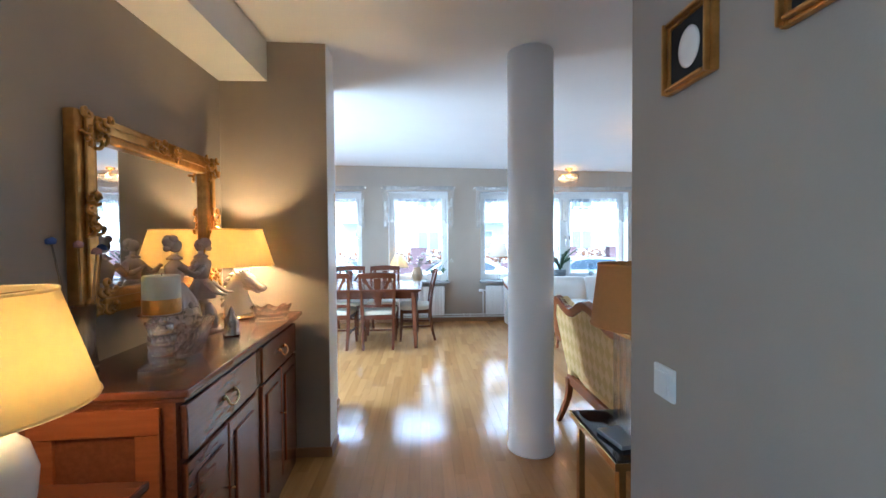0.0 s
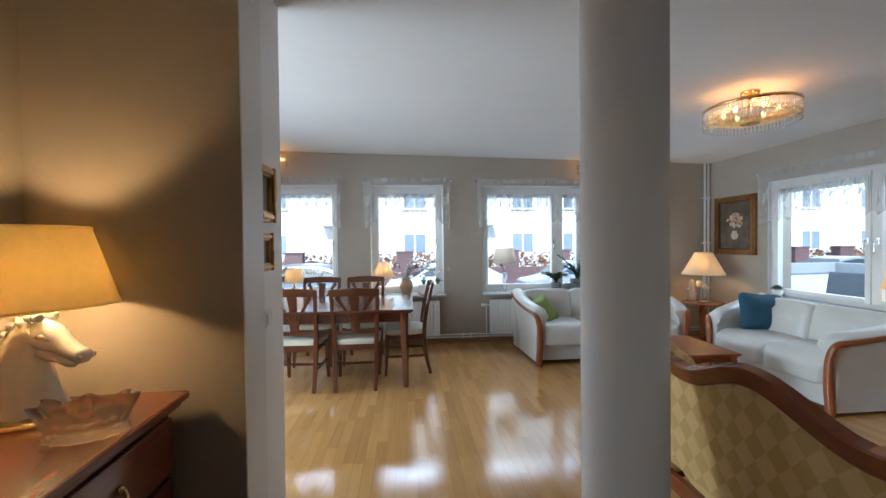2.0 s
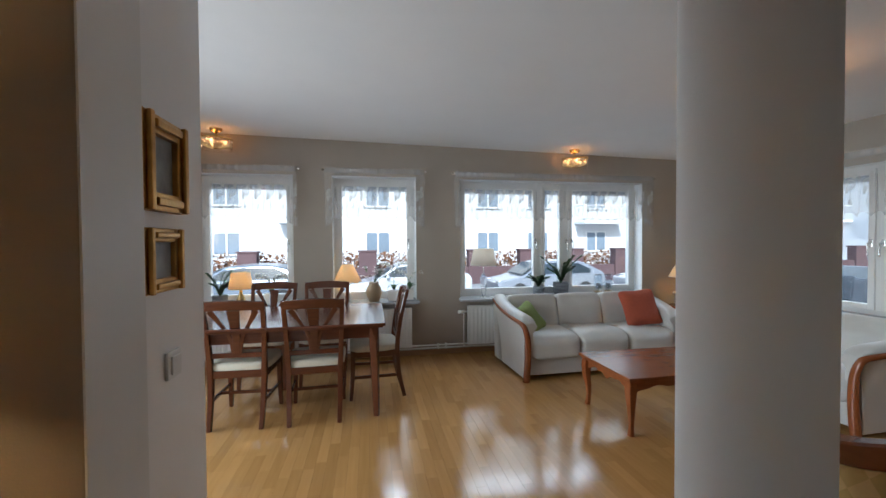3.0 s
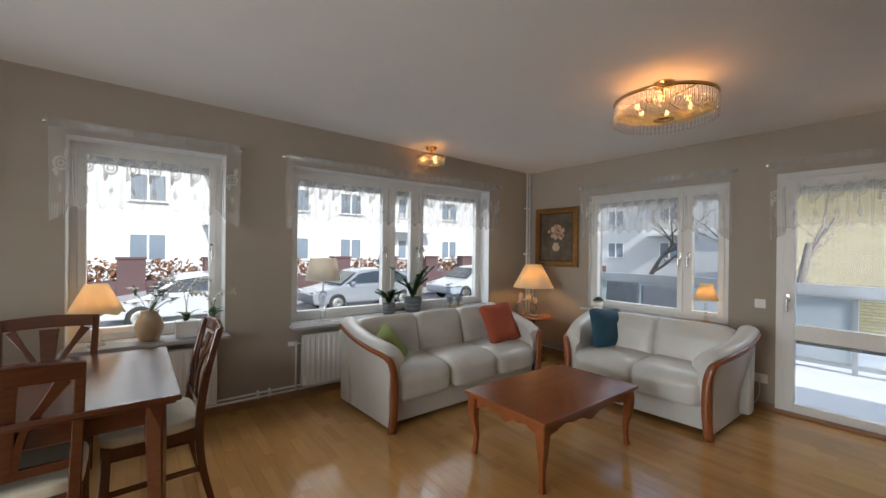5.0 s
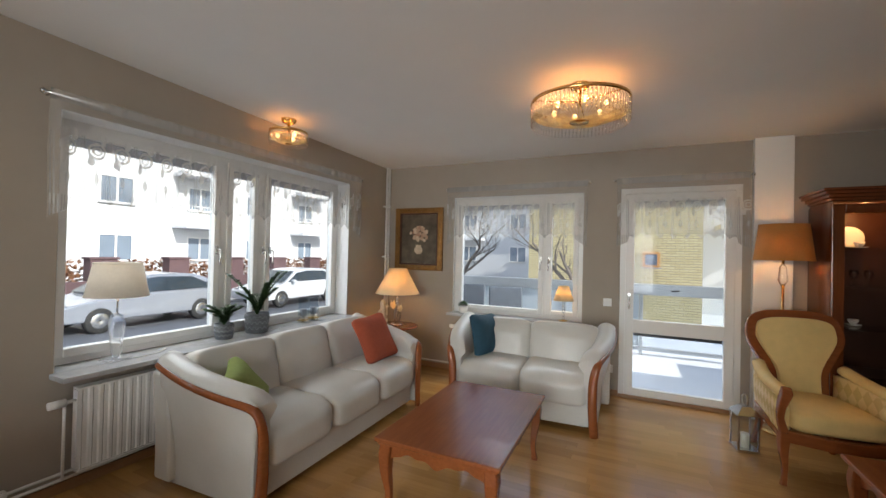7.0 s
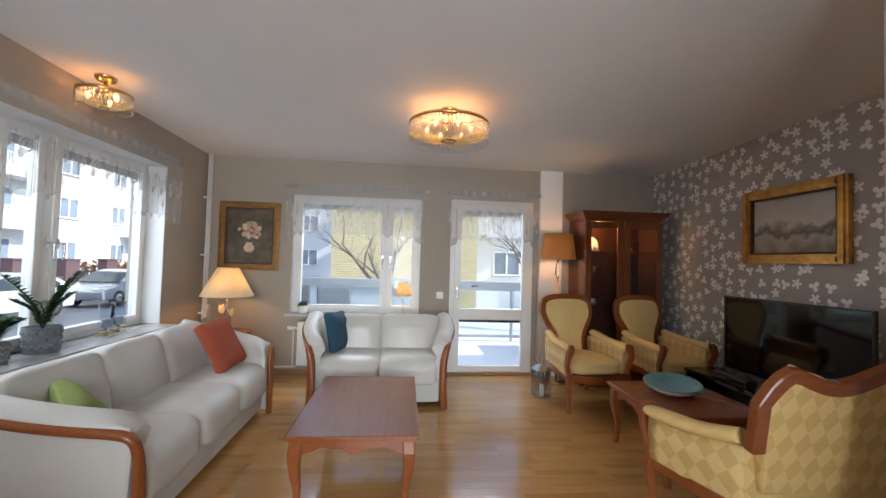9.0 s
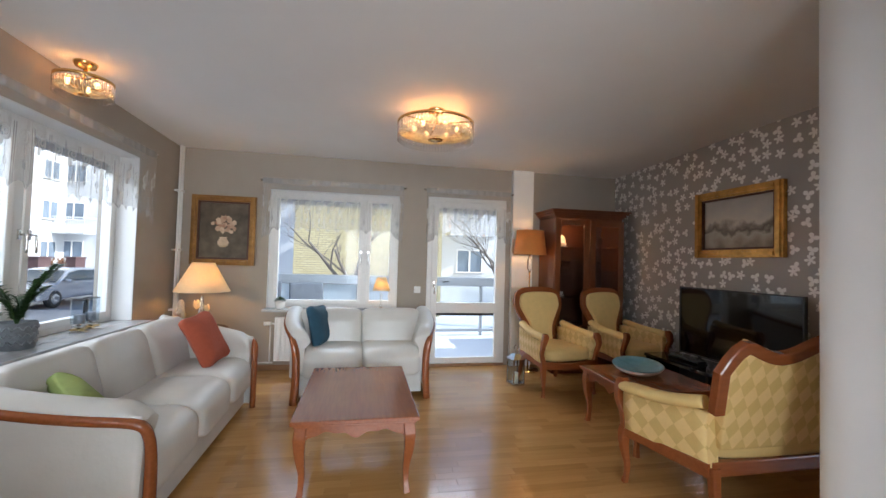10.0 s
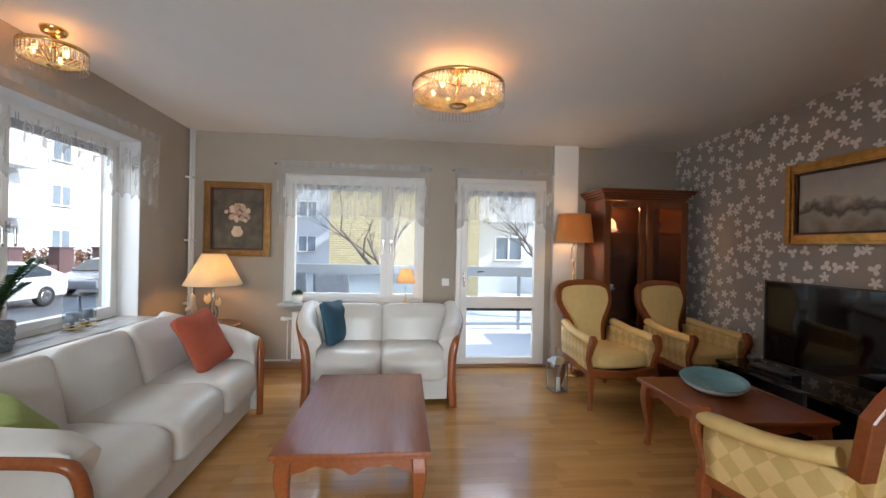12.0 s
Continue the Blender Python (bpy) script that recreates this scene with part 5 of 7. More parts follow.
# ---- dining table and chairs ----
dt = thing("dining_table", "long dark cherry dining table with tapered legs", "dining table", pose(-0.70, 5.855, 0))
TW, TD, TH = 1.89, 1.05, 0.765
part("tabletop", join(box(-TW / 2, TW / 2, -TD / 2, TD / 2, TH - 0.026, TH, 0.009, 3), box(-TW / 2 + 0.02, TW / 2 - 0.02, -TD / 2 + 0.02, TD / 2 - 0.02, TH - 0.04, TH - 0.0265, 0.004)), M_CHERRY_D, dt)
for sx in (-1, 1):
    part("apron", box(sx * (TW / 2 - 0.09) - 0.012, sx * (TW / 2 - 0.09) + 0.012, -TD / 2 + 0.12, TD / 2 - 0.12, TH - 0.13, TH - 0.0405), M_CHERRY_D, dt)
    part("apron", box(-TW / 2 + 0.12, TW / 2 - 0.12, sx * (TD / 2 - 0.09) - 0.012, sx * (TD / 2 - 0.09) + 0.012, TH - 0.13, TH - 0.0405), M_CHERRY_D, dt)
    for sy in (-1, 1):
        part("leg", tube([(sx * (TW / 2 - 0.09), sy * (TD / 2 - 0.09), TH - 0.041), (sx * (TW / 2 - 0.09), sy * (TD / 2 - 0.09), TH - 0.15), (sx * (TW / 2 - 0.075), sy * (TD / 2 - 0.085), 0)], [0.036, 0.034, 0.02], square=True), M_CHERRY_D, dt)


def dining_chair(m):
    """Splat-back chair; local front at +y, back at -y."""
    s = thing("dining_chair", "dark cherry dining chair with a cream seat", "chair", m, group="dining chairs")
    c = cushion(0.45, 0.43, 0.07, 0.3, crown=0.3)
    for v in c.verts:
        v.co.x *= 1 + 0.12 * v.co.y
    part("seat", xf(c, Matrix.Translation((0, 0.02, 0.455))), M_CREAM, s, "cream padded seat")
    part("seat_frame", boxes([(-0.20, 0.20, -0.20, -0.17, 0.38, 0.435), (-0.215, 0.215, 0.19, 0.22, 0.38, 0.435), (-0.215, -0.19, -0.17, 0.19, 0.38, 0.435), (0.19, 0.215, -0.17, 0.19, 0.38, 0.435)]), M_CHERRY_D, s)
    for sg in (-1, 1):
        part("back_post", tube([(sg * 0.185, -0.25, 0.0), (sg * 0.19, -0.20, 0.22), (sg * 0.195, -0.185, 0.45), (sg * 0.205, -0.215, 0.7), (sg * 0.215, -0.275, 0.955)], [0.016, 0.019, 0.021, 0.018, 0.016], 8, (1, 0, 0), square=True, n=4), M_CHERRY_D, s)
        part("leg", tube([(sg * 0.20, 0.205, 0.43), (sg * 0.20, 0.21, 0.2), (sg * 0.205, 0.225, 0.0)], [0.021, 0.018, 0.014], 8, (1, 0, 0), square=True, n=3), M_CHERRY_D, s)
        part("side_stretcher", tube([(sg * 0.195, -0.20, 0.20), (sg * 0.203, 0.205, 0.20)], (0.008, 0.013), 8, square=True), M_CHERRY_D, s)
        arch = [(sg * 0.022, -0.196, 0.57), (sg * 0.05, -0.205, 0.70), (sg * 0.105, -0.228, 0.80), (sg * 0.165, -0.262, 0.90)]
        part("splat", tube(arch, [(0.016, 0.006), (0.013, 0.006), (0.014, 0.006), (0.024, 0.006)], 8, (0, 1, 0.3), square=True, n=5), M_CHERRY_D, s)
    part("splat", tube([(0, -0.196, 0.555), (0, -0.21, 0.70), (0, -0.265, 0.90)], [(0.020, 0.006), (0.030, 0.006), (0.046, 0.006)], 8, (0, 1, 0.3), square=True, n=5), M_CHERRY_D, s)
    part("crest_rail", tube([(-0.228, -0.278, 0.935), (0, -0.295, 0.945), (0.228, -0.278, 0.935)], [(0.010, 0.034), (0.011, 0.037), (0.010, 0.034)], 8, (0, -0.22, 1), square=True, n=6), M_CHERRY_D, s)
    part("lower_rail", tube([(-0.195, -0.19, 0.55), (0.195, -0.19, 0.55)], (0.009, 0.018), 8, square=True), M_CHERRY_D, s)
    part("cross_stretcher", tube([(-0.19, 0.0, 0.20), (0.19, 0.0, 0.20)], (0.008, 0.012), 8, square=True), M_CHERRY_D, s)
    return s


first = dining_chair(pose(-0.31, 5.585, 0, 0, 0, 2))
for x, y, r in ((-0.86, 5.60, -3), (-0.33, 6.36, 180), (-0.88, 6.37, 178), (0.17, 5.97, 92)):
    copy_thing(first, pose(x, y, 0, 0, 0, r))


# ---- display cabinet ----
M_CABWOOD = mat("cabinet_cherry", (0.13, 0.038, 0.013), 0.2, var=0.15, scale=9, color2=(0.18, 0.055, 0.02), coat=0.15, stretch=(7, 7, 0.6))
M_CABIN = mat("cabinet_inside", (0.07, 0.022, 0.010), 0.4, var=0.2, scale=8)
cab = thing("display_cabinet", "tall cherry display cabinet with glazed doors", "cabinet", pose(4.375, 2.30, 0, 0, 0, -90))
CW, CD = 0.90, 0.44    # local: front at -y
part("plinth", box(-CW / 2 - 0.02, CW / 2 + 0.02, -CD / 2 - 0.015, CD / 2, 0, 0.09, 0.006), M_CABWOOD, cab)
for sg in (-1, 1):
    part("side_panel", box(sg * CW / 2 - 0.012, sg * CW / 2 + 0.012, -CD / 2, CD / 2 - 0.015, 0.09, 1.86), M_CABWOOD, cab)
part("back_board", box(-CW / 2, CW / 2, CD / 2 - 0.014, CD / 2, 0.09, 1.86), M_CABIN, cab)
part("top_board", box(-CW / 2, CW / 2, -CD / 2, CD / 2, 1.862, 1.88), M_CABWOOD, cab)
cor = bmesh.new()
for z0, z1, o in ((1.882, 1.905, 0.015), (1.905, 1.93, 0.035), (1.93, 1.955, 0.06), (1.955, 1.975, 0.075)):
    add_box(cor, -CW / 2 - o, CW / 2 + o, -CD / 2 - o, CD / 2, z0, z1)
part("cornice", bevel(cor, 0.006, 2), M_CABWOOD, cab, "stepped cornice")
for z in (0.55, 0.90, 1.22, 1.52):
    part("shelf", box(-CW / 2 + 0.014, CW / 2 - 0.014, -CD / 2 + 0.04, CD / 2 - 0.016, z, z + 0.008), M_CRYSTAL if z > 0.6 else M_CABIN, cab)
for sg in (-1, 1):
    a, b = (-CW / 2 - 0.01, -0.004) if sg < 0 else (0.004, CW / 2 + 0.01)
    d = part("door", boxes(ring(a, b, 0.10, 1.855, 0.075, -CD / 2 - 0.024, -CD / 2 - 0.002), 0.005), M_CABWOOD, cab)
    g = part("pane", box(a + 0.07, b - 0.07, -CD / 2 - 0.014, -CD / 2 - 0.011, 0.17, 1.785), M_PANE, d)
    g.visible_shadow = False
    part("knob", xf(lathe([(0.004, 0), (0.005, 0.012), (0.011, 0.02), (0.009, 0.028), (0.001, 0.03)], 12), Matrix.Translation((sg * 0.04, -CD / 2 - 0.024, 1.0)) @ Matrix.Rotation(radians(90), 4, "X")), M_BRASS, d)
lt = new("cabinet_light", bpy.data.lights.new("cabinet_light", "POINT"))
lt.data.energy, lt.data.color, lt.data.shadow_soft_size = 2.6, (1.0, 0.5, 0.18), 0.02
lt.parent, lt.location = cab, (-0.2, -0.05, 1.80)
spot_b = part("spot", xf(lathe([(0.025, 0), (0.028, 0.02), (0.028, 0.035)], 14), Matrix.Translation((-0.2, -0.05, 1.825))), M_BRASS, cab)


def at_cab(x, y, z):
    return pose(4.375, 2.30, 0, 0, 0, -90) @ pose(x, y, z)


random.seed(3)
for z, items in ((1.528, ((-0.31, "plate"), (-0.2, "cup"), (0.12, "glass"), (0.22, "cup"), (0.32, "glass"))), (1.228, ((-0.33, "glass"), (-0.25, "glass"), (-0.13, "glass"), (0.1, "cup"), (0.2, "glass"), (0.3, "glass"))),
                 (0.908, ((-0.32, "glass"), (-0.22, "cup"), (0.15, "glass"), (0.24, "glass"), (0.33, "cup")))):
    for x, kind in items:
        y = random.uniform(-0.02, 0.08)
        if kind == "plate":
            solid("display_plate", xf(lathe([(0.001, 0.004), (0.05, 0.003), (0.085, 0.016), (0.088, 0.018), (0.085, 0.021), (0.05, 0.008), (0.001, 0.009)], 28), Matrix.Rotation(radians(78), 4, "X")), M_CERAMIC, "white painted china plate standing upright", "plate", m=at_cab(x + 0.08, 0.12, z + 0.087))
        elif kind == "cup":
            c = thing("china_cup", "small white china cup on saucer", "cup", at_cab(x, y, z))
            part("saucer", lathe([(0.02, 0), (0.05, 0.008), (0.052, 0.011), (0.03, 0.006), (0.001, 0.005)], 20), M_CERAMIC, c)
            part("bowl", lathe([(0.014, 0.006), (0.016, 0.012), (0.03, 0.03), (0.035, 0.05), (0.033, 0.05), (0.027, 0.03), (0.001, 0.014)], 20), M_CERAMIC, c)
        else:
            solid("wine_glass", lathe([(0.026, 0), (0.026, 0.003), (0.004, 0.006), (0.0035, 0.05), (0.018, 0.065), (0.028, 0.09), (0.026, 0.125), (0.0245, 0.125), (0.026, 0.09), (0.016, 0.068), (0.001, 0.062)], 18), M_CRYSTAL, "stemmed clear glass on the cabinet shelf", "glass", group="cabinet glasses", m=at_cab(x, y, z))

# ---- television ----
M_SCREEN = mat("tv_screen", (0.005, 0.005, 0.006), 0.05, var=0.1, spec=0.45)
tvu = thing("tv_bench", "low glossy black media bench", "tv bench", pose(2.65, 1.87, 0))
part("top", box(-0.78, 0.78, -0.2, 0.22, 0.38, 0.41, 0.004), M_SCREEN, tvu)
part("base", box(-0.76, 0.76, -0.19, 0.20, 0.0, 0.06, 0.004), M_SCREEN, tvu)
for x in (-0.75, 0.0, 0.75):
    part("divider", box(x - 0.012, x + 0.012, -0.19, 0.20, 0.06, 0.38), M_SCREEN, tvu)
part("back", box(-0.74, 0.74, -0.195, -0.18, 0.06, 0.38), M_BLACK, tvu)
tv = thing("television", "flat black television on the media bench", "television", pose(2.52, 1.93, 0.41, 0, 0, 1))
part("bezel", boxes(ring(-0.56, 0.56, 0.085, 0.715, 0.012, 0.0, 0.03)), M_BLACK, tv)
part("screen", box(-0.549, 0.549, 0.004, 0.022, 0.096, 0.704), M_SCREEN, tv, "dark reflective switched-off screen")
part("rear_shell", box(-0.5, 0.5, -0.045, 0.0035, 0.11, 0.68, 0.02), M_BLACK, tv)
for sg in (-1, 1):
    part("foot", tube([(sg * 0.36, -0.01, 0.12), (sg * 0.36, 0.0, 0.06), (sg * 0.37, 0.09, 0.006)], 0.009, 8, (1, 0, 0)), M_BLACK, tv)
    part("foot", tube([(sg * 0.36, -0.01, 0.12), (sg * 0.36, -0.02, 0.06), (sg * 0.37, -0.1, 0.006)], 0.009, 8, (1, 0, 0)), M_BLACK, tv)
sb = thing("media_box", "small black box on the media bench", "electronics", pose(2.95, 2.0, 0.4102, 0, 0, 4))
part("case", box(-0.17, 0.17, -0.04, 0.05, 0, 0.055, 0.006), M_BLACK, sb)
part("front_strip", box(-0.16, 0.16, 0.051, 0.054, 0.014, 0.04), M_SCREEN, sb)

# ---- lamps ----
WARM = (1.0, 0.54, 0.19)


def lamp_light(parent, at, watts, r=0.03, color=WARM):
    o = new("lamp_light", bpy.data.lights.new("lamp_light", "POINT"))
    o.data.energy, o.data.color, o.data.shadow_soft_size = watts * 1.55, color, r
    o.parent, o.location = parent, at
    return o


def shade_bm(r0, r1, h, z, seg=40, flute=0.0, n=8):
    """An open lampshade shell with thickness, from r0 below to r1 above."""
    bm = lathe([(r0, z), (r1, z + h), (r1 - 0.002, z + h), (r0 - 0.002, z), (r0, z)], seg, close=False)
    if flute:
        for v in bm.verts:
            a = math.atan2(v.co.y, v.co.x)
            f = 1 - (v.co.z - z) / h
            k = 1 - flute * (1 - abs(math.cos(a * n / 2))) * (0.3 + f)
            v.co.x *= k
            v.co.y *= k
            v.co.z -= 0.018 * f * abs(math.cos(a * n / 2))
    return bm


def shade_set(t, r0, r1, h, z, material, seg=40, flute=0.0):
    s = part("shade", shade_bm(r0, r1, h, z, seg, flute), material, t)
    if not flute:
        for r, zz in ((r0, z), (r1, z + h)):
            part("trim", lathe([(r + 0.001, zz - 0.004), (r + 0.003, zz), (r + 0.001, zz + 0.004), (r - 0.003, zz)], seg, close=False), material, s)
    part("spider", join(tube([(-r1, 0, z + h - 0.01), (r1, 0, z + h - 0.01)], 0.0015, 6), tube([(0, -r1, z + h - 0.01), (0, r1, z + h - 0.01)], 0.0015, 6)), M_BRASS, s)
    return s


def bulb(t, z, lit=True):
    part("bulb", xf(lathe([(0.012, -0.05), (0.013, -0.03), (0.026, 0.0), (0.027, 0.012), (0.018, 0.03), (0.001, 0.036)], 16), Matrix.Translation((0, 0, z))), M_BULB if lit else M_CERAMIC, t)


# hall table and lamp at the sideboard's end
ht = thing("hall_table", "small dark hall table beside the sideboard", "table", pose(-0.70, 1.19, 0) @ Matrix.Diagonal((1, 1, 1.0152, 1)))
part("tabletop", box(-0.24, 0.24, -0.24, 0.24, 0.70, 0.725, 0.006), M_CHERRY_D, ht)
for sx in (-1, 1):
    for sy in (-1, 1):
        part("leg", tube([(sx * 0.2, sy * 0.2, 0.70), (sx * 0.205, sy * 0.205, 0.0)], [0.02, 0.014], square=True), M_CHERRY_D, ht)
hl = thing("table_lamp", "cream ceramic table lamp with lit linen shade", "lamp", pose(-0.672, 1.218, 0.7365))
part("base", lathe([(0.06, 0), (0.07, 0.01), (0.075, 0.02), (0.09, 0.07), (0.095, 0.13), (0.08, 0.19), (0.04, 0.235), (0.022, 0.25), (0.02, 0.27)], 32), M_CERAMIC, hl)
part("stem", lathe([(0.012, 0.27), (0.012, 0.345)], 12), M_BRASS, hl)
bulb(hl, 0.395)
shade_set(hl, 0.205, 0.135, 0.25, 0.285, M_SHADE_H)
lamp_light(hl, (0, 0, 0.40), 5.5, 0.03, (1.0, 0.60, 0.25))

# ---- sideboard ----
M_SIDE = mat("walnut_stain", (0.15, 0.042, 0.015), 0.27, var=0.18, scale=12, bump=0.03, bscale=60, color2=(0.20, 0.06, 0.024), coat=0.4, stretch=(5, 1, 5))
SB = thing("sideboard", "dark cherry sideboard with drawers and panelled doors", "sideboard", pose(-0.50, 2.86, 0, 0, 0, 2.8) @ pose(0.45, -2.735, 0))
X0, X1, Y0, Y1, ZT = HALL_W + 0.06, -0.465, 1.44, 2.715, 0.94
part("carcass", box(X0 + 0.002, X1 - 0.02, Y0, Y1, 0.08, 0.895), M_SIDE, SB)
part("top", join(box(X0 + 0.002, X1 + 0.035, Y0 - 0.035, Y1 + 0.02, 0.915, ZT, 0.008, 3), box(X0 + 0.002, X1 + 0.015, Y0 - 0.015, Y1 + 0.01, 0.8955, 0.9145, 0.005)), M_SIDE, SB)
part("plinth", box(X0 + 0.002, X1 - 0.01, Y0 + 0.01, Y1 - 0.01, 0.0, 0.0795, 0.004), M_SIDE, SB)
# the hall lamp's glow on this end is put into its lighter colour
part("end_panel", boxes([(X0 + 0.03, X1 - 0.06, Y0 - 0.014, Y0 - 0.001, 0.80, 0.88), (X0 + 0.03, X1 - 0.06, Y0 - 0.014, Y0 - 0.001, 0.10, 0.18), (X0 + 0.03, X0 + 0.10, Y0 - 0.014, Y0 - 0.001, 0.18, 0.80), (X1 - 0.13, X1 - 0.06, Y0 - 0.014, Y0 - 0.001, 0.18, 0.80)], 0.003), M_CHERRY, SB, "framed end panel, lamp glow put into its lighter cherry")
bays = [(Y0 + 0.02, Y0 + 0.60), (Y1 - 0.60, Y1 - 0.02)]
ym = (bays[0][1] + bays[1][0]) / 2
part("fluted_block", boxes([(X1 - 0.02, X1 - 0.012, ym - 0.032, ym + 0.032, 0.70, 0.88)] + [(X1 - 0.012, X1 - 0.004, ym - 0.03 + i * 0.0105, ym - 0.0245 + i * 0.0105, 0.715, 0.865) for i in range(6)]), M_SIDE, SB, "fluted block between drawers")
part("stile", box(X1 - 0.02, X1 - 0.012, ym - 0.03, ym + 0.03, 0.09, 0.69, 0.002), M_SIDE, SB)
for k, (a, b) in enumerate(bays):
    dr = part("drawer", box(X1 - 0.02, X1 + 0.002, a, b, 0.705, 0.875, 0.006), M_SIDE, SB)
    c = (a + b) / 2
    part("pull", join(xf(lathe([(0.011, 0), (0.010, 0.006), (0.004, 0.014)], 12), Matrix.Translation((X1 + 0.002, c - 0.045, 0.80)) @ Matrix.Rotation(radians(90), 4, "Y")), xf(lathe([(0.011, 0), (0.010, 0.006), (0.004, 0.014)], 12), Matrix.Translation((X1 + 0.002, c + 0.045, 0.80)) @ Matrix.Rotation(radians(90), 4, "Y")),
                      tube([(X1 + 0.014, c - 0.045, 0.80), (X1 + 0.024, c - 0.04, 0.775), (X1 + 0.026, c, 0.762), (X1 + 0.024, c + 0.04, 0.775), (X1 + 0.014, c + 0.045, 0.80)], 0.0045, 8, (1, 0, 0), n=5)), M_BRASS, dr, "curved antique brass pull")
    for (u, v) in (((a, c - 0.003), (c + 0.003, b))):
        d = part("door", box(X1 - 0.02, X1, u, v, 0.095, 0.69, 0.006), M_SIDE, SB)
        part("raised_panel", box(X1, X1 + 0.008, u + 0.05, v - 0.05, 0.15, 0.635, 0.007), M_SIDE, d)
    part("key", tube([(X1 + 0.0, c - 0.02, 0.45), (X1 + 0.03, c - 0.02, 0.45)], 0.004, 6), M_BRASS, dr)

# mirror
M_MIRROR = mat("mirror_silver", (0.88, 0.88, 0.88), 0.01, 1.0, var=0.0)
mir = thing("wall_mirror", "wall mirror in carved gilt frame", "mirror", pose(HALL_W, 2.265, 1.475, 0, 0, 90))
MW, MH, FW = 0.94, 0.75, 0.095     # local: face to -y, u along
for nm, b in (("left", (-MW / 2, -MW / 2 + FW, -MH / 2, MH / 2)), ("right", (MW / 2 - FW, MW / 2, -MH / 2, MH / 2)), ("top", (-MW / 2 + FW, MW / 2 - FW, MH / 2 - FW, MH / 2)), ("bottom", (-MW / 2 + FW, MW / 2 - FW, -MH / 2, -MH / 2 + FW))):
    u0, u1, z0, z1 = b
    part("frame_rail", join(box(u0, u1, -0.05, -0.002, z0, z1, 0.012, 3), box(u0 + (0.03 if nm in ("left", "right") else 0), u1 - (0.03 if nm in ("left", "right") else 0), -0.064, -0.051, z0 + (0.03 if nm in ("top", "bottom") else 0), z1 - (0.03 if nm in ("top", "bottom") else 0), 0.006)), M_GILT, mir)
part("glass", box(-MW / 2 + FW - 0.004, MW / 2 - FW + 0.004, -0.02, -0.012, -MH / 2 + FW - 0.004, MH / 2 - FW + 0.004), M_MIRROR, mir, "clear silvered mirror glass")
random.seed(21)
for cx, cz, sp in ((-MW / 2 + 0.06, MH / 2 - 0.05, 0.07), (MW / 2 - 0.06, MH / 2 - 0.05, 0.07), (-MW / 2 + 0.06, -MH / 2 + 0.05, 0.07), (MW / 2 - 0.06, -MH / 2 + 0.05, 0.07), (0, MH / 2 - 0.045, 0.10), (MW / 2 - 0.05, 0, 0.07), (-MW / 2 + 0.05, 0, 0.07), (0, -MH / 2 + 0.045, 0.1)):
    horiz = abs(cx) < 0.01
    for k in range(11):
        a = k * 0.7
        px = cx + (random.uniform(-sp, sp) if horiz or abs(cz) > 0.1 else random.uniform(-0.025, 0.025))
        pz = cz + (random.uniform(-0.02, 0.02) if horiz else random.uniform(-sp, sp))
        p0 = Vector((max(-MW / 2 + 0.022, min(MW / 2 - 0.022, px)), -0.055, max(-MH / 2 + 0.022, min(MH / 2 - 0.018, pz))))
        pts = [p0 + Vector((0.024 * math.cos(a + t) * (1 - t / 6), -0.010 - 0.004 * t, 0.024 * math.sin(a + t) * (1 - t / 6))) for t in (0, 1, 2, 3, 4)]
        part("scroll", sweep(bmesh.new(), spline(pts, 3), 0.0075, 6, (0, 1, 0)), M_GILT, mir)

# things on the sideboard
def on_side(x, y, r=0):
    return pose(x, y + 0.06, ZT + 0.0005, 0, 0, r)


hz = thing("horse_lamp", "white horse head table lamp, lit", "lamp", on_side(-0.785, 2.625, -8))
hb2 = bmesh.new()
neck = spline([(0.008, 0, 0.012), (-0.004, 0, 0.06), (-0.018, 0, 0.12), (-0.014, 0, 0.17), (0.008, 0, 0.215), (0.035, 0, 0.235)], 5)
nn = len(neck)
sweep(hb2, neck, [(0.056 - 0.024 * k / nn, 0.094 - 0.050 * (k / nn) ** 0.8) for k in range(nn)], 20, (1, 0, 0.2))


def along(path, sizes, seg, up):
    """A tube whose few given sizes are spread evenly over its path."""
    out, n = [], len(path)
    for k in range(n):
        f = k / (n - 1) * (len(sizes) - 1)
        i = min(int(f), len(sizes) - 2)
        out.append(tuple(a + (b - a) * (f - i) for a, b in zip(sizes[i], sizes[i + 1])))
    sweep(hb2, path, out, seg, up)


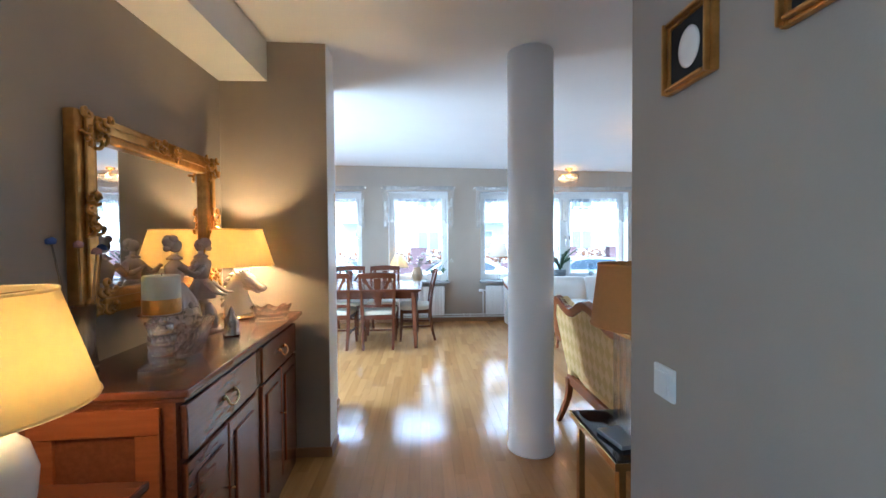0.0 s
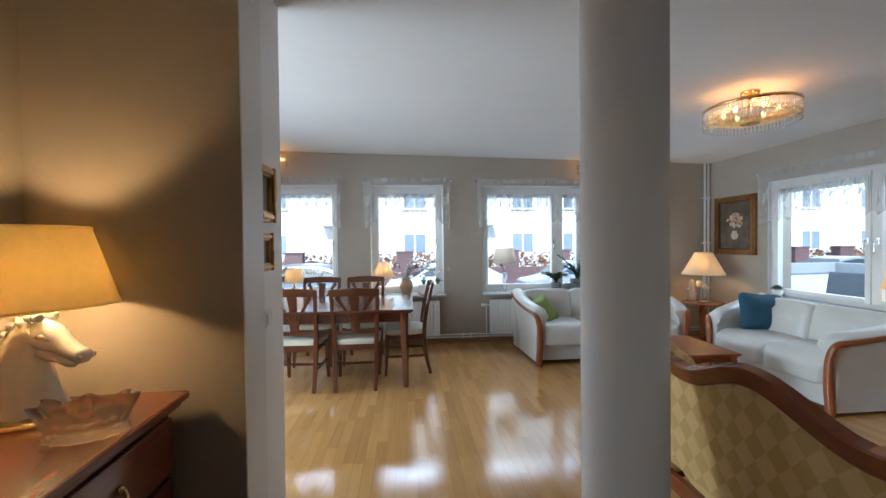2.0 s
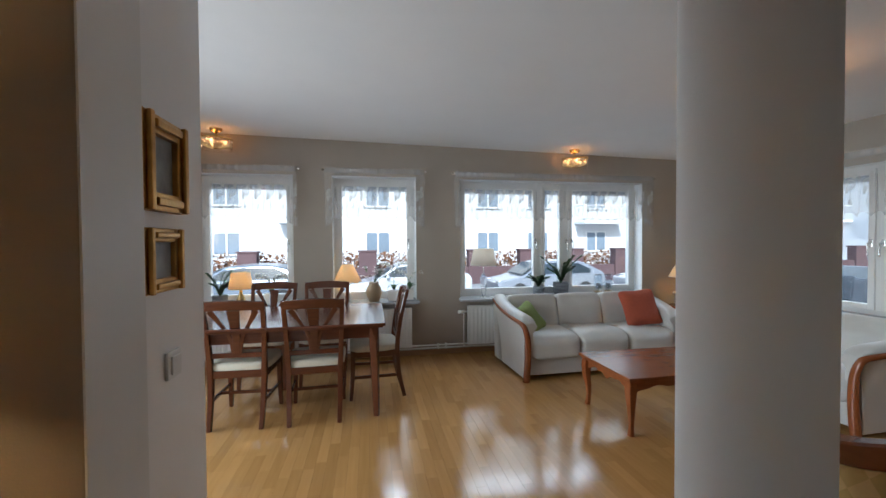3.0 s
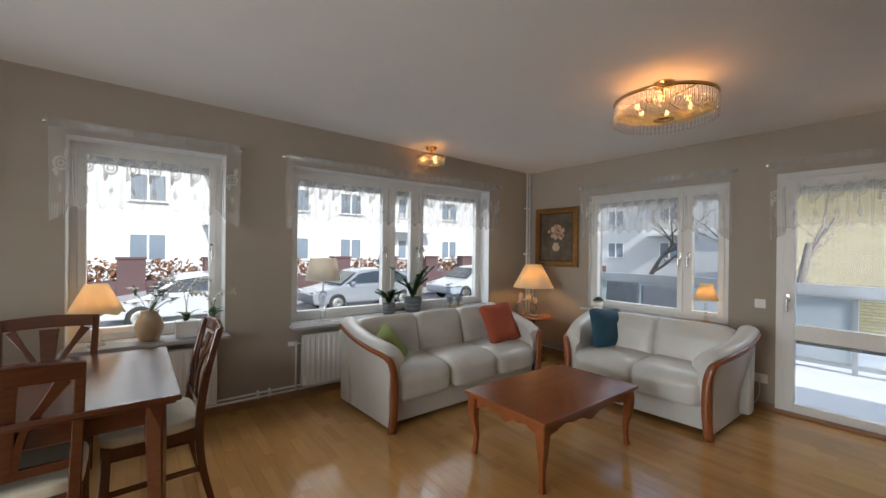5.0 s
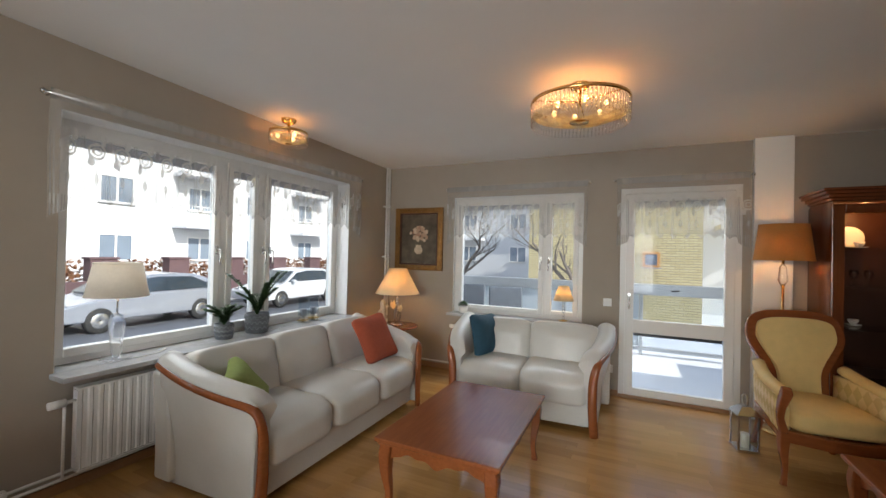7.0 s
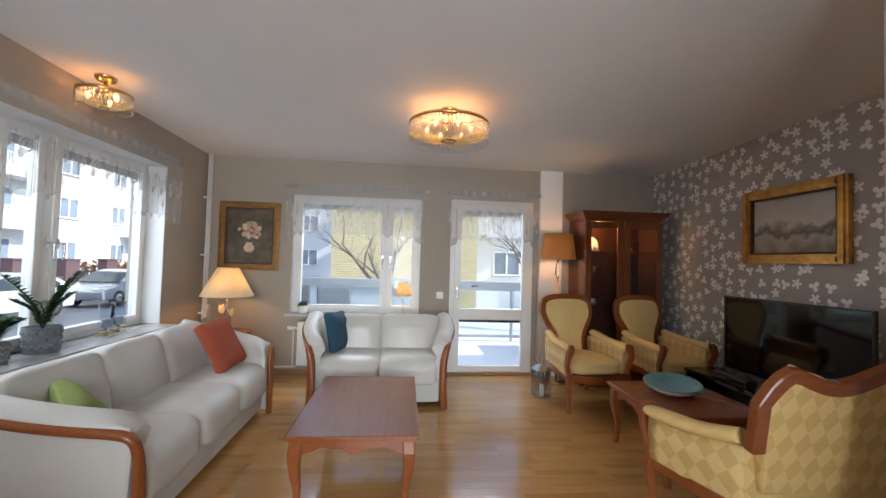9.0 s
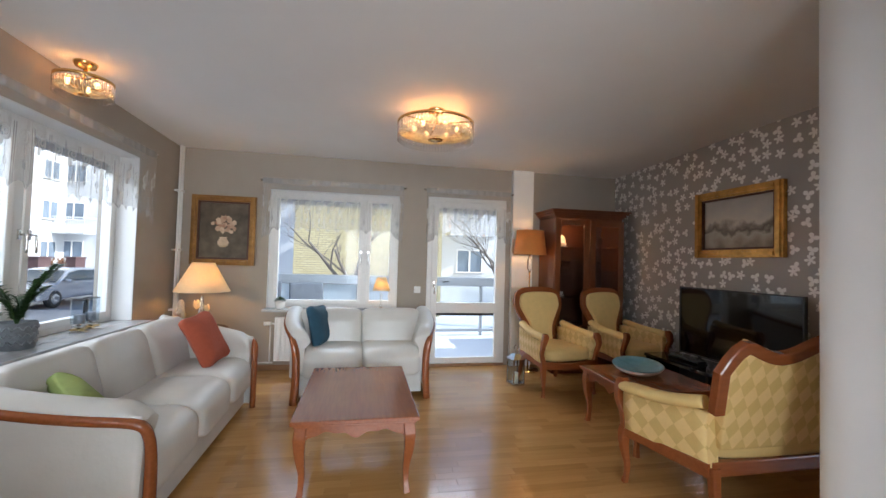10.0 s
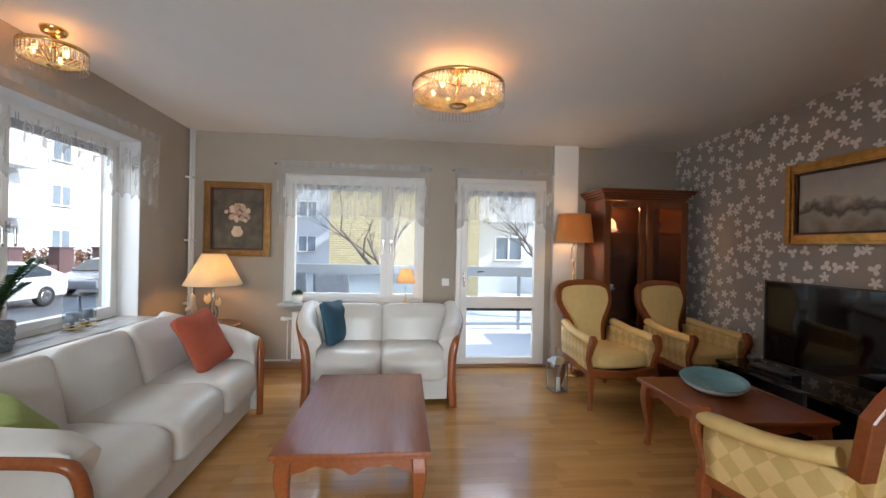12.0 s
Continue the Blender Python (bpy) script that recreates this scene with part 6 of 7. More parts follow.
along(spline([(-0.004, 0, 0.222), (0.035, 0, 0.222), (0.075, 0, 0.205), (0.112, 0, 0.183), (0.142, 0, 0.168), (0.158, 0, 0.16)], 4), [(0.022, 0.024), (0.034, 0.042), (0.034, 0.040), (0.026, 0.026), (0.024, 0.021), (0.025, 0.022), (0.012, 0.012)], 18, (0, 0, 1))
along(spline([(0.045, 0, 0.185), (0.075, 0, 0.168), (0.105, 0, 0.15), (0.124, 0, 0.142)], 4), [(0.028, 0.03), (0.024, 0.022), (0.016, 0.012), (0.014, 0.011), (0.006, 0.006)], 14, (0, 0, 1))
for sg in (-1, 1):
    sweep(hb2, [(0.012, sg * 0.02, 0.245), (0.004, sg * 0.027, 0.262), (-0.010, sg * 0.026, 0.278)], [0.012, 0.011, 0.001], 8)
    sweep(hb2, [(0.052, sg * 0.031, 0.222), (0.066, sg * 0.034, 0.224), (0.082, sg * 0.029, 0.212)], [0.004, 0.007, 0.003], 6)
    sweep(hb2, [(0.150, sg * 0.017, 0.172), (0.157, sg * 0.020, 0.168), (0.158, sg * 0.018, 0.160)], [0.004, 0.006, 0.003], 6)
crest = spline([(0.03, 0, 0.268), (-0.01, 0, 0.262), (-0.052, 0, 0.225), (-0.078, 0, 0.17), (-0.088, 0, 0.11), (-0.088, 0, 0.05)], 2)
for k in range(len(crest) - 1):
    p, d = crest[k], (crest[k + 1] - crest[k]).normalized()
    out = Vector((-d.z, 0, d.x)) * -1 if d.z > 0 else Vector((d.z, 0, -d.x))
    for sg in (-1, 1):
        sweep(hb2, spline([p + Vector((0.022, sg * 0.022, 0)) - out * 0.0, p + Vector((0.006, sg * 0.016, -0.006)) + out * 0.008, p + out * 0.017 + d * 0.022 + Vector((0, sg * 0.003, 0))], 3), [0.010, 0.012, 0.013, 0.012, 0.010, 0.007, 0.003], 7)
part("horse_head", hb2, M_CERAMIC, hz, "white ceramic horse head")
part("gilt_foot", lathe([(0.095, 0), (0.098, 0.006), (0.09, 0.014)], 28), M_BRASS, hz)
part("stem", lathe([(0.03, 0.262), (0.026, 0.285), (0.012, 0.288), (0.012, 0.32)], 16), M_CERAMIC, hz)
bulb(hz, 0.385)
shade_set(hz, 0.188, 0.128, 0.205, 0.298, M_SHADE_H, 48)
lamp_light(hz, (0, 0, 0.39), 15.0, 0.03, (1.0, 0.60, 0.25))


def ball(x, y, z, r, squash=1.0):
    b = bmesh.new()
    bmesh.ops.create_icosphere(b, subdivisions=2, radius=r)
    for v in b.verts:
        v.co.z *= squash
    for f in b.faces:
        f.smooth = True
    return xf(b, Matrix.Translation((x, y, z)))


def fluted(profile, n, amp, z0, z1):
    """A turned cloth whose folds grow from z1 down to z0."""
    b = lathe(profile, 56)
    for v in b.verts:
        f = max(0.0, min(1.0, (z1 - v.co.z) / (z1 - z0)))
        a = math.atan2(v.co.y, v.co.x)
        k = 1 + amp * f * (math.sin(n * a) + 0.4 * math.sin(2.3 * n * a + 1))
        v.co.x *= k
        v.co.y *= k
    return b


def figurine(name, label, m, lady):
    """A porcelain dancing figure, one plain mesh."""
    if lady:
        pieces = [lathe([(0.085, 0), (0.09, 0.006), (0.085, 0.014)], 28), fluted([(0.082, 0.014), (0.086, 0.03), (0.08, 0.07), (0.066, 0.12), (0.046, 0.17), (0.027, 0.215)], 9, 0.09, 0.014, 0.19),
                  fluted([(0.068, 0.125), (0.07, 0.13), (0.058, 0.17), (0.04, 0.20), (0.025, 0.222)], 6, 0.13, 0.12, 0.21), lathe([(0.024, 0.215), (0.027, 0.235), (0.034, 0.265), (0.034, 0.28), (0.02, 0.298), (0.011, 0.306), (0.010, 0.33)], 20)]
        pieces += [ball(0.062 * math.cos(t), 0.062 * math.sin(t), 0.132 + 0.008 * math.sin(3 * t), 0.014) for t in (0.3, 1.1, 1.9, 2.7, 3.5, 4.3, 5.1, 5.9)]
        pieces += [ball(-0.018, 0.0, 0.372, 0.023), ball(-0.012, 0.016, 0.384, 0.015), ball(-0.012, -0.016, 0.384, 0.015), ball(-0.026, 0.0, 0.348, 0.013)]
    else:
        pieces = [lathe([(0.078, 0), (0.082, 0.008), (0.076, 0.016), (0.05, 0.024)], 28), tube([(-0.035, 0.02, 0.015), (-0.045, 0.03, 0.07), (-0.03, 0.028, 0.12)], [0.030, 0.024, 0.012], 10, n=3),
                  tube([(-0.012, 0.02, 0.02), (-0.018, 0.018, 0.085), (-0.006, 0.013, 0.165)], [0.009, 0.014, 0.021], 12, (1, 0, 0), n=4), tube([(0.045, -0.022, 0.02), (0.036, -0.016, 0.085), (0.008, -0.012, 0.165)], [0.009, 0.014, 0.021], 12, (1, 0, 0), n=4),
                  tube([(-0.012, 0.02, 0.022), (0.018, 0.024, 0.02)], [0.011, 0.006], 8), tube([(0.045, -0.022, 0.022), (0.075, -0.024, 0.02)], [0.011, 0.006], 8),
                  fluted([(0.056, 0.138), (0.058, 0.142), (0.044, 0.18), (0.027, 0.22)], 5, 0.14, 0.138, 0.2), lathe([(0.026, 0.215), (0.03, 0.245), (0.038, 0.275), (0.036, 0.292), (0.018, 0.308), (0.011, 0.314), (0.011, 0.335)], 20)]
        for sg in (-1, 1):
            pieces.append(tube([(-0.03, sg * 0.022, 0.205), (-0.07, sg * 0.034, 0.165), (-0.108, sg * 0.045, 0.155)], [(0.020, 0.012), (0.026, 0.008), (0.006, 0.003)], 10, n=4))
        pieces += [ball(-0.016, 0.0, 0.366, 0.024), ball(-0.028, 0.0, 0.345, 0.013), ball(-0.004, 0.02, 0.362, 0.010), ball(-0.004, -0.02, 0.362, 0.010)]
    pieces.append(fluted([(0.012, 0.322), (0.026, 0.312), (0.024, 0.306), (0.012, 0.308)], 8, 0.1, 0.30, 0.33))
    pieces.append(ball(0.002, 0, 0.358, 0.023, 1.15))
    for sg in (-1, 1):
        pieces.append(tube([(0, sg * 0.034, 0.284), (0.035, sg * 0.058, 0.248), (0.085, sg * 0.04, 0.272)], [0.014, 0.011, 0.007], 10, n=5))
        pieces.append(ball(0.05, sg * 0.055, 0.252, 0.015, 0.8))
        pieces.append(ball(0.09, sg * 0.038, 0.276, 0.009))
    j = join(*pieces)
    return solid(name, xf(j, Matrix.Scale(1.17, 4)), M_PORC, label, "figurine", m=m)


M_PORC = mat("painted_porcelain", (0.50, 0.38, 0.32), 0.16, var=0.35, scale=9, color2=(0.80, 0.66, 0.58), coat=0.4)
figurine("figurine", "porcelain gentleman figurine in a tail coat", on_side(-0.80, 2.265, 190), False)
figurine("figurine", "porcelain lady figurine in a pink gown", on_side(-0.81, 2.075, 60), True)

ch = thing("candle_holder", "stacked crystal candle holder with cream candle", "candle holder", on_side(-0.60, 1.655))
part("foot", lathe([(0.068, 0), (0.07, 0.004), (0.07, 0.018), (0.066, 0.022)], 32), M_CRYSTAL, ch)
for k, (z, r, dx) in enumerate(((0.023, 0.033, 0.004), (0.058, 0.036, -0.004), (0.093, 0.036, 0.005), (0.128, 0.035, -0.003))):
    part("crystal_block", lathe([(r - 0.004, z), (r, z + 0.004), (r, z + 0.029), (r - 0.004, z + 0.033)], 10, dx, 0), M_CRYSTAL, ch)
part("stem", lathe([(0.014, 0.162), (0.014, 0.185)], 16), M_CRYSTAL, ch)
part("cup", lathe([(0.03, 0.186), (0.065, 0.19), (0.068, 0.195), (0.06, 0.196)], 32), M_CRYSTAL, ch)
M_WAX = mat("cream_wax", (0.72, 0.66, 0.52), 0.5, var=0.04, sub=0.3)
cd = thing("candle", "thick cream candle with a gold glitter band", "candle", on_side(-0.60, 1.655) @ pose(0, 0, 0.1965))
part("wax", lathe([(0.054, 0), (0.055, 0.003), (0.055, 0.125), (0.05, 0.128), (0.02, 0.122)], 32), M_WAX, cd)
part("gold_band", lathe([(0.0555, 0.002), (0.0565, 0.004), (0.0565, 0.045), (0.0555, 0.05)], 32, close=False), M_GILT, cd)
part("wick", tube([(0, 0, 0.12), (0.002, 0, 0.135)], 0.0015, 6), M_BLACK, cd)


def facets(seed, r, squash):
    b = bmesh.new()
    bmesh.ops.create_icosphere(b, subdivisions=2, radius=r)
    rnd = random.Random(seed)
    for v in b.verts:
        v.co = v.co * rnd.uniform(0.86, 1.06)
        v.co.z = max(v.co.z * squash, -r * 0.6)
    return xf(b, Matrix.Translation((0, 0, r * 0.6)))


def cut_bowl(r0, r1, h, rows=18, seg=96):
    """A thick bowl whose outside is cut with a net of diamonds."""
    prof = [(r0 * 0.9, 0.0)]
    for k in range(rows + 1):
        f = k / rows
        prof.append((r0 + (r1 - r0) * f ** 0.7, 0.004 + (h - 0.004) * f))
    prof += [(r1 - 0.008, h), (r0 + (r1 - r0) * 0.6 - 0.01, h * 0.5), (r0 * 0.8, 0.014), (0.001, 0.012)]
    b = lathe(prof, seg)
    for v in b.verts:
        r = math.hypot(v.co.x, v.co.y)
        if r > r0 * 0.95 and v.co.z < h - 0.001:
            a = math.atan2(v.co.y, v.co.x)
            d = abs(math.sin(6 * a + v.co.z * 55)) * abs(math.sin(6 * a - v.co.z * 55))
            k = 1 - 0.09 * (1 - d) ** 3
            v.co.x *= k
            v.co.y *= k
        elif v.co.z >= h - 0.001:
            v.co.z += 0.005 * math.cos(12 * math.atan2(v.co.y, v.co.x))
    for f in b.faces:
        f.smooth = False
    return b


solid("crystal_bowl", cut_bowl(0.06, 0.115, 0.135), M_CRYSTAL, "diamond-cut crystal bowl on the sideboard", "bowl", m=on_side(-0.655, 1.85))
bl = solid("glass_bowl", lathe([(0.05, 0), (0.064, 0.003), (0.068, 0.012), (0.058, 0.02), (0.068, 0.045), (0.084, 0.078), (0.079, 0.079), (0.062, 0.045), (0.05, 0.024), (0.001, 0.02)], 112), M_CRYSTAL, "oval ribbed clear glass bowl with wavy rim", "bowl", m=on_side(-0.56, 2.505, 15))
for v in bl.data.vertices:
    a = math.atan2(v.co.y, v.co.x)
    k = 1 + 0.075 * math.cos(14 * a) * min(1, v.co.z / 0.02 + 0.4)
    v.co.x *= k * 1.22
    v.co.y *= k * 0.82
    if v.co.z > 0.06:
        v.co.z += 0.008 * math.cos(7 * a) + 0.006 * math.cos(2 * a)
M_SILVERM = mat("tarnished_silver", (0.50, 0.46, 0.40), 0.25, 1.0, var=0.3, scale=25)
sv = thing("ornament", "small silvered mantel ornament with round face", "ornament", on_side(-0.61, 2.155, -60))
part("body", join(lathe([(0.034, 0.0), (0.038, 0.008), (0.03, 0.02), (0.034, 0.05), (0.03, 0.08), (0.016, 0.10), (0.008, 0.125), (0.001, 0.14)], 16), *[xf(facets(40 + k, 0.014, 1), Matrix.Translation((0.03 * math.cos(k * 1.57 + 0.8), 0.03 * math.sin(k * 1.57 + 0.8), 0))) for k in range(4)]), M_SILVERM, sv)
part("face", xf(lathe([(0.022, 0), (0.024, 0.004), (0.018, 0.008), (0.001, 0.009)], 20), Matrix.Translation((0, -0.032, 0.06)) @ Matrix.Rotation(radians(90), 4, "X")), M_CRYSTAL, sv)
vs = thing("stick_vase", "tall clear vase with coloured glass stirrers", "vase", on_side(-0.89, 1.70))
part("vase", lathe([(0.035, 0), (0.038, 0.005), (0.03, 0.1), (0.036, 0.22), (0.034, 0.22), (0.028, 0.1), (0.033, 0.01), (0.001, 0.008)], 20), M_CRYSTAL, vs)
M_BLUEG = mat("blue_glass_bead", (0.08, 0.12, 0.32), 0.1, var=0.2)
M_ROSEG = mat("rose_glass_bead", (0.45, 0.25, 0.24), 0.1, var=0.2)
for k, (dx, dy) in enumerate(((-0.04, -0.05), (-0.01, 0.0), (0.02, 0.045), (0.04, 0.0))):
    st = part("stirrer", tube([(dx * 0.2, dy * 0.2, 0.012), (dx * 1.2, dy * 1.2, 0.44 - 0.012 * k)], 0.003, 6), M_CRYSTAL, vs)
    part("bead", xf(facets(60 + k, 0.016, 1), Matrix.Translation((dx * 1.2, dy * 1.2, 0.43 - 0.012 * k))), (M_BLUEG, M_ROSEG, M_BLUEG, M_ROSEG)[k], st)

# ---- pictures ----
M_CANVAS_F = mat("dark_flower_canvas", (0.05, 0.038, 0.026), 0.65, var=0.5, scale=9, color2=(0.17, 0.13, 0.085), bump=0.3, bscale=200)
M_PETAL = mat("painted_petals", (0.50, 0.20, 0.11), 0.5, var=0.4, scale=30, color2=(0.70, 0.56, 0.40), island=1.2)
M_VASEP = mat("painted_vase", (0.52, 0.40, 0.28), 0.5, var=0.3, scale=20)
M_BLACKV = mat("black_velvet", (0.012, 0.011, 0.01), 0.9, var=0.2)


def landscape():
    """Painted winter river: pale sky, dark trees at mid height, grey water."""
    m = bpy.data.materials.new("landscape_canvas")
    m.use_nodes = True
    n, l = m.node_tree.nodes, m.node_tree.links
    p = n["Principled BSDF"]
    p.inputs["Roughness"].default_value = 0.4
    tc, sp = n.new("ShaderNodeTexCoord"), n.new("ShaderNodeSeparateXYZ")
    l.new(tc.outputs["Object"], sp.inputs[0])
    ns = n.new("ShaderNodeTexNoise")
    ns.inputs["Scale"].default_value = 7
    ns.inputs["Detail"].default_value = 8
    l.new(tc.outputs["Object"], ns.inputs["Vector"])
    ma = n.new("ShaderNodeMath")
    ma.operation = "MULTIPLY_ADD"
    ma.inputs[1].default_value = 0.32
    l.new(ns.outputs[0], ma.inputs[0])
    l.new(sp.outputs["Z"], ma.inputs[2])
    mr = n.new("ShaderNodeMapRange")
    mr.inputs["From Min"].default_value, mr.inputs["From Max"].default_value = -0.10, 0.42
    l.new(ma.outputs[0], mr.inputs["Value"])
    cr = n.new("ShaderNodeValToRGB")
    e = cr.color_ramp.elements
    e[0].position, e[0].color = 0.0, (0.14, 0.12, 0.09, 1)
    e[1].position, e[1].color = 1.0, (0.42, 0.41, 0.39, 1)
    for ps, c in ((0.14, (0.30, 0.26, 0.20, 1)), (0.30, (0.42, 0.39, 0.33, 1)), (0.38, (0.12, 0.10, 0.08, 1)), (0.46, (0.28, 0.25, 0.21, 1)), (0.54, (0.60, 0.56, 0.48, 1)), (0.78, (0.50, 0.48, 0.45, 1))):
        k = e.new(ps)
        k.color = c
    l.new(mr.outputs[0], cr.inputs[0])
    l.new(cr.outputs[0], p.inputs["Base Color"])
    return m


def picture(name, label, m, w, h, fw, canvas, inner=0.0, depth=0.035, frame_mat=None):
    """Moulded frame round a canvas; local face to -y."""
    f = thing(name, label, "picture", m)
    fm = frame_mat or M_GILT
    for b, hz_ in (((-w / 2, -w / 2 + fw, -h / 2, h / 2), 0), ((w / 2 - fw, w / 2, -h / 2, h / 2), 0), ((-w / 2 + fw, w / 2 - fw, h / 2 - fw, h / 2), 1), ((-w / 2 + fw, w / 2 - fw, -h / 2, -h / 2 + fw), 1)):
        u0, u1, z0, z1 = b
        o = fw * 0.28
        part("frame_rail", join(box(u0, u1, -depth, -0.002, z0, z1, 0.004), box(u0 + (0 if hz_ else o), u1 - (0 if hz_ else o), -depth - 0.014, -depth - 0.0005, z0 + (o if hz_ else 0), z1 - (o if hz_ else 0), 0.005)), fm, f)
    if inner:
        part("slip", boxes(ring(-w / 2 + fw, w / 2 - fw, -h / 2 + fw, h / 2 - fw, inner, -depth * 0.7, -0.004)), M_GILT if frame_mat else M_CABIN, f, "inner slip moulding")
    part("canvas", box(-w / 2 + fw, w / 2 - fw, -0.012, -0.003, -h / 2 + fw, h / 2 - fw), canvas, f)
    return f


FACE_W = Matrix.Rotation(radians(-90), 4, "Z")
pf = picture("flower_painting", "still life of roses in a broad gilt frame", Matrix.Translation((E, 6.578, 1.585)) @ FACE_W, 0.675, 0.785, 0.065, M_CANVAS_F, 0.02, 0.04)
random.seed(5)
fl = bmesh.new()
for k in range(34):
    a, r = random.uniform(0, 6.28), random.uniform(0, 0.115)
    c = Vector((0.0 + r * math.cos(a) * 1.1, -0.0135 - 0.00015 * k, 0.06 + r * math.sin(a) * 0.85))
    q = [fl.verts.new(c + Vector((random.uniform(0.6, 1.1) * 0.028 * math.cos(t * 0.785), 0, random.uniform(0.6, 1.1) * 0.028 * math.sin(t * 0.785)))) for t in range(8)]
    fl.faces.new(q)
part("painted_flowers", fl, M_PETAL, pf, "painted coral and cream roses")
part("painted_vase", xf(lathe([(0.03, 0), (0.055, 0.03), (0.06, 0.06), (0.035, 0.10), (0.04, 0.115)], 24), Matrix.Translation((-0.005, -0.0135, -0.19)) @ Matrix.Diagonal((1, 0.01, 1, 1))), M_VASEP, pf)
M_GILT_B = mat("brown_gilt_frame", (0.27, 0.135, 0.04), 0.42, 0.7, var=0.35, scale=20, bump=0.4, bscale=70)
for o in pf.children:
    if o.data.materials[0] == M_GILT:
        o.data.materials[0] = M_GILT_B
picture("landscape_painting", "winter river landscape in a wide gilt frame", Matrix.Translation((2.75, SOUTH, 1.73)) @ Matrix.Rotation(radians(180), 4, "Z"), 0.885, 0.64, 0.075, landscape(), 0.018, 0.045)
M_SMALLP = mat("small_dark_painting", (0.10, 0.10, 0.10), 0.4, var=0.5, scale=14, color2=(0.42, 0.42, 0.40))
FACE_E = Matrix.Rotation(radians(90), 4, "Z")
picture("small_painting", "small painting in a broad gilt frame", Matrix.Translation((STUB_X, 3.39, 1.62)) @ FACE_E, 0.24, 0.255, 0.05, M_SMALLP, 0.0, 0.03)
picture("small_painting", "small dark painting in a bronzed frame", Matrix.Translation((STUB_X, 3.38, 1.36)) @ FACE_E, 0.20, 0.175, 0.038, M_SMALLP, 0.0, 0.025)
for y, w in ((1.256, 0.172), (0.925, 0.172)):
    p = picture("relief_picture", "oval white relief on black in gilt frame", Matrix.Translation((HALL_E, y, 1.828)) @ FACE_W, w, 0.178, 0.019, M_BLACKV, 0.0, 0.018)
    part("relief", xf(lathe([(0.030, 0), (0.030, 0.002), (0.026, 0.004), (0.014, 0.007), (0.001, 0.005)], 28), Matrix.Translation((0, -0.012, 0)) @ Matrix.Rotation(radians(90), 4, "X") @ Matrix.Diagonal((1.25, 1.6, 1, 1))), M_CERAMIC, p, "white oval relief")

# ---- crystal ceiling lights ----
M_CLEARC = crystal_glass("crystal_prism")
M_GLOWC = mat("lit_crystal", (0.92, 0.74, 0.50), 0.08, var=0.4, scale=90, transl=0.6)


def crystal_light(label, m, R, drop, ring_h, watts, rows, bulbs, hang):
    """Brass ring under the ceiling carrying strings of prisms and a shallow basket of crystal."""
    c = thing("crystal_ceiling_light", label, "ceiling light", m)
    part("rose", lathe([(0.02, -0.045), (0.055, -0.03), (0.065, -0.008), (0.065, 0.0)], 24), M_BRASS, c)
    part("stem", lathe([(0.012, -hang), (0.012, -0.04)], 12), M_BRASS, c)
    part("ring", lathe([(R, -hang - ring_h), (R + 0.004, -hang - ring_h), (R + 0.004, -hang), (R, -hang), (R, -hang - ring_h)], 56, close=False), M_BRASS, c)
    for k in range(3):
        a = k * 2.094
        part("arm", tube([(0, 0, -hang + 0.0), (R * math.cos(a), R * math.sin(a), -hang - 0.01)], 0.005, 6), M_BRASS, c)
    n = int(2 * math.pi * R / 0.026)
    me = mesh_of("prism", lathe([(0.001, 0), (0.0075, -0.008), (0.006, -drop + 0.012), (0.001, -drop)], 5, close=False), M_CLEARC)
    me2 = mesh_of("drop", lathe([(0.001, 0), (0.003, -0.006), (0.0065, -0.018), (0.001, -0.028)], 6, close=False), M_CLEARC)
    for k in range(n):
        a = 2 * math.pi * k / n
        for mm, r, z in ((me, R - 0.002, -hang - ring_h), (me2, R - 0.002, -hang - ring_h - drop)):
            o = new(mm.name.split(".")[0], mm)
            o.parent, o.location = c, (r * math.cos(a), r * math.sin(a), z)
    bk = bmesh.new()
    nb = int(n * 0.9)
    for k in range(nb):
        a = 2 * math.pi * k / nb
        pts = []
        for j in range(rows + 1):
            f = j / rows
            r = R * (0.97 - 0.80 * f)
            pts.append((r * math.cos(a), r * math.sin(a), -hang - ring_h - drop * 0.55 - drop * 0.55 * math.sin(f * 1.5)))
        sweep(bk, pts, [0.0022 if j % 2 else 0.0060 * (1 - 0.5 * j / rows) for j in range(rows + 1)], 5)
    tagged(part("crystal_basket", bk, M_GLOWC, c), "strings of amber lit crystal", kind="stuff")
    part("boss", lathe([(0.001, -hang - ring_h - drop * 1.22), (R * 0.2, -hang - ring_h - drop * 1.14), (R * 0.2, -hang - ring_h - drop * 1.08)], 20), M_BRASS, c)
    for k in range(bulbs):
        a = 2 * math.pi * k / bulbs + 0.3
        r = R * 0.55
        part("bulb", xf(lathe([(0.008, -0.02), (0.014, 0), (0.012, 0.014), (0.001, 0.02)], 10), Matrix.Translation((r * math.cos(a), r * math.sin(a), -hang - ring_h * 0.5 - 0.03))), M_BULB, c)
        lamp_light(c, (r * math.cos(a), r * math.sin(a), -hang - ring_h * 0.5 + 0.012), watts / bulbs, 0.012, (1.0, 0.42, 0.13))
    return c


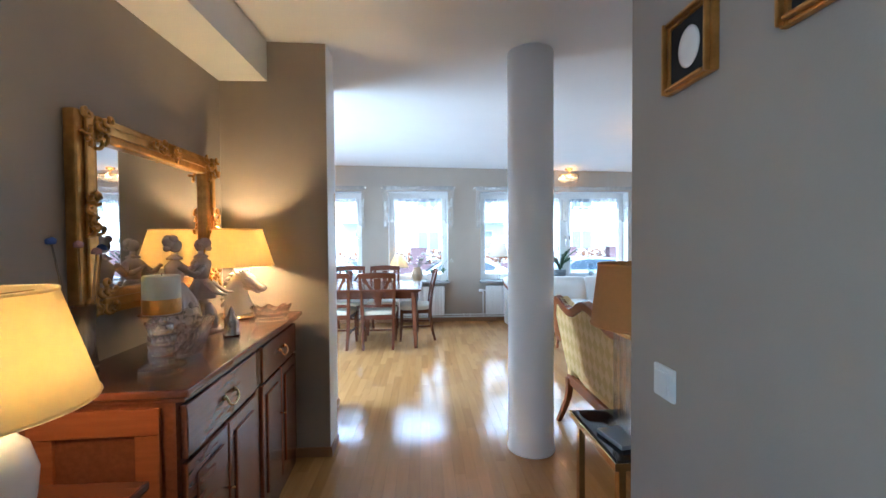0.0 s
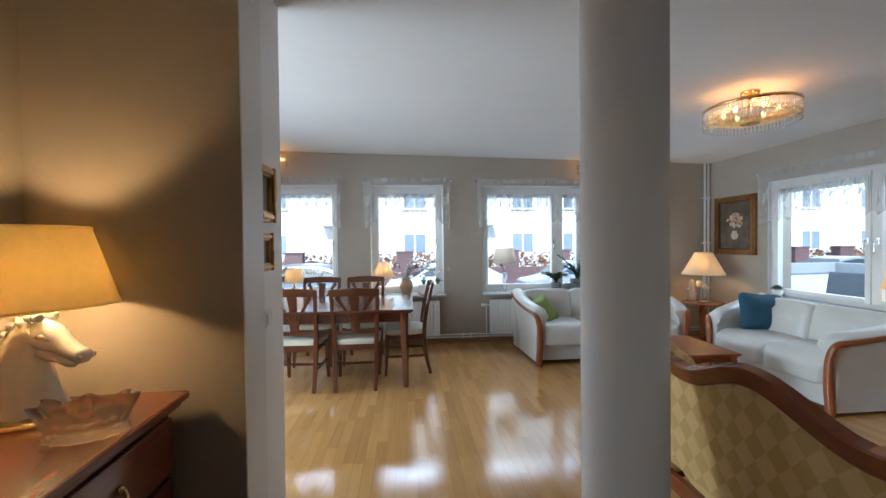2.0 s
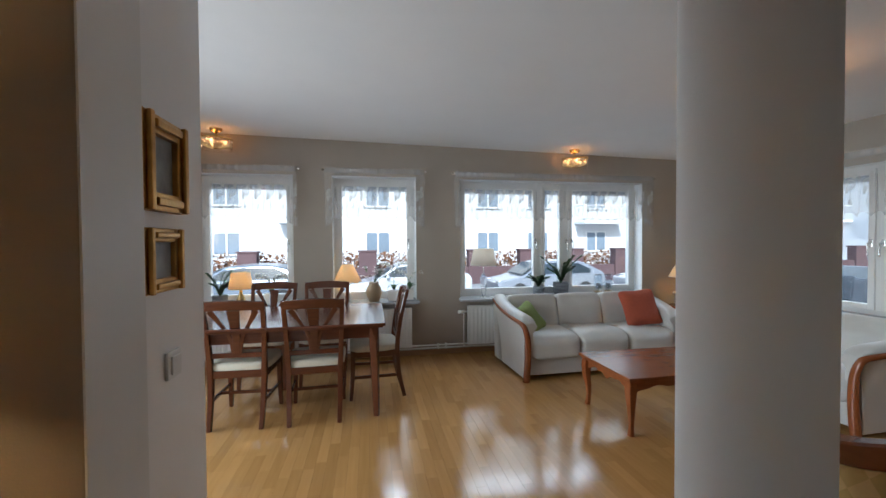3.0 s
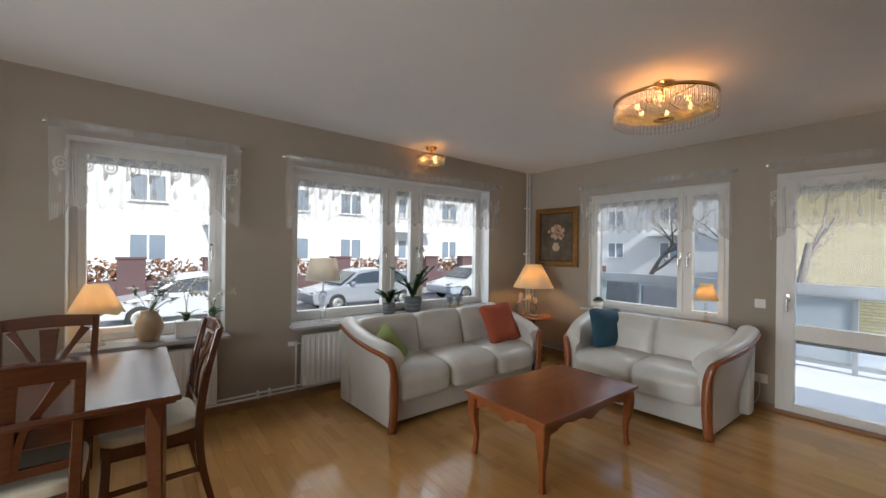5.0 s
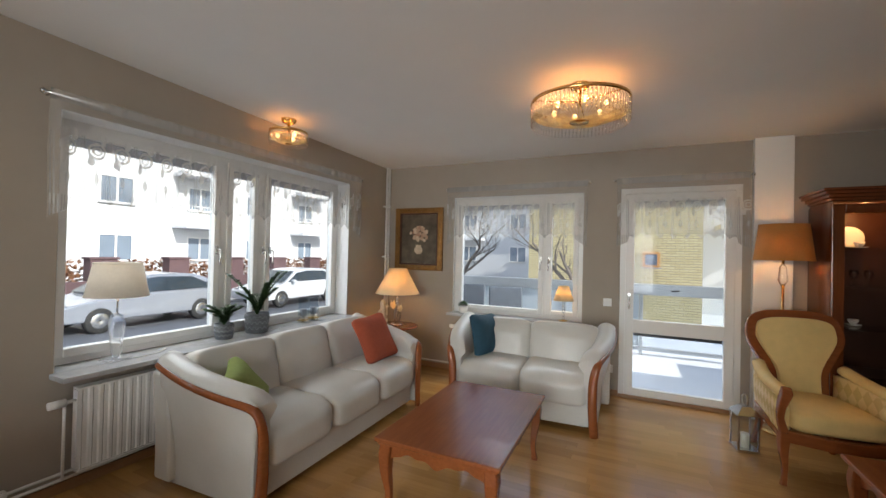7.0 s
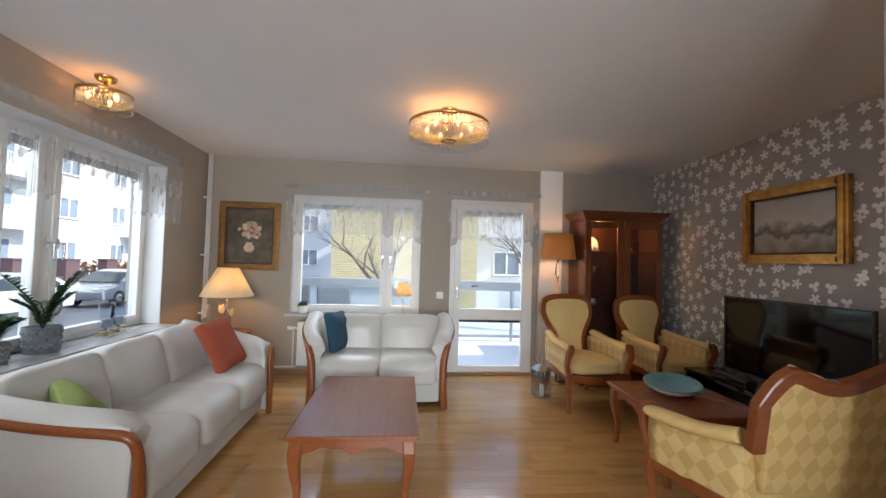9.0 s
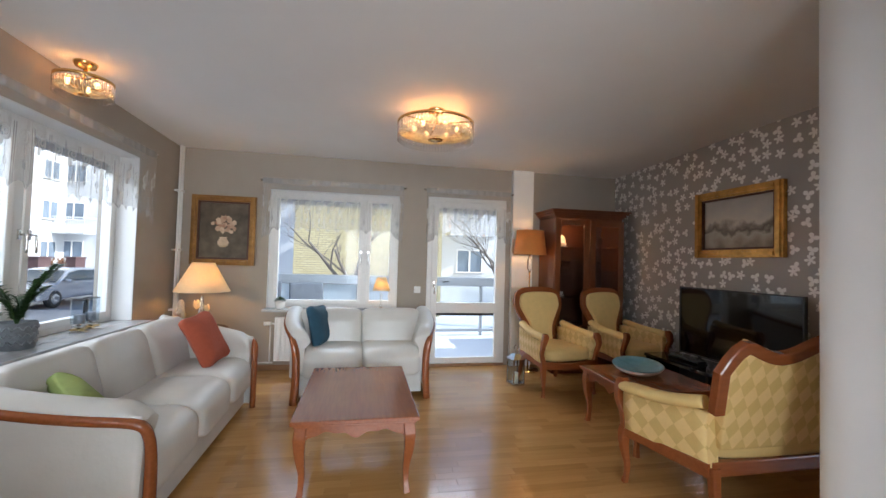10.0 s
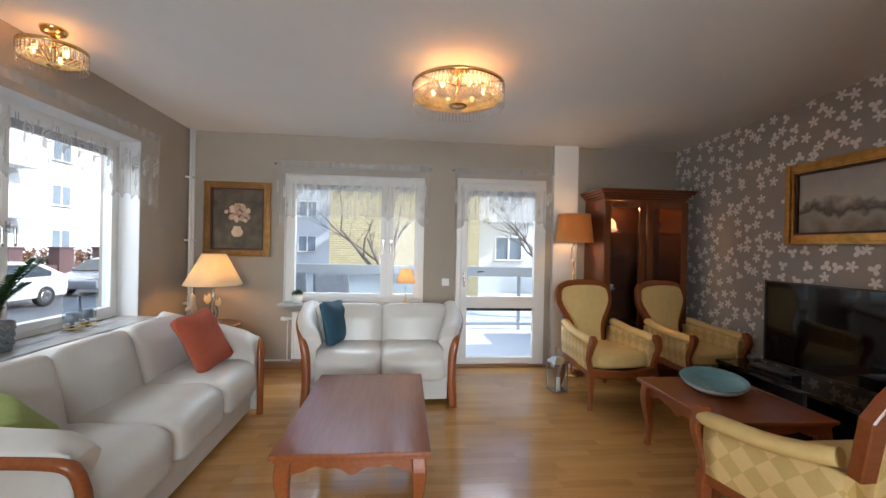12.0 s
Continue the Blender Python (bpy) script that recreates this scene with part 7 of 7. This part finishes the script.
crystal_light("round crystal ceiling light with brass ring, lit", pose(2.87, 4.46, ceil_at(2.87)), 0.31, 0.10, 0.022, 0.85, 15, 6, 0.115)
crystal_light("small crystal ceiling light above the wide window", pose(2.68, 6.845, ceil_at(2.68)), 0.155, 0.075, 0.02, 0.24, 9, 3, 0.11)
crystal_light("small crystal ceiling light above the dining window", pose(-1.49, 6.845, ceil_at(-1.49)), 0.155, 0.075, 0.02, 0.24, 9, 3, 0.11)

# ---- corner lamp between the sofas ----
ct = thing("corner_table", "small round cherry table between the sofas", "side table", pose(4.16, 6.62, 0))
part("tabletop", lathe([(0.24, 0.535), (0.25, 0.54), (0.25, 0.555), (0.24, 0.56)], 36), M_CHERRY, ct)
part("pedestal", lathe([(0.05, 0.03), (0.03, 0.1), (0.025, 0.25), (0.04, 0.4), (0.03, 0.534)], 20), M_CHERRY, ct)
part("foot", lathe([(0.17, 0), (0.17, 0.015), (0.06, 0.029)], 28), M_CHERRY, ct)
cl = thing("table_lamp", "tulip table lamp with lit conical shade", "lamp", pose(4.17, 6.62, 0.5605))
part("base", lathe([(0.075, 0), (0.08, 0.008), (0.07, 0.018), (0.02, 0.03)], 28), M_SILVERM, cl)
for k, (dx, dy) in enumerate(((-0.03, 0.03), (0.0, -0.01), (0.03, -0.04))):
    part("stalk", tube([(dx * 0.3, dy * 0.3, 0.02), (dx * 0.8, dy * 0.8, 0.1), (dx * 0.3, dy * 0.3, 0.22), (0, 0, 0.33)], 0.008, 8, n=5), M_SILVERM, cl)
for k, (dx, dy, s) in enumerate(((-0.045, 0.03, 1.0), (-0.03, -0.06, 0.85))):
    tl = lathe([(0.006, 0), (0.026, 0.02), (0.033, 0.045), (0.024, 0.085), (0.022, 0.085), (0.030, 0.045), (0.022, 0.022), (0.001, 0.012)], 18)
    for v in tl.verts:
        a = math.atan2(v.co.y, v.co.x)
        if v.co.z > 0.05:
            v.co.z += 0.014 * math.cos(3 * a)
    part("tulip", xf(tl, Matrix.Translation((dx, dy, 0.19 - 0.03 * k)) @ Matrix.Scale(s, 4)), M_SHADE_W, cl, "small frosted tulip glass")
part("bulb", xf(lathe([(0.006, -0.01), (0.011, 0.005), (0.001, 0.02)], 10), Matrix.Translation((-0.045, 0.03, 0.225))), M_BULB, cl)
bulb(cl, 0.43)
shade_set(cl, 0.255, 0.105, 0.285, 0.372, M_SHADE_W)
lamp_light(cl, (0, 0, 0.50), 1.1)
M_STONEF = mat("carved_stone", (0.42, 0.34, 0.26), 0.7, var=0.3, scale=25, bump=0.4, bscale=60)
st = solid("ornament", join(lathe([(0.045, 0), (0.05, 0.02), (0.04, 0.08), (0.045, 0.14), (0.03, 0.2), (0.034, 0.24), (0.02, 0.275), (0.001, 0.285)], 14), xf(facets(77, 0.03, 1), Matrix.Translation((-0.04, 0.01, 0.12))), xf(facets(78, 0.025, 1), Matrix.Translation((0.03, -0.03, 0.06)))), M_STONEF, "small carved stone ornament on corner table", "ornament", m=pose(4.14, 6.80, 0.5605))

# ---- floor lamp by the post ----
fo = thing("floor_lamp", "tall floor lamp with tan drum shade", "lamp", pose(4.32, 3.0, 0))
part("base", lathe([(0.13, 0), (0.135, 0.006), (0.13, 0.02), (0.02, 0.03)], 28), M_BRASS, fo)
part("pole", lathe([(0.010, 0.025), (0.010, 1.22)], 12), M_BRASS, fo)
part("crystal_body", lathe([(0.012, 1.2), (0.035, 1.25), (0.026, 1.36), (0.012, 1.385)], 8), M_CRYSTAL, fo, "faceted crystal body")
part("neck", lathe([(0.010, 1.386), (0.010, 1.46)], 12), M_BRASS, fo)
bulb(fo, 1.52)
shade_set(fo, 0.20, 0.165, 0.29, 1.42, M_SHADE_O)
lamp_light(fo, (0, 0, 1.54), 3.0)

# ---- side table and lamp by the hall wall ----
sdt = thing("side_table", "small black topped side table on brass legs", "side table", pose(1.115, 1.80, 0))
part("tabletop", box(-0.21, 0.21, -0.20, 0.20, 0.62, 0.645, 0.006), M_SCREEN, sdt)
part("gilt_edge", boxes([(-0.216, -0.2105, -0.206, 0.206, 0.615, 0.64), (0.2105, 0.216, -0.206, 0.206, 0.615, 0.64), (-0.2105, 0.2105, -0.206, -0.2005, 0.615, 0.64), (-0.2105, 0.2105, 0.2005, 0.206, 0.615, 0.64)]), M_BRASS, sdt)
for sx in (-1, 1):
    for sy in (-1, 1):
        part("leg", tube([(sx * 0.18, sy * 0.17, 0.62), (sx * 0.18, sy * 0.17, 0.0)], 0.014, 8, square=True), M_BRASS, sdt)
M_POTG2 = mat("grey_book_cover", (0.30, 0.31, 0.32), 0.5, var=0.1)
bk1 = solid("book", box(-0.05, 0.05, -0.07, 0.07, 0, 0.016, 0.003), M_POTG2, "small grey book lying on the side table", "book", m=pose(0.99, 1.74, 0.6455, 0, 0, 12))
sl = thing("table_lamp", "crystal column table lamp with tan shade", "lamp", pose(1.085, 1.78, 0.6455))
part("foot", box(-0.085, 0.085, -0.085, 0.085, 0, 0.02, 0.004), M_CRYSTAL, sl)
flute = mesh_of("crystal_bar", box(0, 0.044, 0, 0.044, 0.0205, 0.37, 0.004), M_CRYSTAL)
for i in range(3):
    for j in range(3):
        o = new("crystal_bar", flute)
        o.parent, o.location = sl, (-0.070 + 0.048 * i, -0.070 + 0.048 * j, 0)
part("collar", box(-0.08, 0.08, -0.08, 0.08, 0.3705, 0.388, 0.004), M_BRASS, sl)
part("neck", lathe([(0.01, 0.3885), (0.01, 0.475)], 12), M_BRASS, sl)
shade_set(sl, 0.175, 0.148, 0.225, 0.41, M_SHADE_O)
bulb(sl, 0.515, False)

# ---- sill lamps, plants and vases ----
SN, SE = 0.6885, 0.7085
l3 = thing("table_lamp", "clear crystal lamp with grey shade, unlit", "lamp", pose(1.55, 7.08, SN))
part("foot", box(-0.065, 0.065, -0.055, 0.055, 0, 0.016, 0.003), M_CRYSTAL, l3)
part("crystal_body", lathe([(0.022, 0.0165), (0.03, 0.06), (0.048, 0.24), (0.03, 0.29), (0.012, 0.30)], 8), M_CRYSTAL, l3, "faceted crystal body")
part("neck", lathe([(0.006, 0.30), (0.006, 0.44)], 10), M_CHROME, l3)
shade_set(l3, 0.165, 0.125, 0.205, 0.41, M_SHADE_G)
part("cord", tube([(0.06, -0.03, 0.004), (0.15, -0.05, 0.004), (0.25, -0.02, 0.004), (0.33, 0.05, 0.004)], 0.003, 6, n=5), M_CERAMIC, l3)


def scallop_lamp(label, m, watts, s=1.0):
    t = thing("table_lamp", label, "lamp", m)
    part("base", lathe([(0.05 * s, 0), (0.055 * s, 0.012), (0.02 * s, 0.03), (0.03 * s, 0.06), (0.035 * s, 0.09), (0.015 * s, 0.13), (0.022 * s, 0.17), (0.01 * s, 0.21), (0.01 * s, 0.26)], 20), M_CERAMIC, t)
    bulb(t, 0.30)
    shade_set(t, 0.17 * s, 0.065 * s, 0.20 * s, 0.245, M_SHADE_W, 64, 0.09)
    lamp_light(t, (0, 0, 0.33), watts)
    return t


scallop_lamp("white lamp with scalloped lit silk shade", pose(-0.14, 7.06, SN), 0.5)
w1l = thing("table_lamp", "amber glass lamp with pale lit shade", "lamp", pose(-1.33, 7.06, SN))
part("base", lathe([(0.05, 0), (0.055, 0.01), (0.05, 0.06), (0.035, 0.1), (0.02, 0.13), (0.01, 0.2)], 20), M_BRASS, w1l)
bulb(w1l, 0.25)
shade_set(w1l, 0.13, 0.10, 0.18, 0.19, M_SHADE_W)
lamp_light(w1l, (0, 0, 0.28), 0.5)
el = thing("table_lamp", "small beaded glass lamp with lit shade", "lamp", pose(4.60, 4.79, SE))
for k in range(5):
    part("bead", xf(lathe([(0.001, -0.018), (0.016, -0.008), (0.016, 0.008), (0.001, 0.018)], 14, close=False), Matrix.Translation((0, 0, 0.036 + 0.034 * k))), M_CRYSTAL, el)
part("foot", lathe([(0.045, 0), (0.045, 0.01), (0.012, 0.018)], 20), M_BRASS, el)
bulb(el, 0.27)
shade_set(el, 0.105, 0.055, 0.15, 0.225, M_SHADE_W)
lamp_light(el, (0, 0, 0.30), 0.35)


def leaf_blade(bm, base, tip, w, bend):
    """One pointed leaf with a folded midrib."""
    b, t = Vector(base), Vector(tip)
    d = t - b
    side = d.cross(Vector((0, 0, 1)))
    side = side.normalized() if side.length > 1e-4 else Vector((1, 0, 0))
    up = side.cross(d).normalized()
    rows = []
    for k in range(6):
        f = k / 5
        c = b + d * f + up * bend * math.sin(f * 3.14)
        hw_ = w * math.sin(min(1, 0.12 + f * 0.95) * 3.14) ** 0.7
        rows.append((bm.verts.new(c - side * hw_ + up * 0.15 * hw_), bm.verts.new(c), bm.verts.new(c + side * hw_ + up * 0.15 * hw_)))
    for a, c in zip(rows, rows[1:]):
        for j in range(2):
            bm.faces.new((a[j], a[j + 1], c[j + 1], c[j])).smooth = True


M_POTR = mat("pot_relief", (0.24, 0.25, 0.26), 0.5, var=0.15)
M_POTG = mat("grey_patterned_pot", (0.13, 0.14, 0.15), 0.5, var=0.3, scale=40, bump=0.5, bscale=60)


def zz_plant(label, m, r, h, stems, seed, spread):
    p = thing("potted_plant", label, "plant", m)
    pot = part("pot", lathe([(r * 0.86, 0), (r * 0.9, 0.004), (r, h), (r * 0.93, h), (r * 0.9, h - 0.015), (0.001, h - 0.016)], 28), M_POTG, p, "grey pot with chevron relief")
    chv = bmesh.new()
    for k in range(14):
        a = 2 * math.pi * k / 14
        for j in range(3):
            z = h * (0.2 + 0.27 * j)
            rr = r * (0.9 + 0.1 * z / h) + 0.002
            for sg in (-1, 1):
                sweep(chv, [(rr * math.cos(a), rr * math.sin(a), z), (rr * math.cos(a + sg * 0.2), rr * math.sin(a + sg * 0.2), z + h * 0.14)], 0.004, 4)
    part("chevrons", chv, M_POTR, pot)
    rnd = random.Random(seed)
    stem, lv = bmesh.new(), bmesh.new()
    for k in range(stems):
        a = rnd.uniform(0, 6.28)
        ln = rnd.uniform(0.5, 1.2) * spread
        d = Vector((math.cos(a) * 0.6, math.sin(a) * 0.3, 1)).normalized()
        pts = spline([Vector((0, 0, h - 0.02)), Vector((0, 0, h)) + d * ln * 0.5, Vector((0, 0, h)) + d * ln + Vector((math.cos(a) * 0.07, 0, -0.03))], 9)
        sweep(stem, pts, [0.006 * (1 - 0.6 * i / len(pts)) for i in range(len(pts))], 5)
        for i in range(3, len(pts)):
            for sg in (-1, 1):
                o = Vector((-d.y, d.x, 0.0))
                o = (o.normalized() if o.length > 0.01 else Vector((1, 0, 0))) * sg
                q = pts[i] + (o * 1.0 + d * 0.15 + Vector((0, rnd.uniform(-0.4, 0.4), 0.2))).normalized() * rnd.uniform(0.044, 0.060)
                leaf_blade(lv, pts[i], q, 0.016, 0.006)
    part("stems", stem, M_FOLIAGE, p)
    part("leaves", lv, M_FOLIAGE, p, "glossy dark green leaflets")
    return p


zz_plant("glossy dark potted plant in grey chevron pot", pose(2.62, 7.10, SN), 0.10, 0.165, 11, 2, 0.37)
zz_plant("small potted succulent in a grey chevron pot", pose(2.30, 7.09, SN), 0.07, 0.12, 9, 6, 0.16)


def hurricane(m):
    c = thing("candle_lantern", "glass hurricane candle holder on tiered chrome", "candle holder", m, group="hurricane candles")
    for k in range(3):
        part("tier", box(-0.05 + 0.008 * k, 0.05 - 0.008 * k, -0.05 + 0.008 * k, 0.05 - 0.008 * k, 0.022 * k, 0.022 * k + 0.012, 0.003), M_BRASS if k % 2 else M_CHROME, c)
        part("spacer", lathe([(0.012, 0.022 * k + 0.0125), (0.012, 0.022 * k + 0.0215)], 10), M_CHROME, c)
    part("chimney", lathe([(0.052, 0.068), (0.052, 0.25), (0.050, 0.25), (0.050, 0.068)], 28, close=False), M_PANE, c, "clear glass chimney")
    part("rim", lathe([(0.0525, 0.247), (0.0535, 0.25), (0.0525, 0.253), (0.0495, 0.253), (0.0495, 0.247), (0.0525, 0.247)], 28, close=False), M_BLACK, c)
    part("candle", lathe([(0.034, 0.068), (0.034, 0.135), (0.03, 0.138), (0.008, 0.134)], 24), M_GREYWAX, c, "grey pillar candle")
    return c


M_GREYWAX = mat("grey_wax", (0.30, 0.30, 0.31), 0.6, var=0.1, scale=30)
hu = hurricane(pose(3.16, 7.09, SN, 0, 0, 10))
copy_thing(hu, pose(3.32, 7.11, SN, 0, 0, -6))

M_PETALW = mat("white_petal", (0.78, 0.76, 0.70), 0.6, var=0.06, scale=20, transl=0.25)
M_URN = mat("painted_urn", (0.62, 0.52, 0.35), 0.28, var=0.3, scale=14, color2=(0.40, 0.27, 0.15))
va = thing("flower_vase", "cream painted vase with white silk flowers", "vase", pose(0.17, 7.04, SN))
part("vase", lathe([(0.06, 0), (0.065, 0.008), (0.085, 0.06), (0.095, 0.11), (0.08, 0.17), (0.055, 0.205), (0.06, 0.225), (0.066, 0.23), (0.058, 0.23), (0.05, 0.205), (0.001, 0.19)], 32), M_URN, va)
random.seed(31)
fs, fg = bmesh.new(), bmesh.new()
for k in range(20):
    a = random.uniform(0, 6.28)
    tip = Vector((0.19 * math.cos(a) * random.uniform(0.25, 1), 0.10 * math.sin(a) * random.uniform(0.3, 1) - 0.02, random.uniform(0.28, 0.40)))
    sweep(fs, spline([Vector((0, 0, 0.2)), tip * 0.6 + Vector((0, 0, 0.1)), tip], 4), 0.002, 4)
    ff = bmesh.new()
    for j in range(6):
        b = j * 1.047 + k
        leaf_blade(ff, tip, tip + Vector((0.042 * math.cos(b), 0.032 * math.sin(b), 0.014)), 0.017, 0.006)
    part("blossom", ff, M_PETALW, va)
    if k % 2:
        leaf_blade(fg, tip * 0.8 + Vector((0, 0, 0.03)), tip * 1.15 + Vector((0.02, -0.02, -0.02)), 0.012, 0.01)
part("stems", fs, M_FOLIAGE, va)
part("leaves", fg, M_FOLIAGE, va)


def orchid(m, seed, h=0.36, pot_w=0.075):
    o = thing("orchid", "white orchid in a square white pot", "plant", m, group="orchids")
    part("pot", bevel(boxes([(-pot_w, pot_w, -pot_w * 0.8, pot_w * 0.8, 0, 0.13)]), 0.008, 2), M_CERAMIC, o)
    rnd = random.Random(seed)
    lv, sm = bmesh.new(), bmesh.new()
    for k in range(5):
        a = rnd.uniform(0, 6.28)
        leaf_blade(lv, (0, 0, 0.128), (0.13 * math.cos(a), 0.07 * math.sin(a), 0.13 + rnd.uniform(0.02, 0.09)), 0.028, 0.03)
    for s in range(2):
        sg = 1 if s else -1
        pts = spline([(0, 0, 0.128), (0.01 * sg, 0, 0.128 + h * 0.5), (0.06 * sg, 0, 0.128 + h * 0.85), (0.16 * sg, -0.01, 0.128 + h * 0.9)], 6)
        sweep(sm, pts, 0.0025, 5)
        for i in (9, 12, 14, 16, 18):
            c = pts[min(i, len(pts) - 1)]
            fl_ = bmesh.new()
            for j in range(5):
                b = j * 1.257
                leaf_blade(fl_, c, c + Vector((0.034 * math.cos(b), -0.012, 0.034 * math.sin(b))), 0.015, 0.004)
            part("blossom", fl_, M_PETALW, o)
    part("leaves", lv, M_FOLIAGE, o)
    part("stems", sm, M_FOLIAGE, o)
    return o


orchid(pose(0.41, 7.05, SN), 3)
orchid(pose(0.60, 7.08, SN), 8, 0.24, 0.05)
orchid(pose(-1.0, 7.06, SN), 12, 0.22, 0.06)
zz_plant("leafy green potted plant on the dining sill", pose(-1.55, 7.06, SN), 0.08, 0.12, 8, 19, 0.28)

pp = thing("potted_plant", "small clipped green plant in a white pot", "plant", pose(4.58, 5.945, SE))
part("pot", lathe([(0.045, 0), (0.048, 0.004), (0.058, 0.085), (0.054, 0.085), (0.05, 0.07), (0.001, 0.07)], 24), M_CERAMIC, pp)
gb = bmesh.new()
rnd_ = random.Random(8)
for k in range(420):
    a, e_ = rnd_.uniform(0, 6.28), rnd_.uniform(-0.1, 1.5)
    d = Vector((math.cos(a) * math.cos(e_), math.sin(a) * math.cos(e_), math.sin(e_) * 0.75))
    leaf_blade(gb, Vector((0, 0, 0.085)) + d * 0.045, Vector((0, 0, 0.085)) + d * rnd_.uniform(0.06, 0.078), 0.005, 0.002)
part("foliage", gb, M_FOLIAGE, pp, "dense fine green leaves")

# ---- lantern on the floor ----
la = thing("lantern", "chrome floor lantern with white candle", "lantern", pose(3.82, 3.35, 0, 0, 0, 12) @ Matrix.Diagonal((0.86, 0.86, 1, 1)))
part("base", box(-0.085, 0.085, -0.085, 0.085, 0, 0.022, 0.004), M_CHROME, la)
for sx in (-1, 1):
    for sy in (-1, 1):
        part("upright", box(sx * 0.075 - 0.007, sx * 0.075 + 0.007, sy * 0.075 - 0.007, sy * 0.075 + 0.007, 0.022, 0.27), M_CHROME, la)
    gp = part("pane", box(sx * 0.075 - 0.001, sx * 0.075 + 0.001, -0.067, 0.067, 0.024, 0.268), M_PANE, la)
    gp.visible_shadow = False
    gp = part("pane", box(-0.067, 0.067, sx * 0.075 - 0.001, sx * 0.075 + 0.001, 0.024, 0.268), M_PANE, la)
    gp.visible_shadow = False
rf = bmesh.new()
v_ = [rf.verts.new(q) for q in ((-0.09, -0.09, 0.271), (0.09, -0.09, 0.271), (0.09, 0.09, 0.271), (-0.09, 0.09, 0.271), (-0.035, -0.035, 0.325), (0.035, -0.035, 0.325), (0.035, 0.035, 0.325), (-0.035, 0.035, 0.325))]
for q in ((3, 2, 1, 0), (4, 5, 6, 7), (0, 1, 5, 4), (1, 2, 6, 5), (2, 3, 7, 6), (3, 0, 4, 7)):
    rf.faces.new([v_[i] for i in q])
part("roof", rf, M_CHROME, la)
part("ring_handle", tube([(0.045 * math.cos(t * 0.5236), 0, 0.368 + 0.045 * math.sin(t * 0.5236)) for t in range(13)], 0.005, 6, (0, 1, 0)), M_CHROME, la)
part("candle", lathe([(0.035, 0.0225), (0.035, 0.12), (0.03, 0.123), (0.008, 0.119)], 24), M_WAX, la, "white pillar candle")

# ---- parquet ----
floor_ob = tagged(new("floor"), "glossy oak strip parquet floor", "floor", kind="structure")
random.seed(7)
LENS = (0.34, 0.42, 0.50, 0.58)
stave_mesh = {}
for k, ln in enumerate(LENS):
    b = bmesh.new()
    vs = add_box(b, 0, 0.0663, 0, ln - 0.0006, -0.0085, 0.0)
    bmesh.ops.delete(b, geom=[f for f in b.faces if f.normal.z < -0.5], context="FACES_ONLY")
    stave_mesh[ln] = mesh_of("stave", b, M_OAK)
near, verts, faces = 0, [], []
cols = int((E - WEST) / 0.067)
for c in range(cols + 1):
    x = WEST + c * 0.067
    w = min(0.0663, E - x)
    y = BACK - random.random() * 0.4
    while y < N:
        ln = random.choice(LENS)
        y1 = min(y + ln - 0.0006, N)
        y0 = max(y, BACK)
        inside = (HALL_W - 0.07 < x < HALL_E) or y1 > 1.1
        if y1 - y0 > 0.02 and inside:
            if 0.2 < x < 2.05 and 3.0 < y0 and y1 < 5.6 and y0 == y and y1 < N and w > 0.066 and near < 300:
                near += 1
                o = new("stave", stave_mesh[ln])
                o.parent = floor_ob
                o.location = (x, y, random.uniform(-0.0002, 0.0002))
            else:
                i = len(verts)
                verts += [(x, y0, 0), (x + w, y0, 0), (x + w, y1, 0), (x, y1, 0), (x, y0, -0.0085), (x + w, y0, -0.0085), (x + w, y1, -0.0085), (x, y1, -0.0085)]
                faces += [(i, i + 1, i + 2, i + 3), (i, i + 4, i + 5, i + 1), (i + 1, i + 5, i + 6, i + 2), (i + 2, i + 6, i + 7, i + 3), (i + 3, i + 7, i + 4, i)]
        y += ln
me = bpy.data.meshes.new("parquet_rest")
me.from_pydata(verts, [], faces)
me.materials.append(M_OAK_ST)
o = tagged(new("parquet_rest", me), kind="stuff")
o.parent = floor_ob
